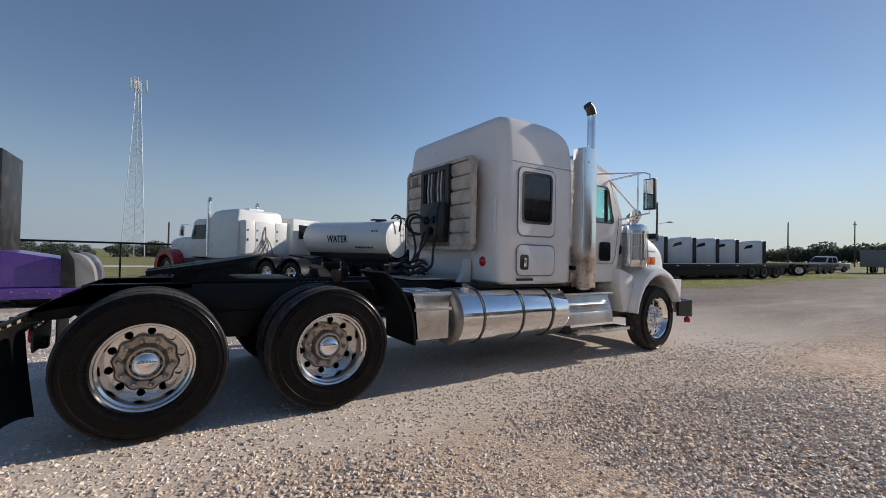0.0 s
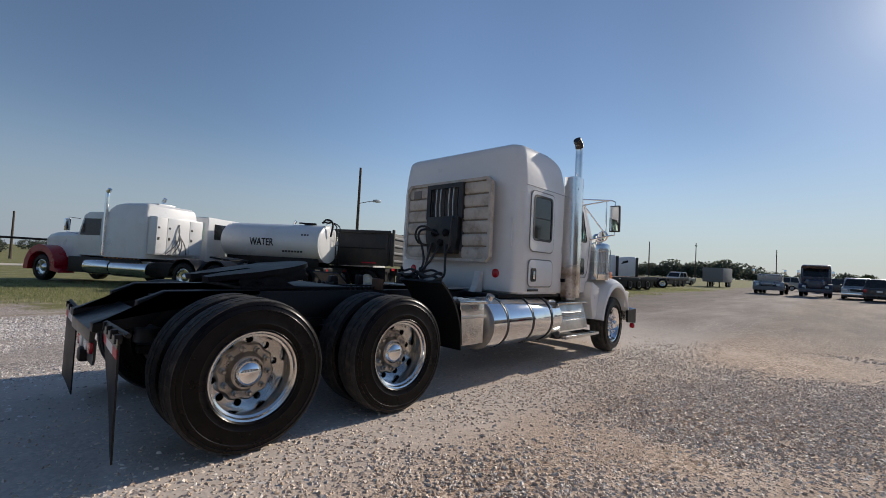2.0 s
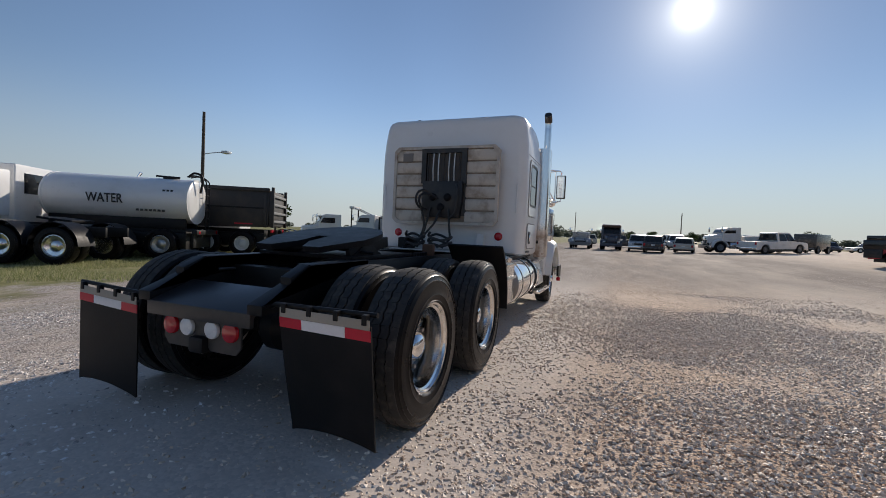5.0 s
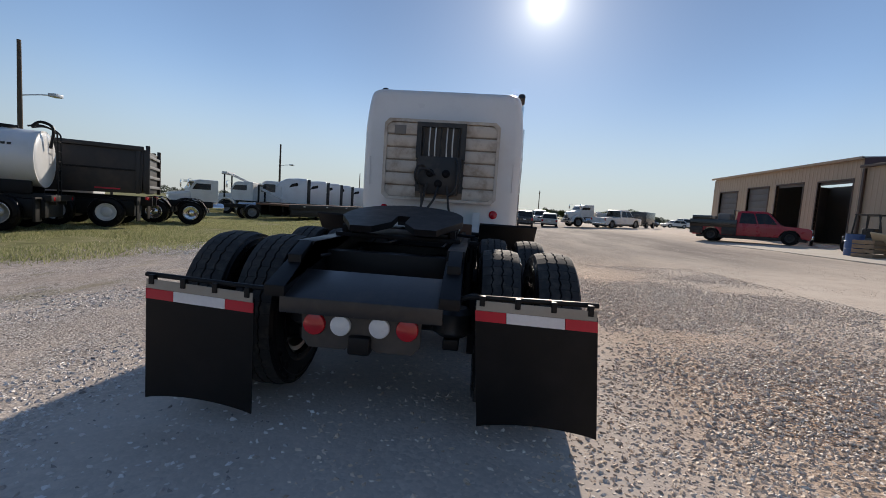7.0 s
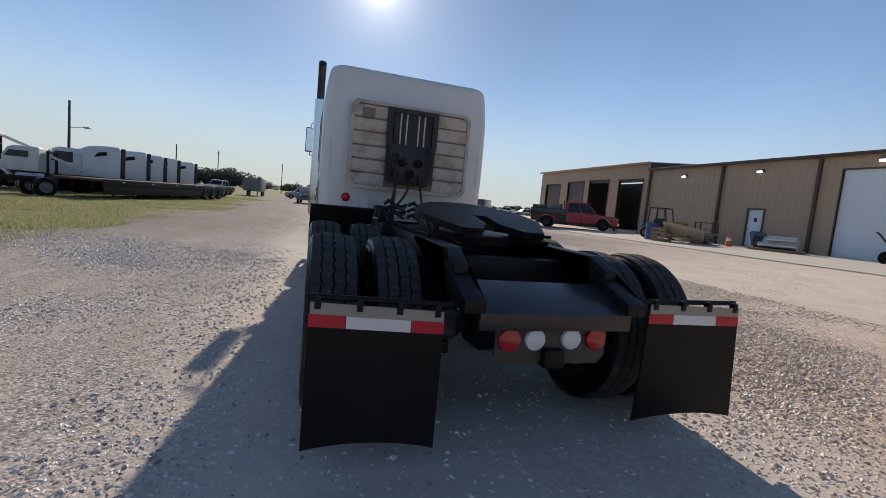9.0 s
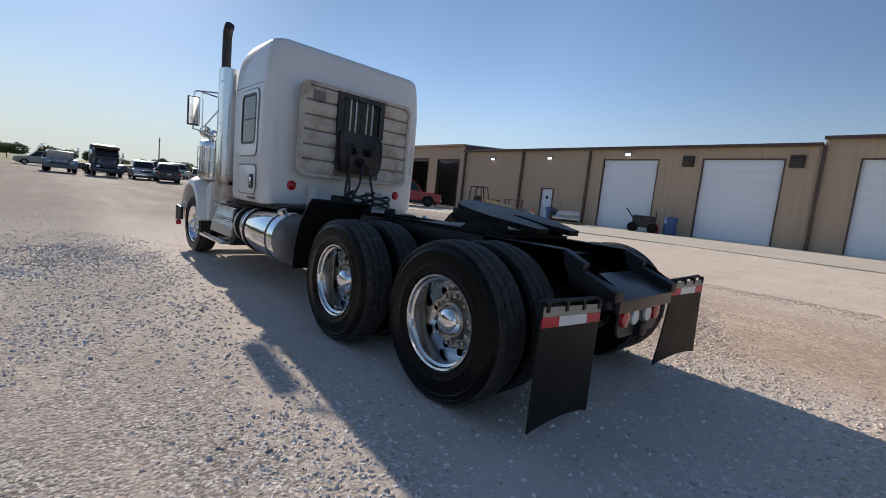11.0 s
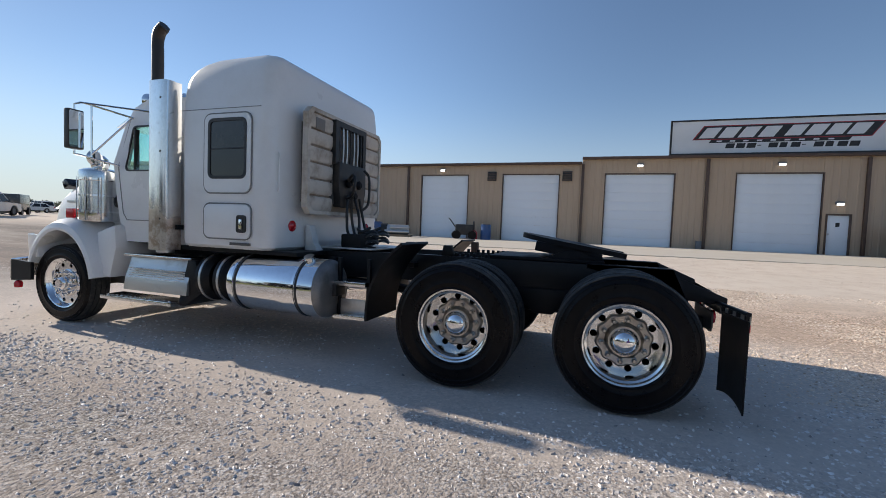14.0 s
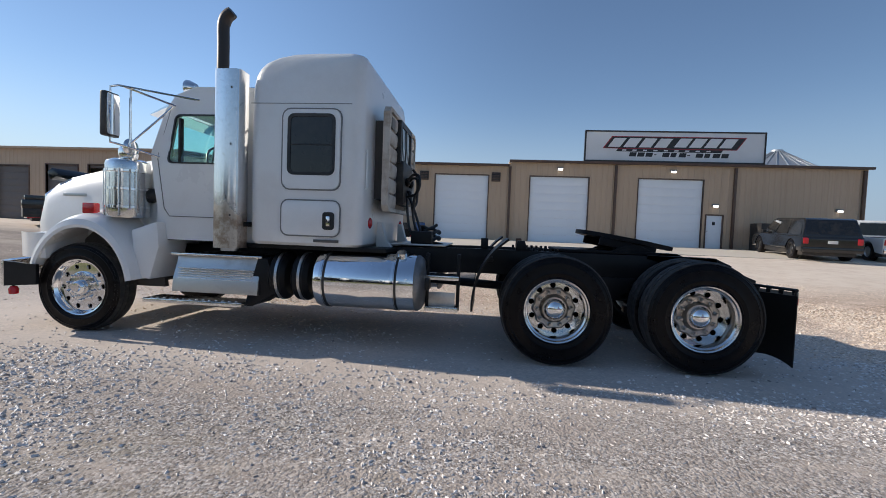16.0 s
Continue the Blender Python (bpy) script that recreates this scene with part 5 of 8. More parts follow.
cab_side(1)
cab_side(-1)
roof = loft([[(x, y, z) for x, z in ((4.43, 2.66), (5.16, 2.67), (5.39, 2.58), (5.49, 2.43), (5.45, 2.42), (5.36, 2.55), (5.14, 2.63), (4.43, 2.62))] for y in (-0.91, -0.7, 0.7, 0.91)])
for v in roof.verts:
    v.co.z += 0.06 * (1 - (v.co.y / 0.91) ** 2)
part("cab_roof", roof, WHITE, cab, "white cab roof")
part("cab_floor", box(4.43, 5.5, -0.96, 0.96, 1.02, 1.06, 0.01), BLACK, cab)
part("cab_back", box(4.40, 4.44, -0.96, 0.96, 1.03, 2.62, 0.0), WHITE, cab)
part("dashboard", box(5.2, 5.55, -0.93, 0.93, 1.06, 1.86, 0.05), INTERIOR, cab)
part("firewall", box(5.5, 5.56, -0.95, 0.95, 1.03, 1.92, 0.0), WHITE, cab)
for s in (1, -1):
    part("seat", prism([(4.55, 1.06), (5.05, 1.06), (5.05, 1.5), (4.75, 1.55), (4.68, 2.25), (4.55, 2.25)], s * 0.35, s * 0.80, 0.04), INTERIOR, cab, "dark cab seat")
ws = loft([[(5.60, y, 1.93), (5.495, y * 0.95, 2.43), (5.485, y * 0.95, 2.42), (5.59, y, 1.92)] for y in (-0.94, 0.94)])
wsp = part("windscreen", ws, GLASS_GREEN, cab, "green-tinted windscreen")
wsp.visible_shadow = False
part("windscreen_post", rod((5.6, 0, 1.92), (5.50, 0, 2.43), 0.02, 8), DARKBOX, cab)
part("sun_visor", prism([(5.46, 2.50), (5.70, 2.38), (5.70, 2.37), (5.46, 2.47)], -0.90, 0.90, 0.0), CHROME, cab, "stainless sun visor")
wheel_ring = tube([(5.12 + 0.04 * math.sin(a), 0.55 + 0.21 * math.cos(a), 1.88 + 0.2 * math.sin(a)) for a in np.linspace(0, 2 * math.pi, 25)], 0.014, 6)
part("steering_wheel", wheel_ring, DARKBOX, cab)
for y in (-0.62, -0.31, 0.0, 0.31, 0.62):
    lz = 2.66 + 0.06 * (1 - (y / 0.91) ** 2)
    part("roof_lamp", lathe([(0.045, 0.0), (0.042, 0.03), (0.025, 0.055), (0.0, 0.06)], 16, axis="Z", m=Matrix.Translation((5.20, y, lz - 0.012))), AMBER_LENS, cab, "amber roof marker lamp")
for y in (0.42, -0.42):
    part("air_horn", lathe([(0.0, 0.0), (0.025, 0.01), (0.03, 0.3), (0.06, 0.40), (0.085, 0.45), (0.08, 0.45), (0.0, 0.40)], 18, axis="X", m=Matrix.Translation((4.72, y, 2.80))), CHROME, cab, "chrome air horn")
    part("horn_foot", box(4.9, 4.96, y - 0.02, y + 0.02, 2.69, 2.8, 0.005), CHROME, cab)
part("spot_lamp", lathe([(0.0, 0.0), (0.05, 0.02), (0.085, 0.09), (0.09, 0.12), (0.08, 0.125), (0.0, 0.12)], 20, axis="X", m=Matrix.Translation((5.24, 0.76, 2.70))), CHROME, cab, "chrome work lamp on the roof")

# hood with sloping nose, fenders, grille, bumper
hood_rings = []
for x, w, zt in ((5.57, 0.84, 2.00), (5.9, 0.77, 1.96), (6.3, 0.71, 1.89), (6.7, 0.66, 1.825), (7.06, 0.61, 1.755), (7.29, 0.575, 1.68), (7.40, 0.55, 1.61), (7.45, 0.52, 1.50)):
    ring = [(-w, 0.80), (-w - 0.02, 1.15), (-w, zt - 0.30), (-w + 0.03, zt - 0.16), (-w + 0.12, zt - 0.05), (-w * 0.5, zt), (0, zt + 0.025)]
    ring = ring + [(-y, z) for y, z in reversed(ring[:-1])]
    hood_rings.append([(x, y, z) for y, z in ring])
hood = part("hood", loft(hood_rings), WHITE, truck, "white sloping bonnet")
part("grille", prism([(-0.44, 0.78), (0.44, 0.78), (0.46, 1.5), (0.3, 1.62), (-0.3, 1.62), (-0.46, 1.5)], 7.44, 7.48, 0.01, axis="X"), CHROME, hood, "chrome radiator grille surround")
for k in range(9):
    y = -0.36 + 0.09 * k
    part("grille_bar", box(7.475, 7.49, y - 0.012, y + 0.012, 0.84, 1.52, 0.003), DARKBOX, hood)
part("bug_shield", prism([(7.24, 1.74), (7.33, 1.82), (7.40, 1.77), (7.35, 1.67)], -0.5, 0.5, 0.01), GLASS_DARK, hood, "dark smoked bug shield")
for s in (1, -1):
    part("hood_badge", box(6.70, 7.0, min(s * 0.655, s * 0.668), max(s * 0.655, s * 0.668), 1.475, 1.51, 0.003), ALUM_DULL, hood, "small metal nameplate")
    rings = []
    for k in range(21):
        a = radians(20 + 150 * k / 20)
        cx, cz, c, d = 6.245, 0.47, math.cos(a), math.sin(a)
        rings.append([(cx + 0.545 * c, s * 1.205, cz + 0.655 * d), (cx + 0.575 * c, s * 1.215, cz + 0.685 * d), (cx + 0.61 * c, s * 1.20, cz + 0.745 * d), (cx + 0.635 * c, s * 1.12, cz + 0.795 * d),
                      (cx + 0.68 * c, s * 0.88, cz + 0.85 * d), (cx + 0.70 * c, s * 0.68, cz + 0.90 * d), (cx + 0.62 * c, s * 0.66, cz + 0.80 * d), (cx + 0.56 * c, s * 1.10, cz + 0.675 * d)])
    part("front_fender", loft(rings), WHITE, truck, "white arched front fender")
    part("fender_well", prism([(6.245 + 0.60 * math.cos(radians(a)), 0.47 + 0.70 * math.sin(radians(a))) for a in range(0, 181, 15)], s * 0.66, s * 0.72, 0.0), INTERIOR, truck)
    # fender skirt towards the cab and nose corner with headlamp
    part("fender_skirt", prism([(5.44, 1.22), (5.74, 1.12), (5.69, 0.62), (5.52, 0.60), (5.42, 0.95)], s * 0.66, s * 1.10, 0.03), WHITE, truck)
    nose = loft([[(x, s * 0.52, 0.78), (x, s * w, 0.78), (x, s * (w + 0.01), 1.05), (x, s * (w - 0.05), zt), (x, s * 0.52, zt + 0.05)] for x, w, zt in ((6.66, 1.17, 1.07), (6.88, 1.15, 1.05), (7.08, 1.05, 1.02), (7.24, 0.90, 0.98))])
    part("fender_nose", nose, WHITE, truck, "white fender nose around headlamp")
    part("headlamp", prism(rrect(min(s * 0.62, s * 0.86), max(s * 0.62, s * 0.86), 0.86, 1.02, 0.03), 7.225, 7.26, 0.005, axis="X"), CLEAR_LENS, truck, "clear rectangular headlamp")
    part("turn_lamp", box(6.205, 6.345, min(s * 0.985, s * 1.065), max(s * 0.985, s * 1.065), 1.272, 1.392, 0.015), RED_LENS if s > 0 else AMBER_LENS, truck, "red marker lamp on the fender" if s > 0 else "amber marker lamp on the fender")
    part("turn_lamp_foot", box(6.24, 6.31, min(s * 1.0, s * 1.05), max(s * 1.0, s * 1.05), 1.22, 1.28, 0.004), CHROME, truck)
    # air cleaner
    ac = lathe([(0.0, 1.22), (0.19, 1.225), (0.205, 1.25), (0.205, 1.33), (0.197, 1.34), (0.197, 1.70), (0.206, 1.71), (0.206, 1.80), (0.197, 1.825), (0.14, 1.85), (0.0, 1.855)], 40, axis="Z", m=Matrix.Translation((5.89, s * 0.965, 0.02)))
    acp = part("air_cleaner", ac, ALUM, truck, "polished canister air cleaner")
    part("air_intake", lathe([(0.0, 1.84), (0.07, 1.85), (0.085, 1.88), (0.095, 1.93), (0.085, 1.98), (0.045, 2.02), (0.0, 2.03)], 24, axis="Z", m=Matrix.Translation((5.89, s * 0.965, 0.01))), CHROME, acp, "chrome mushroom intake cap")
    for z in (1.36, 1.55, 1.74):
        part("cleaner_band", lathe([(0.198, z - 0.015), (0.209, z - 0.012), (0.209, z + 0.012), (0.198, z + 0.015)], 36, axis="Z", m=Matrix.Translation((5.89, s * 0.965, 0.0))), CHROME, acp)
    for k in range(4):
        a = radians(-60 + 40 * k)
        part("guard_rod", rod((5.89 + 0.218 * math.sin(a), s * (0.965 + 0.218 * math.cos(a)), 1.26), (5.89 + 0.218 * math.sin(a), s * (0.965 + 0.218 * math.cos(a)), 1.76), 0.007, 6), CHROME, acp)
    part("cleaner_duct", tube([(5.80, s * 0.90, 1.5), (5.62, s * 0.75, 1.5)], 0.08, 14), DARKBOX, acp)
    # mirror on a tripod of bars
    mr = new("mirror")
    mr.parent = truck
    my = s * 1.29
    # black colour stands for what the chrome head mirrors
    part("mirror_head", box(5.77, 5.84, my - 0.085, my + 0.085, 2.05, 2.49, 0.02), DARKBOX, mr, "chrome west coast mirror head, dark reflection given as black")
    part("mirror_glass", prism(rrect(my - 0.072, my + 0.072, 2.07, 2.47, 0.015), 5.762, 5.772, 0.0, axis="X"), MIRROR, mr)
    bars = [[(5.80, my, 2.48), (5.80, my, 2.55), (5.74, my - s * 0.03, 2.57), (5.1, s * 0.93, 2.52)], [(5.80, my, 2.06), (5.80, my, 2.0), (5.76, my - s * 0.04, 1.99), (5.50, s * 1.0, 1.90)],
            [(5.66, my - s * 0.09, 2.555), (5.66, my - s * 0.09, 1.97)], [(5.66, my - s * 0.09, 2.0), (5.38, s * 0.94, 2.46)], [(5.70, my - s * 0.05, 2.565), (5.38, s * 0.92, 2.46)]]
    for bb in bars:
        part("mirror_bar", tube(bb, 0.011, 8), CHROME, mr)
    part("spot_mirror", lathe([(0.0, -0.02), (0.07, -0.01), (0.09, 0.02), (0.07, 0.05), (0.0, 0.07)], 20, axis="X", m=Matrix.Translation((5.70, s * 1.13, 1.975))), CHROME, mr, "round chrome spot mirror")
bump_rings = []
for y, x in ((-1.22, 7.00), (-1.16, 7.10), (-0.95, 7.24), (-0.6, 7.36), (0.6, 7.36), (0.95, 7.24), (1.16, 7.10), (1.22, 7.00)):
    bump_rings.append([(x + 0.1, y, 0.46), (x + 0.13, y, 0.50), (x + 0.13, y, 0.70), (x + 0.1, y, 0.735), (x + 0.07, y, 0.72), (x + 0.07, y, 0.48)])
part("bumper", loft(bump_rings), ALUM, truck, "polished front bumper with black end returns")
for s in (1, -1):
    part("bumper_return", prism([(6.72, 0.50), (7.10, 0.47), (7.10, 0.735), (6.72, 0.715)], s * 1.185, s * 1.222, 0.0), BLACK, truck)
    part("bumper_marker", lathe([(0.0, 0.0), (0.04, 0.01), (0.045, 0.06), (0.03, 0.09), (0.0, 0.1)], 16, axis="Z", m=Matrix.Translation((7.02, s * 1.19, 0.375))), RED_LENS, truck, "small red corner marker")
    part("marker_stem", rod((7.02, s * 1.19, 0.46), (7.02, s * 1.19, 0.50), 0.012, 8), BLACK, truck)
part("engine", box(5.7, 7.2, -0.5, 0.5, 0.75, 1.5, 0.05), INTERIOR, truck)

# ---- the workshop building ----
BY = -20.6
bld = thing("workshop_building", pose(0, 0, 0), "long tan ribbed-steel workshop with white roll-up doors", "building")
X_END, X_STEP, X_WING, X_FAR = -18.25, 0.80, 21.6, 35.9
DOORS = [(-3.66, -0.33, 4.56), (-9.95, -6.45, 4.57), (2.13, 5.28, 4.55), (7.42, 10.38, 4.52)]
MAN = [(-11.12, -10.17, 2.66), (13.50, 14.40, 2.74)]
BAYS = [(22.2, 24.6, 4.52), (25.8, 28.2, 4.58), (29.0, 31.3, 4.55), (32.6, 35.0, 4.42)]


def ribbed(x0, x1, z0, z1, name="wall_panel"):
    """Ribbed steel sheeting between two x and two heights, facing +y; a raised rib every 0.3 m."""
    b = bmesh.new()
    prof, x = [], x0
    while x < x1 - 1e-6:
        for dx, dy in ((0.0, 0.0), (0.19, 0.0), (0.215, 0.012), (0.265, 0.012), (0.29, 0.0)):
            if x + dx < x1:
                prof.append((x + dx, dy))
        x += 0.305
    prof.append((x1, 0.0))
    lo = [b.verts.new((x, BY + y, z0)) for x, y in prof]
    hi = [b.verts.new((x, BY + y, z1)) for x, y in prof]
    bl = [b.verts.new((x0, BY - 0.15, z0)), b.verts.new((x1, BY - 0.15, z0))]
    bh = [b.verts.new((x0, BY - 0.15, z1)), b.verts.new((x1, BY - 0.15, z1))]
    for k in range(len(prof) - 1):
        b.faces.new((lo[k], lo[k + 1], hi[k + 1], hi[k]))
    b.faces.new((bl[0], bl[1], bh[1], bh[0]))
    b.faces.new((lo[0], hi[0], bh[0], bl[0]))
    b.faces.new((lo[-1], hi[-1], bh[1], bl[1]))
    return part(name, b, SIDING, bld, flat=True)


def wall_run(x0, x1, top, opens):
    """Sheeting round the openings of one stretch of wall."""
    zb = 0.3
    opens = sorted(opens)
    x = x0
    for a, c, t in opens:
        if a > x:
            ribbed(x, a, zb, top)
        ribbed(a, c, t, top, "lintel_panel")
        x = c
    ribbed(x, x1, zb, top)


wall_run(X_END, X_STEP, 5.42, [o for o in DOORS + MAN if o[1] < X_STEP])
wall_run(X_STEP, X_WING, 5.16, [o for o in DOORS + MAN if o[0] > X_STEP])
wall_run(X_WING, X_FAR, 5.62, BAYS)
part("side_wall", box(X_END - 0.15, X_END, -45, BY, 0.3, 5.42, 0), SIDING, bld)
part("side_wall", box(X_FAR, X_FAR + 0.15, -45, BY, 0.3, 5.5, 0), SIDING, bld)
part("step_wall", prism([(BY - 0.2, 5.1), (-32.8, 5.1), (-32.8, 6.2), (BY - 0.2, 5.36)], X_STEP - 0.02, X_STEP + 0.1, 0.0, axis="X"), SIDING, bld)
part("rear_wall", box(X_END, X_FAR, -45.15, -45, 0.3, 5.4, 0), SIDING, bld)
for x0, x1, z, rise in ((X_END - 0.3, X_STEP + 0.12, 5.47, 0.9), (X_STEP + 0.12, X_WING, 5.21, 0.75), (X_WING, X_FAR + 0.2, 5.67, 1.0)):
    yr = -32.8
    part("roof", prism([(BY + 0.22, z), (yr, z + rise), (-45.2, z), (-45.2, z - 0.08), (yr, z + rise - 0.08), (BY + 0.22, z - 0.08)], x0, x1, 0.0, axis="X"), GALV, bld, "pale metal roof")
    part("eave_gutter", box(x0, x1, BY + 0.10, BY + 0.27, z - 0.12, z + 0.015, 0.01), SIDING if x0 == X_WING else BROWN_TRIM, bld, "folded eave trim")
part("gable", prism([(BY + 0.1, 5.16), (-32.8, 5.16), (-32.8, 6.59), (BY + 0.1, 5.62)], X_WING - 0.06, X_WING - 0.02, 0.0, axis="X"), surface("maroon_trim_steel", (0.075, 0.022, 0.028), 0.45, dirt_amt=0.15), bld, "dark maroon gable strip above the lower roof")
for x, top in ((X_END + 0.06, 5.3), (-11.6, 5.3), (-5.15, 5.3), (0.86, 5.1), (11.27, 5.05), (16.12, 5.05), (21.5, 5.05)):
    part("downspout", box(x - 0.07, x + 0.07, BY + 0.03, BY + 0.15, 0.55, top, 0.012), BROWN_TRIM, bld, "brown downspout")


def roll_door(a, c, t):
    zb = ground_z((a + c) / 2, BY) - 0.02
    d = new("garage_door")
    d.parent = bld
    tagged(d, "white sectional roll-up door, closed")
    n = 8
    sec = None
    hgt = (t - zb) / n
    for k in range(n):
        if sec is None:
            sec = part("door_section", box(a, c, BY - 0.11, BY - 0.065, 0.0, hgt - 0.002, 0.003), DOOR_WHITE, d)
            sec.matrix_basis = pose(0, 0, zb)
        else:
            twin(sec, pose(0, 0, zb + k * hgt))
    part("door_trim", box(a - 0.055, a, BY - 0.12, BY + 0.03, zb, t + 0.055, 0.008), BROWN_TRIM, d)
    part("door_trim", box(c, c + 0.055, BY - 0.12, BY + 0.03, zb, t + 0.055, 0.008), BROWN_TRIM, d)
    part("door_header", box(a, c, BY - 0.12, BY + 0.03, t, t + 0.055, 0.008), BROWN_TRIM, d)
    part("bottom_seal", box(a, c, BY - 0.115, BY - 0.06, zb - 0.01, zb + 0.03, 0.0), DARKBOX, d)


for a, c, t in DOORS:
    roll_door(a, c, t)
for a, c, t in MAN:
    zb = ground_z((a + c) / 2, BY)
    d = new("entry_door")
    d.parent = bld
    tagged(d, "white steel entry door, closed")
    part("door_leaf", box(a + 0.05, c - 0.05, BY - 0.09, BY - 0.04, zb, t - 0.05, 0.006), DOOR_WHITE, d)
    part("door_frame", ringplate([(a - 0.02, zb - 0.05), (c + 0.02, zb - 0.05), (c + 0.02, t + 0.02), (a - 0.02, t + 0.02)], [(a + 0.05, zb), (c - 0.05, zb), (c - 0.05, t - 0.05), (a + 0.05, t - 0.05)], BY - 0.12, BY + 0.04), BROWN_TRIM, d)
    part("door_knob", rod((c - 0.13, BY - 0.04, zb + 1.0), (c - 0.13, BY + 0.02, zb + 1.0), 0.03, 10), ALUM_DULL, d)
    part("notice_plate", box((a + c) / 2 - 0.08, (a + c) / 2 + 0.08, BY - 0.045, BY - 0.035, zb + 1.35, zb + 1.55, 0.002), DARKBOX, d)
# bays of the wing: two stand open, two have dark roll-up doors
BAY_DOOR = surface("dark_grey_door_steel", (0.13, 0.115, 0.11), 0.5, dirt_amt=0.2)
for a, c, t in BAYS:
    zb = ground_z((a + c) / 2, BY)
    d = new("open_bay")
    d.parent = bld
    tagged(d, "bay with closed dark grey door" if a > 28.5 else "open bay with dark interior and raised door")
    d.name = "closed_bay" if a > 28.5 else "open_bay"
    part("bay_trim", ringplate([(a - 0.08, zb - 0.1), (c + 0.08, zb - 0.1), (c + 0.08, t + 0.08), (a - 0.08, t + 0.08)], [(a, zb - 0.09), (c, zb - 0.09), (c, t), (a, t)], BY - 0.12, BY + 0.035), BROWN_TRIM, d)
    if a > 28.5:
        for k in range(8):
            hh = (t - zb) / 8
            part("door_section", box(a, c, BY - 0.16, BY - 0.11, zb + k * hh, zb + (k + 1) * hh - 0.006, 0.006), BAY_DOOR, d, "closed dark grey roll-up door section")
    else:
        part("raised_door", box(a, c, BY - 0.14, BY - 0.10, t - 0.16, t, 0.004), BAY_DOOR, d)
part("bay_back_wall", box(X_WING, X_FAR, BY - 9.2, BY - 9.0, 0.6, 5.5, 0), GREY, bld)
part("bay_side_wall", box(X_WING, X_WING + 0.1, BY - 9, BY - 0.2, 0.6, 5.5, 0), GREY, bld)
part("bay_side_wall", box(X_FAR - 0.1, X_FAR, BY - 9, BY - 0.2, 0.6, 5.5, 0), GREY, bld)
part("bay_floor", box(X_WING, X_FAR, BY - 9, BY - 0.2, 0.75, 0.9, 0), CONCRETE, bld)
for x in (5.95, 1.68):
    v = new("wall_vent")
    v.parent = bld
    part("vent_hood", box(x - 0.26, x + 0.26, BY, BY + 0.12, 4.2, 4.73, 0.01), DARKBOX, v, "black square louvred vent")
    for k in range(5):
        part("vent_slat", box(x - 0.23, x + 0.23, BY + 0.115, BY + 0.14, 4.25 + k * 0.095, 4.28 + k * 0.095, 0.003), BROWN_TRIM, v)
for x, z in ((-2.0, 4.98), (-8.26, 4.98), (-10.62, 3.12), (-17.04, 3.05), (9.0, 4.80), (13.98, 4.6), (18.68, 4.55)):
    l = new("wall_lamp")
    l.parent = bld
    part("lamp_housing", box(x - 0.16, x + 0.16, BY + 0.02, BY + 0.16, z - 0.02, z + 0.14, 0.02), GREY, l, "small lit wall flood lamp")
    part("lamp_lens", box(x - 0.14, x + 0.14, BY + 0.14, BY + 0.18, z - 0.05, z + 0.06, 0.02), LAMP_FACE, l)
part("gas_meter", box(-5.05, -4.8, BY + 0.03, BY + 0.25, 0.75, 1.15, 0.03), GREY, bld)

# ---- rooftop sign ----
sg = thing("roof_sign", pose(-8.4, -21.1, 5.5), "wide white rooftop sign with black frame and slanted emblem", "sign")
part("sign_face", box(-4.92, 4.92, -0.05, 0.05, 0.16, 1.84, 0.004), SIGN_WHITE, sg)
part("sign_frame", ringplate([(-4.98, 0.10), (4.98, 0.10), (4.98, 1.90), (-4.98, 1.90)], [(-4.90, 0.18), (4.90, 0.18), (4.90, 1.82), (-4.90, 1.82)], -0.08, 0.08), SIGN_BLACK, sg, "black border")
for k in range(6):
    x = -4.5 + k * 1.8
    part("sign_post", box(x - 0.04, x + 0.04, -0.4, 0.04, -0.12, 0.16, 0.004), BROWN_TRIM, sg)
part("sign_beam", box(-4.6, 4.3, -0.06, 0.06, 0.0, 0.10, 0.004), SIGN_BLACK, sg)


def slant(x0, x1, z0, z1, k=0.55):
    """A leaning bar on the sign; seen from the lot, x runs to the left."""
    d = k * (z1 - z0)
    return [(-x0, z0), (-x1, z0), (-x1 - d, z1), (-x0 - d, z1)]


def bar(poly, y, mat, name, label=""):
    part(name, prism(poly, 0.05, y, 0.0), mat, sg, label)


bar(slant(-3.95, 3.45, 0.86, 1.58, 0.7), 0.056, SIGN_RED, "emblem_edge", "dark red emblem edge")
bar(slant(-3.86, 3.42, 0.90, 1.54, 0.7), 0.060, SIGN_BLACK, "emblem_ground", "black slanted emblem")
for k in range(4):
    bar(slant(-3.66 + k * 0.86, -2.98 + k * 0.86, 0.95, 1.47, 0.7), 0.064, SIGN_WHITE, "emblem_bar", "pale leaning bar")
    bar(slant(0.02 + k * 0.82, 0.68 + k * 0.82, 0.98, 1.49, 0.7), 0.064, SIGN_WHITE, "emblem_bar", "pale leaning bar")
bar(slant(-3.2, 2.6, 0.70, 0.86, 0.7), 0.058, SIGN_BLACK, "lower_band", "black band under the emblem")
for k in range(9):
    bar(slant(-2.85 + k * 0.58, -2.62 + k * 0.58, 0.745, 0.815, 0.3), 0.062, SIGN_WHITE, "small_bar")
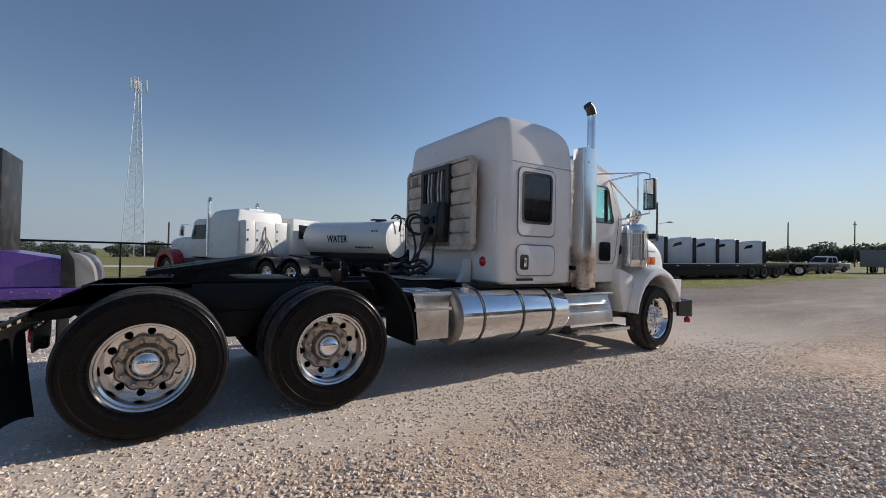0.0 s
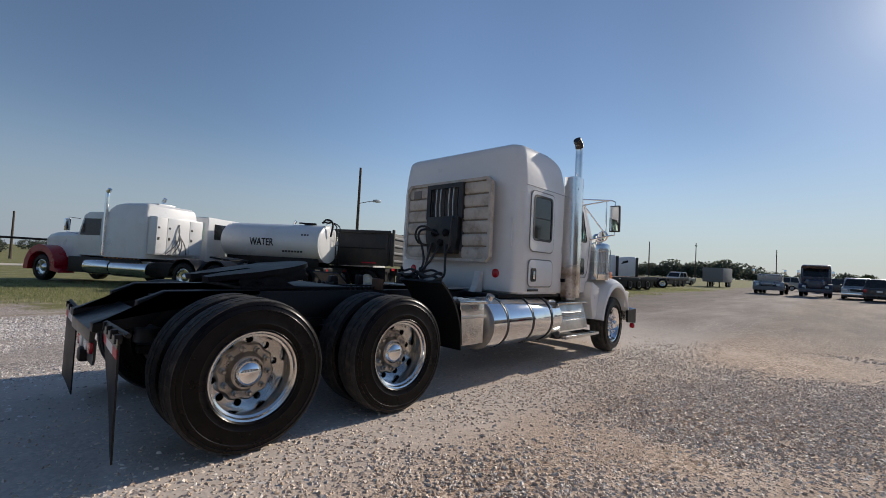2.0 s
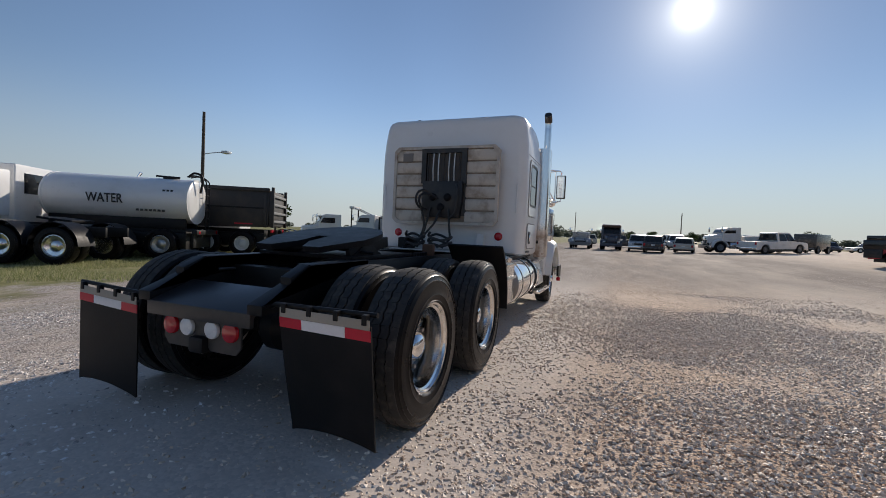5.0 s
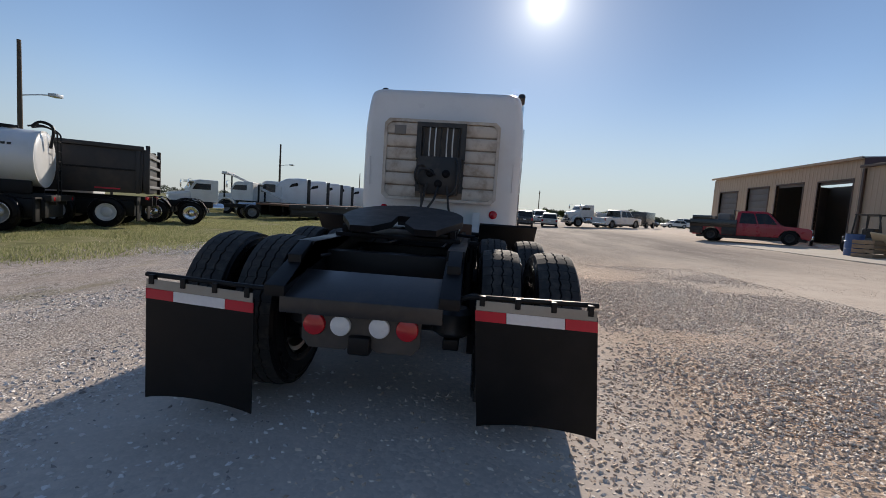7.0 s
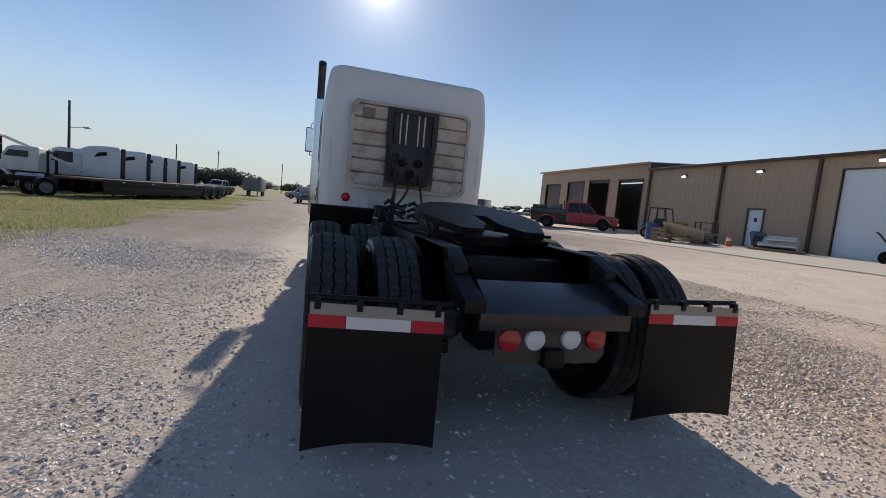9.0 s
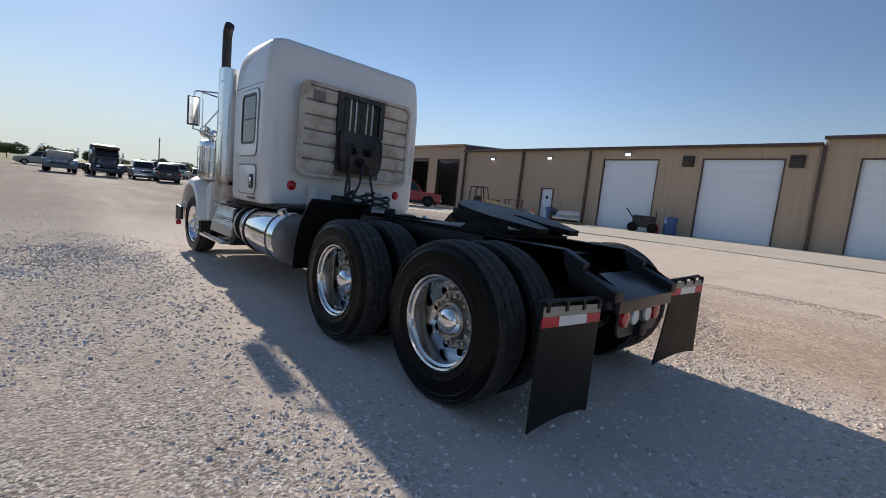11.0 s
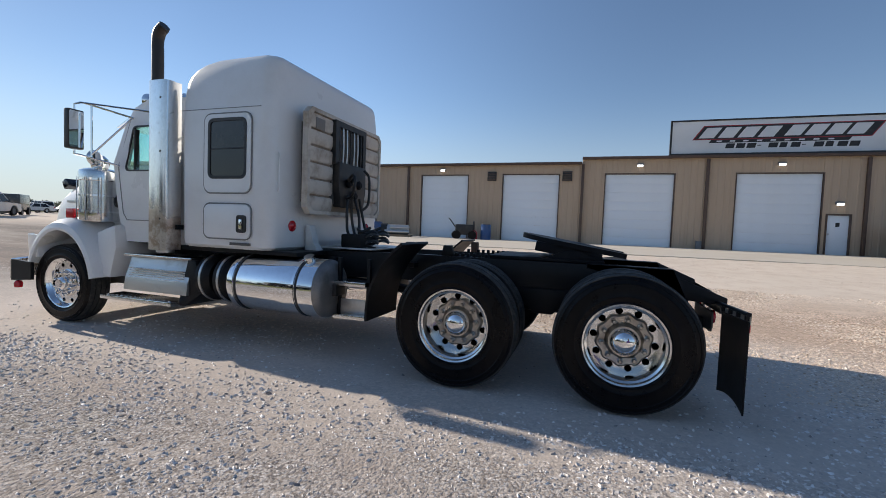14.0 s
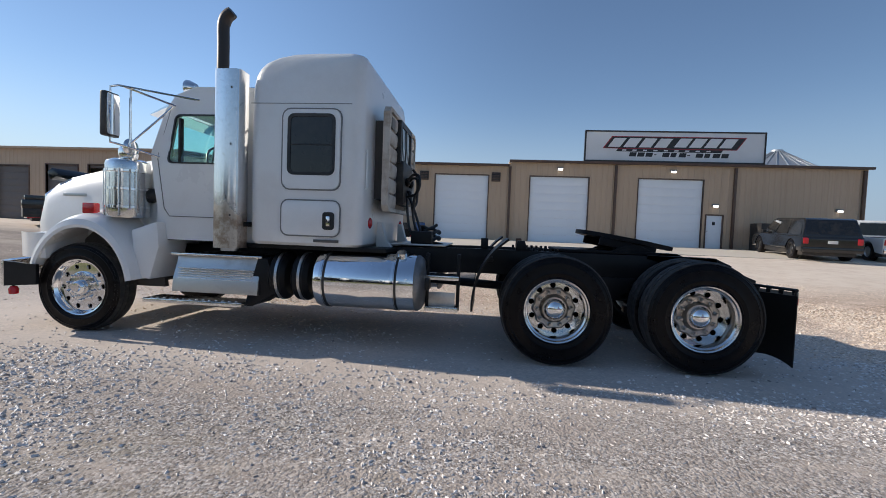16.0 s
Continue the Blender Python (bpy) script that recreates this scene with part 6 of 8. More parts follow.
for k, w in enumerate((0.42, 0.42, 0.42, 0.16, 0.42, 0.30, 0.42, 0.16, 0.42, 0.30, 0.42, 0.42)):
    x = -2.45 + k * 0.46
    z0, z1 = (0.42, 0.66) if w > 0.2 else (0.52, 0.56)
    bar(slant(x, x + min(w, 0.38), z0, z1, 0.25), 0.056, SIGN_BLACK, "number_bar")

# ---- concrete apron ----
def apron():
    b = bmesh.new()
    xs = np.arange(-20, 23.5, 1.5)
    ys = [BY + 0.0, -19.0, -17.0, -15.0, -13.6]
    rows = []
    for y in ys:
        rows.append([b.verts.new((x, y - (0.5 * noise.noise((x * 0.2, 3.3, 0)) if y == ys[-1] else 0), ground_z(x, y) + 0.035)) for x in xs])
    for a, c in zip(rows, rows[1:]):
        for k in range(len(xs) - 1):
            b.faces.new((a[k], a[k + 1], c[k + 1], c[k]))
    ext = bmesh.ops.extrude_face_region(b, geom=list(b.faces))
    for v in [g for g in ext["geom"] if isinstance(g, bmesh.types.BMVert)]:
        v.co.z -= 0.08
    ob = part("pavement", b, CONCRETE, None)
    tagged(ob, "pale dusty concrete apron before the workshop", "pavement", kind="structure")


apron()

# ---- grain bin behind the building ----
gb = thing("grain_bin", pose(-30.3, -48.0, 0.72), "galvanised round grain bin with conical roof", "grain bin")
part("bin_wall", lathe([(4.1, 0.0), (4.1, 8.6)], 48, axis="Z"), GALV, gb)
part("bin_roof", lathe([(4.25, 8.45), (0.6, 10.75), (0.0, 10.8)], 48, axis="Z"), GALV, gb, "conical metal roof")
for k in range(24):
    a = 2 * math.pi * k / 24
    part("roof_rib", rod((4.25 * math.cos(a), 4.25 * math.sin(a), 8.5), (0.6 * math.cos(a), 0.6 * math.sin(a), 10.8), 0.05, 5), GALV, gb)
part("roof_cap", rod((0, 0, 10.7), (0, 0, 11.0), 0.6, 20), GALV, gb)

# ---- simple vehicle kit ----
CACHE = {}


def cached(key, make, mat):
    if key not in CACHE:
        o = part("tmp", make(), mat, None)
        CACHE[key] = o.data
        bpy.data.objects.remove(o)
    return CACHE[key]


def plain_wheel(parent, x, y, R, w, rim_mat, z=None):
    s = 1 if y > 0 else -1
    e = new("wheel")
    e.parent = parent
    e.matrix_basis = pose(x, y, R if z is None else z, 0, 0, 0 if s > 0 else 180)
    t = new("tyre", cached(("t", R, w), lambda: tyre_bm(R, R * 0.56, w, seg=32), RUBBER))
    t.parent = e
    rr = R * 0.58
    r = new("rim", cached(("r", R, w, rim_mat.name), lambda: lathe([(rr, -w * 0.3), (rr, w * 0.42), (rr * 0.93, w * 0.43), (rr * 0.86, w * 0.22), (rr * 0.55, w * 0.15), (rr * 0.4, w * 0.3), (rr * 0.2, w * 0.36), (0.0, w * 0.36)], 24), rim_mat))
    r.parent = e
    return e


def arch(cx, cz, r, n=7):
    return [(cx - r * math.cos(math.pi * k / (n - 1)), cz + r * math.sin(math.pi * k / (n - 1))) for k in range(n)]


def car(name, m, paint, label, category="car", kind="suv", L=4.8, W=1.9, H=1.75, R=0.37, group="", rim=ALUM_DULL, lamps=True):
    """A parked car, its front towards +x, standing at its middle."""
    c = thing(name, m, label, category, group)
    h, f, r = L / 2, L / 2 - 0.92, -L / 2 + 0.98
    zb, belt = 0.30, H * 0.58
    hoodz = H * 0.56
    low = [(-h, 0.45), (-h + 0.03, zb + 0.05)] + arch(r, R, R + 0.08)[0:] + arch(f, R, R + 0.08) + [(h - 0.05, zb + 0.02), (h, 0.5), (h - 0.02, hoodz - 0.16), (h - 0.2, hoodz - 0.06)]
    if kind == "sedan":
        low += [(h - 1.25, hoodz + 0.02), (-h + 0.55, belt), (-h + 0.06, belt - 0.05)]
        cab = [(h - 1.30, belt - 0.02), (h - 1.95, H - 0.06), (h - 2.3, H), (-h + 1.3, H), (-h + 0.85, H - 0.08), (-h + 0.35, belt - 0.02)]
    elif kind == "pickup":
        low += [(h - 1.3, hoodz + 0.02), (h - 3.4, belt), (-h + 0.02, belt), (-h, belt - 0.05)]
        cab = [(h - 1.3, belt - 0.02), (h - 1.95, H - 0.05), (h - 2.2, H), (h - 3.2, H), (h - 3.38, H - 0.06), (h - 3.45, belt - 0.02)]
    else:
        low += [(h - 1.25, hoodz + 0.02), (-h + 0.04, belt), (-h, belt - 0.08)]
        cab = [(h - 1.25, belt - 0.02), (h - 2.0, H - 0.06), (h - 2.4, H), (-h + 0.5, H), (-h + 0.25, H - 0.06), (-h + 0.03, belt - 0.02)]
    part("body", prism(low, -W / 2, W / 2, 0.045, seg=3), paint, c)
    g = prism(cab, -W / 2 + 0.03, W / 2 - 0.03, 0.0)
    for v in g.verts:
        v.co.y *= 1 - 0.16 * smooth01((v.co.z - belt) / (H - belt))
    bevel_all(g, 0.04, 2)
    part("cabin", g, paint, c)
    # glass along the sides and at both ends, a little proud
    zt = H - 0.10
    def yw(z):
        return (W / 2 - 0.03) * (1 - 0.16 * smooth01((z - belt) / (H - belt)))
    n_win = {"sedan": 2, "suv": 3, "pickup": 2}[kind]
    xa, xb = cab[-1][0] + 0.16, cab[0][0] - 0.16
    ta, tb = cab[-2][0] + 0.16, cab[1][0] - 0.02
    for s in (1, -1):
        for k in range(n_win):
            u0, u1 = (k + 0.04) / n_win, (k + 0.96) / n_win
            b = bmesh.new()
            ring = []
            for u, top in ((u0, 0), (u1, 0), (u1, 1), (u0, 1)):
                x = (ta + (tb - ta) * u) if top else (xa + (xb - xa) * u)
                z = zt if top else belt + 0.05
                ring.append((x, z))
            vs = [b.verts.new((x, s * (yw(z) + 0.006), z)) for x, z in ring]
            ws = [b.verts.new((x, s * (yw(z) - 0.02), z)) for x, z in ring]
            b.faces.new(vs)
            for q in range(4):
                b.faces.new((vs[q], vs[(q + 1) % 4], ws[(q + 1) % 4], ws[q]))
            part("side_window", b, GLASS_DARK, c)
    for (p, q, nm) in ((cab[0], cab[1], "windscreen"), (cab[-1], cab[-2], "rear_window")):
        b = bmesh.new()
        d = Vector((q[0] - p[0], 0, q[1] - p[1]))
        nrm = Vector((d.z, 0, -d.x)).normalized() * (1 if nm == "windscreen" else -1)
        ring = []
        for t, k in ((0.14, 0.90), (0.92, 0.86)):
            x, z = p[0] + d.x * t, p[1] + d.z * t
            ring.append((x + nrm.x * 0.008, yw(z) * k, z + nrm.z * 0.008))
        vs = [b.verts.new(v) for v in (ring[0], ring[1], (ring[1][0], -ring[1][1], ring[1][2]), (ring[0][0], -ring[0][1], ring[0][2]))]
        back = [b.verts.new(Vector(v.co) - nrm * 0.03) for v in vs]
        b.faces.new(vs)
        for k in range(4):
            b.faces.new((vs[k], vs[(k + 1) % 4], back[(k + 1) % 4], back[k]))
        part(nm, b, GLASS_DARK, c)
    if kind == "pickup":
        part("bed_floor", box(-h + 0.08, h - 3.5, -W / 2 + 0.09, W / 2 - 0.09, belt - 0.02, belt + 0.012, 0.0), DARKBOX, c)
    part("underbody", box(-h + 0.2, h - 0.2, -W / 2 + 0.12, W / 2 - 0.12, 0.22, 0.5, 0.02), DARKBOX, c)
    for x in (f, r):
        for y in (W / 2 - 0.12, -W / 2 + 0.12):
            plain_wheel(c, x, y, R, 0.24, rim)
    for s in (1, -1):
        part("tail_lamp", box(-h - 0.012, -h + 0.10, s * (W / 2 - 0.13) - 0.09, s * (W / 2 - 0.13) + 0.09, belt - 0.30, belt - 0.06, 0.02), RED_LENS, c)
        part("headlamp", box(h - 0.10, h + 0.012, s * (W / 2 - 0.25) - 0.16, s * (W / 2 - 0.25) + 0.16, hoodz - 0.28, hoodz - 0.12, 0.02), CLEAR_LENS, c)
        part("side_mirror", box(h - 1.75, h - 1.6, s * (W / 2 + 0.08) - 0.08, s * (W / 2 + 0.08) + 0.08, belt + 0.02, belt + 0.17, 0.03), DARKBOX, c)
    part("rear_bumper", box(-h - 0.06, -h + 0.1, -W / 2 + 0.03, W / 2 - 0.03, 0.38, 0.58, 0.03), CHROME if kind == "pickup" else paint, c)
    part("front_bumper", box(h - 0.1, h + 0.06, -W / 2 + 0.03, W / 2 - 0.03, 0.38, 0.58, 0.03), CHROME if kind == "pickup" else paint, c)
    part("grille", box(h - 0.02, h + 0.02, -0.42, 0.42, hoodz - 0.32, hoodz - 0.12, 0.01), DARKBOX, c)
    part("number_plate", box(-h - 0.025, -h, -0.16, 0.16, belt - 0.28, belt - 0.16, 0.004), WHITE_DULL, c)
    return c


def big_truck(name, m, paint, label, sleeper_len=0.0, fender=None, hood=1.9, tractor=True, wb=6.0, roof=2.75, stacks=True, dual=(0.0, 1.32), group="", rims=ALUM, cab0=None, bright=CHROME):
    """A heavy truck without load, front towards +x, rear axle over its origin. Returns it and the x of its cab's back."""
    c = thing(name, m, label, "truck", group)
    fender = fender or paint
    cab0 = wb - 1.85 if cab0 is None else cab0
    cabb = cab0 - sleeper_len
    for s in (1, -1):
        part("frame_rail", box(-0.8, wb + 0.8, s * 0.46 - 0.04, s * 0.46 + 0.04, 0.75, 1.02, 0.01), BLACK, c)
    part("engine_block", box(wb - 0.8, wb + 0.6, -0.55, 0.55, 0.6, 1.2, 0.05), INTERIOR, c)
    part("cab", prism([(cab0, 1.05), (cab0 + 1.55, 1.05), (cab0 + 1.62, 1.85), (cab0 + 1.36, roof - 0.12), (cab0 + 1.1, roof), (cab0, roof)], -0.95, 0.95, 0.06, seg=3), paint, c, "painted cab")
    for s in (1, -1):
        part("side_window", prism([(cab0 + 0.45, 1.82), (cab0 + 1.5, 1.82), (cab0 + 1.28, roof - 0.26), (cab0 + 0.45, roof - 0.26)], s * 0.945, s * 0.958, 0.0), GLASS_DARK, c)
        part("mirror", box(cab0 + 1.75, cab0 + 1.82, s * 1.22 - 0.09, s * 1.22 + 0.09, 1.95, 2.4, 0.02), CHROME, c)
        part("mirror_arm", tube([(cab0 + 1.5, s * 0.95, 2.42), (cab0 + 1.78, s * 1.22, 2.45), (cab0 + 1.78, s * 1.22, 1.9), (cab0 + 1.6, s * 0.95, 1.85)], 0.015, 6), CHROME, c)
        part("fuel_tank", lathe([(0.0, cab0 - 0.3), (0.27, cab0 - 0.28), (0.3, cab0 - 0.22), (0.3, cab0 + 0.92), (0.27, cab0 + 0.98), (0.0, cab0 + 1.0)], 24, axis="X", m=Matrix.Translation((0, s * 0.88, 0.68))), CHROME, c, "polished fuel tank")
        part("front_fender", prism(arch(wb, 0.52, 0.72, 11) + arch(wb, 0.52, 0.60, 11)[::-1], s * 0.70, s * 1.18, 0.0), fender, c, "arched front fender")
        part("headlamp", box(wb + 0.72, wb + 0.80, s * 0.78 - 0.14, s * 0.78 + 0.14, 0.86, 1.04, 0.02), CLEAR_LENS, c)
        plain_wheel(c, wb, s * 1.0, 0.51, 0.28, rims)
        for x in dual:
            plain_wheel(c, x, s * 1.06, 0.51, 0.28, rims)
            plain_wheel(c, x, s * 0.73, 0.51, 0.28, rims)
    part("windscreen", prism([(cab0 + 1.625, 1.88), (cab0 + 1.64, 1.88), (cab0 + 1.385, roof - 0.17), (cab0 + 1.37, roof - 0.17)], -0.86, 0.86, 0.0), GLASS_DARK, c)
    rings = []
    for x, w, zt in ((cab0 + 1.55, 0.82, hood), (wb + 0.2, 0.66, hood - 0.06), (wb + 0.75, 0.55, hood - 0.14), (wb + 0.85, 0.5, hood - 0.24)):
        rings.append([(x, -w, 0.95), (x, -w, zt - 0.15), (x, -w + 0.12, zt), (x, w - 0.12, zt), (x, w, zt - 0.15), (x, w, 0.95)])
    part("hood", loft(rings), paint, c)
    part("grille", box(wb + 0.83, wb + 0.89, -0.42, 0.42, 0.85, hood - 0.3, 0.02), bright, c)
    part("bumper", box(wb + 0.82, wb + 0.96, -1.15, 1.15, 0.42, 0.78, 0.03), bright, c)
    if sleeper_len:
        w = 1.12
        rings = []
        for z, x0, x1, ww in ((1.05, cabb, cab0 + 0.05, w), (2.3, cabb, cab0 + 0.05, w), (2.75, cabb + 0.02, cab0 - 0.05, w - 0.03), (2.95, cabb + 0.05, cab0 - 0.3, w - 0.09), (3.03, cabb + 0.12, cab0 - 0.6, w - 0.2)):
            rings.append([(x, y, z) for x, y in rrect(x0, x1, -ww, ww, 0.1, 4)])
        part("sleeper", loft(rings), paint, c, "tall sleeper box")
    if stacks:
        for s in (1, -1):
            part("exhaust_stack", tube(curve_points([(cab0 + 0.0, s * 1.12, 1.1), (cab0 + 0.0, s * 1.12, 3.2), (cab0 - 0.02, s * 1.12, 3.4), (cab0 - 0.1, s * 1.12, 3.52)], 4), 0.07, 12), CHROME, c, "chrome exhaust stack")
    return c, cabb

# ---- trucks parked along the north side ----
# white sleeper truck with red front fenders
wt, back = big_truck("semi_truck", at(4.92, 11.5, 116.8), WHITE, "white sleeper semi with red front fenders, parked on grass", 1.9, RED, 1.95, wb=8.3, roof=2.7, cab0=5.15)
hr = new("headache_cabinet")
hr.parent = wt
tagged(hr, "white cabinet rack with hoses behind the sleeper")
hx = back
part("cabinet_body", box(hx - 0.36, hx - 0.02, -1.0, 1.0, 1.22, 2.58, 0.02), WHITE, hr)
for y0, y1 in ((-0.98, -0.40), (-0.38, 0.55), (0.57, 0.98)):
    part("cabinet_door", box(hx - 0.385, hx - 0.36, y0, y1, 1.26, 2.54, 0.01), WHITE, hr)
    part("door_latch", box(hx - 0.40, hx - 0.385, y1 - 0.12, y1 - 0.05, 1.75, 1.85, 0.005), DARKBOX, hr)
    part("door_latch", box(hx - 0.40, hx - 0.385, y1 - 0.12, y1 - 0.05, 2.15, 2.22, 0.005), DARKBOX, hr)
for k in range(4):
    y = -0.1 + 0.12 * k
    part("air_hose", tube(curve_points([(hx - 0.40, 0.1, 2.35), (hx - 0.46, 0.12, 2.0), (hx - 0.5, y, 1.6), (hx - 0.44, y * 2.4, 1.25)], 5), 0.02, 6), GREY, hr)
part("roof_unit", box(back + 0.35, back + 0.9, -0.35, 0.35, 3.02, 3.12, 0.03), WHITE, wt, "low rooftop unit")
for s in (1, -1):
    part("rear_fender", prism(arch(0.0, 0.52, 0.62, 9) + arch(0.0, 0.52, 0.60, 9)[::-1], s * 0.6, s * 1.22, 0.0), GREASE, wt, "dark metal half fender")
    part("rear_fender", prism(arch(1.32, 0.52, 0.62, 9) + arch(1.32, 0.52, 0.60, 9)[::-1], s * 0.6, s * 1.22, 0.0), GREASE, wt, "dark metal half fender")
    for k in range(9):
        part("skirt_lamp", box(back + 0.15 + 0.2 * k, back + 0.2 + 0.2 * k, s * 1.125 - 0.01, s * 1.125 + 0.01, 1.0, 1.04, 0.004), AMBER_LENS, wt)
    part("long_tank", lathe([(0.0, back - 0.2), (0.28, back - 0.18), (0.3, back - 0.1), (0.3, back + 1.5), (0.28, back + 1.58), (0.0, back + 1.6)], 28, axis="X", m=Matrix.Translation((0, s * 0.86, 0.66))), CHROME, wt, "long polished tank")
    part("fender_skirt", prism(arch(8.3, 0.52, 0.86, 13) + [(9.16, 0.42), (8.96, 0.42)] + arch(8.3, 0.52, 0.62, 13)[::-1] + [(7.68, 0.42), (7.2, 0.34), (7.25, 0.42)], s * 0.68, s * 1.22, 0.0), RED, wt, "deep red front fender running down to the step")
    part("cab_skirt", box(back + 0.2, 7.0, s * 1.02 - 0.04, s * 1.02 + 0.04, 0.42, 1.0, 0.02), BLACK, wt, "black side skirt under the sleeper")
# black block added to stand for the shade under the truck
part("belly_shade_block", box(2.2, 7.0, -0.75, 0.75, 0.42, 0.95, 0.05), BLACK, wt)
part("fifth_wheel", prism([(0.1, 1.12), (1.0, 1.2), (1.0, 1.26), (0.1, 1.18)], -0.45, 0.45, 0.01), GREASE, wt)

# water tanker
wk = thing("water_truck", at(8.42, 11.56, 122.7), "white water tank truck with rear ladder, parked on grass", "truck")
A, B, ZC, LT = 0.94, 0.77, 1.99, 4.4
prof = [(-0.0, 0.0), (0.02, 0.80), (0.05, 0.95), (0.08, 1.0), (LT - 0.08, 1.0), (LT - 0.04, 0.95), (LT, 0.8), (LT + 0.01, 0.0)]
rings = [[(x, A * max(k, 0.02) * math.cos(a), ZC + B * max(k, 0.02) * math.sin(a)) for a in [2 * math.pi * q / 44 for q in range(44)]] for x, k in prof]
tk = part("water_tank", loft(rings), WHITE, wk, "glossy white oval tank with lettering")
for x in (0.08, LT - 0.08):
    part("tank_band", loft([[(x + d, (A + 0.012) * math.cos(a), ZC + (B + 0.012) * math.sin(a)) for a in [2 * math.pi * q / 44 for q in range(44)]] for d in (-0.03, 0.03)]), WHITE, tk)
wl = letters("WATER", 1.0, 0.004, SIGN_BLACK, wk, Matrix(), "lettering", "black capital letters", 0.022)
co = np.array([v.co[:] for v in wl.data.vertices])
sx, sy = 1.08 / np.ptp(co[:, 0]), 0.30 / np.ptp(co[:, 1])
for v in wl.data.vertices:
    x, y, d = v.co.x * sx, v.co.y * sy, v.co.z
    zz = y - 0.05
    v.co = Vector((2.5 - x, A * math.sqrt(max(0, 1 - (zz / B) ** 2)) + 0.020 + (0.006 if d > 0 else 0), ZC + zz))
for k in range(7):
    z = -0.36
    yb = A * math.sqrt(1 - (z / B) ** 2)
    part("small_bar", box(0.75 + 0.13 * k, 0.75 + 0.13 * k + 0.09, yb - 0.01, yb + 0.012, ZC + z - 0.05, ZC + z + 0.05, 0.0), SIGN_BLACK, wk)
for k in range(3):
    yb = A * math.sqrt(1 - (0.3 / B) ** 2)
    part("small_bar", box(0.5 + 0.12 * k, 0.58 + 0.12 * k, yb - 0.02, yb + 0.012, ZC + 0.27, ZC + 0.33, 0.0), SIGN_BLACK, wk)
lad = new("tank_ladder")
lad.parent = wk
for y in (-0.30, -0.62):
    part("ladder_rail", tube(curve_points([(-0.14, y, 0.95), (-0.14, y, 2.5), (-0.10, y, 2.8), (0.2, y, 2.95), (0.5, y, 2.90)], 4), 0.025, 6), BLACK, lad)
for k in range(6):
    part("ladder_rung", rod((-0.14, -0.30, 1.15 + 0.28 * k), (-0.14, -0.62, 1.15 + 0.28 * k), 0.018, 6), BLACK, lad)
part("fill_pipe", tube(curve_points([(-0.1, 0.15, 2.3), (-0.16, 0.15, 2.85), (0.1, 0.15, 3.0), (0.3, 0.15, 2.85)], 5), 0.04, 8), BLACK, wk)
part("hatch", rod((0.9, 0, 2.72), (0.9, 0, 2.82), 0.25, 20), BLACK, wk)
part("roof_pipe", tube([(0.55, 0.2, 2.80), (1.3, 0.2, 2.82)], 0.035, 6), BLACK, wk)
part("tail_bar", box(-0.35, -0.2, -1.1, 1.1, 0.85, 1.02, 0.02), BLACK, wk)
# added black fill: the darkness below the tank is shade
part("tank_shade_block", box(-0.15, 4.6, -0.8, 0.8, 0.38, 0.9, 0.06), BLACK, wk, "black block added for the shade under the tank")
for s in (1, -1):
    part("frame_rail", box(-0.3, 8.2, s * 0.45 - 0.04, s * 0.45 + 0.04, 0.75, 1.05, 0.01), BLACK, wk)
    part("tank_cradle", box(0.2, LT - 0.1, s * 0.5 - 0.06, s * 0.5 + 0.06, 1.02, 1.42, 0.02), BLACK, wk)
    part("spray_box", box(2.3, 3.6, s * 0.95 - 0.25, s * 0.95 + 0.15, 0.65, 1.05, 0.03), GREY, wk)
    for x in (0.75, 2.0, 7.3):
        plain_wheel(wk, x, s * 1.03, 0.51, 0.28, ALUM_DULL)
    part("tail_lamp", box(-0.36, -0.33, s * 0.85 - 0.06, s * 0.85 + 0.06, 0.88, 0.98, 0.01), RED_LENS, wk)
    part("mud_guard", box(-0.05, 0.02, s * 0.95 - 0.25, s * 0.95 + 0.25, 0.3, 0.95, 0.01), FLAP, wk)
part("cab", prism([(4.95, 1.0), (6.5, 1.0), (6.6, 1.9), (6.35, 2.72), (6.1, 2.86), (4.95, 2.86)], -0.98, 0.98, 0.06, seg=3), WHITE, wk, "white day cab")
for s in (1, -1):
    part("side_window", prism([(5.75, 1.92), (6.48, 1.92), (6.3, 2.62), (5.75, 2.62)], s * 0.975, s * 0.988, 0.0), GLASS_GREEN, wk, "green-tinted cab window")
    part("quarter_window", prism([(5.1, 1.95), (5.6, 1.95), (5.6, 2.6), (5.1, 2.6)], s * 0.975, s * 0.986, 0.0), GLASS_GREEN, wk, "green-tinted cab window")
    part("front_fender", prism(arch(7.3, 0.52, 0.72, 9) + arch(7.3, 0.52, 0.6, 9)[::-1], s * 0.7, s * 1.16, 0.0), WHITE, wk)
part("rear_glass", box(4.93, 4.96, -0.6, 0.6, 1.95, 2.6, 0.01), GLASS_DARK, wk)
part("hood", loft([[(x, -w, 0.9), (x, -w, z - 0.1), (x, -w + 0.1, z), (x, w - 0.1, z), (x, w, z - 0.1), (x, w, 0.9)] for x, w, z in ((6.5, 0.85, 1.95), (7.6, 0.7, 1.8), (8.2, 0.6, 1.6))]), WHITE, wk)

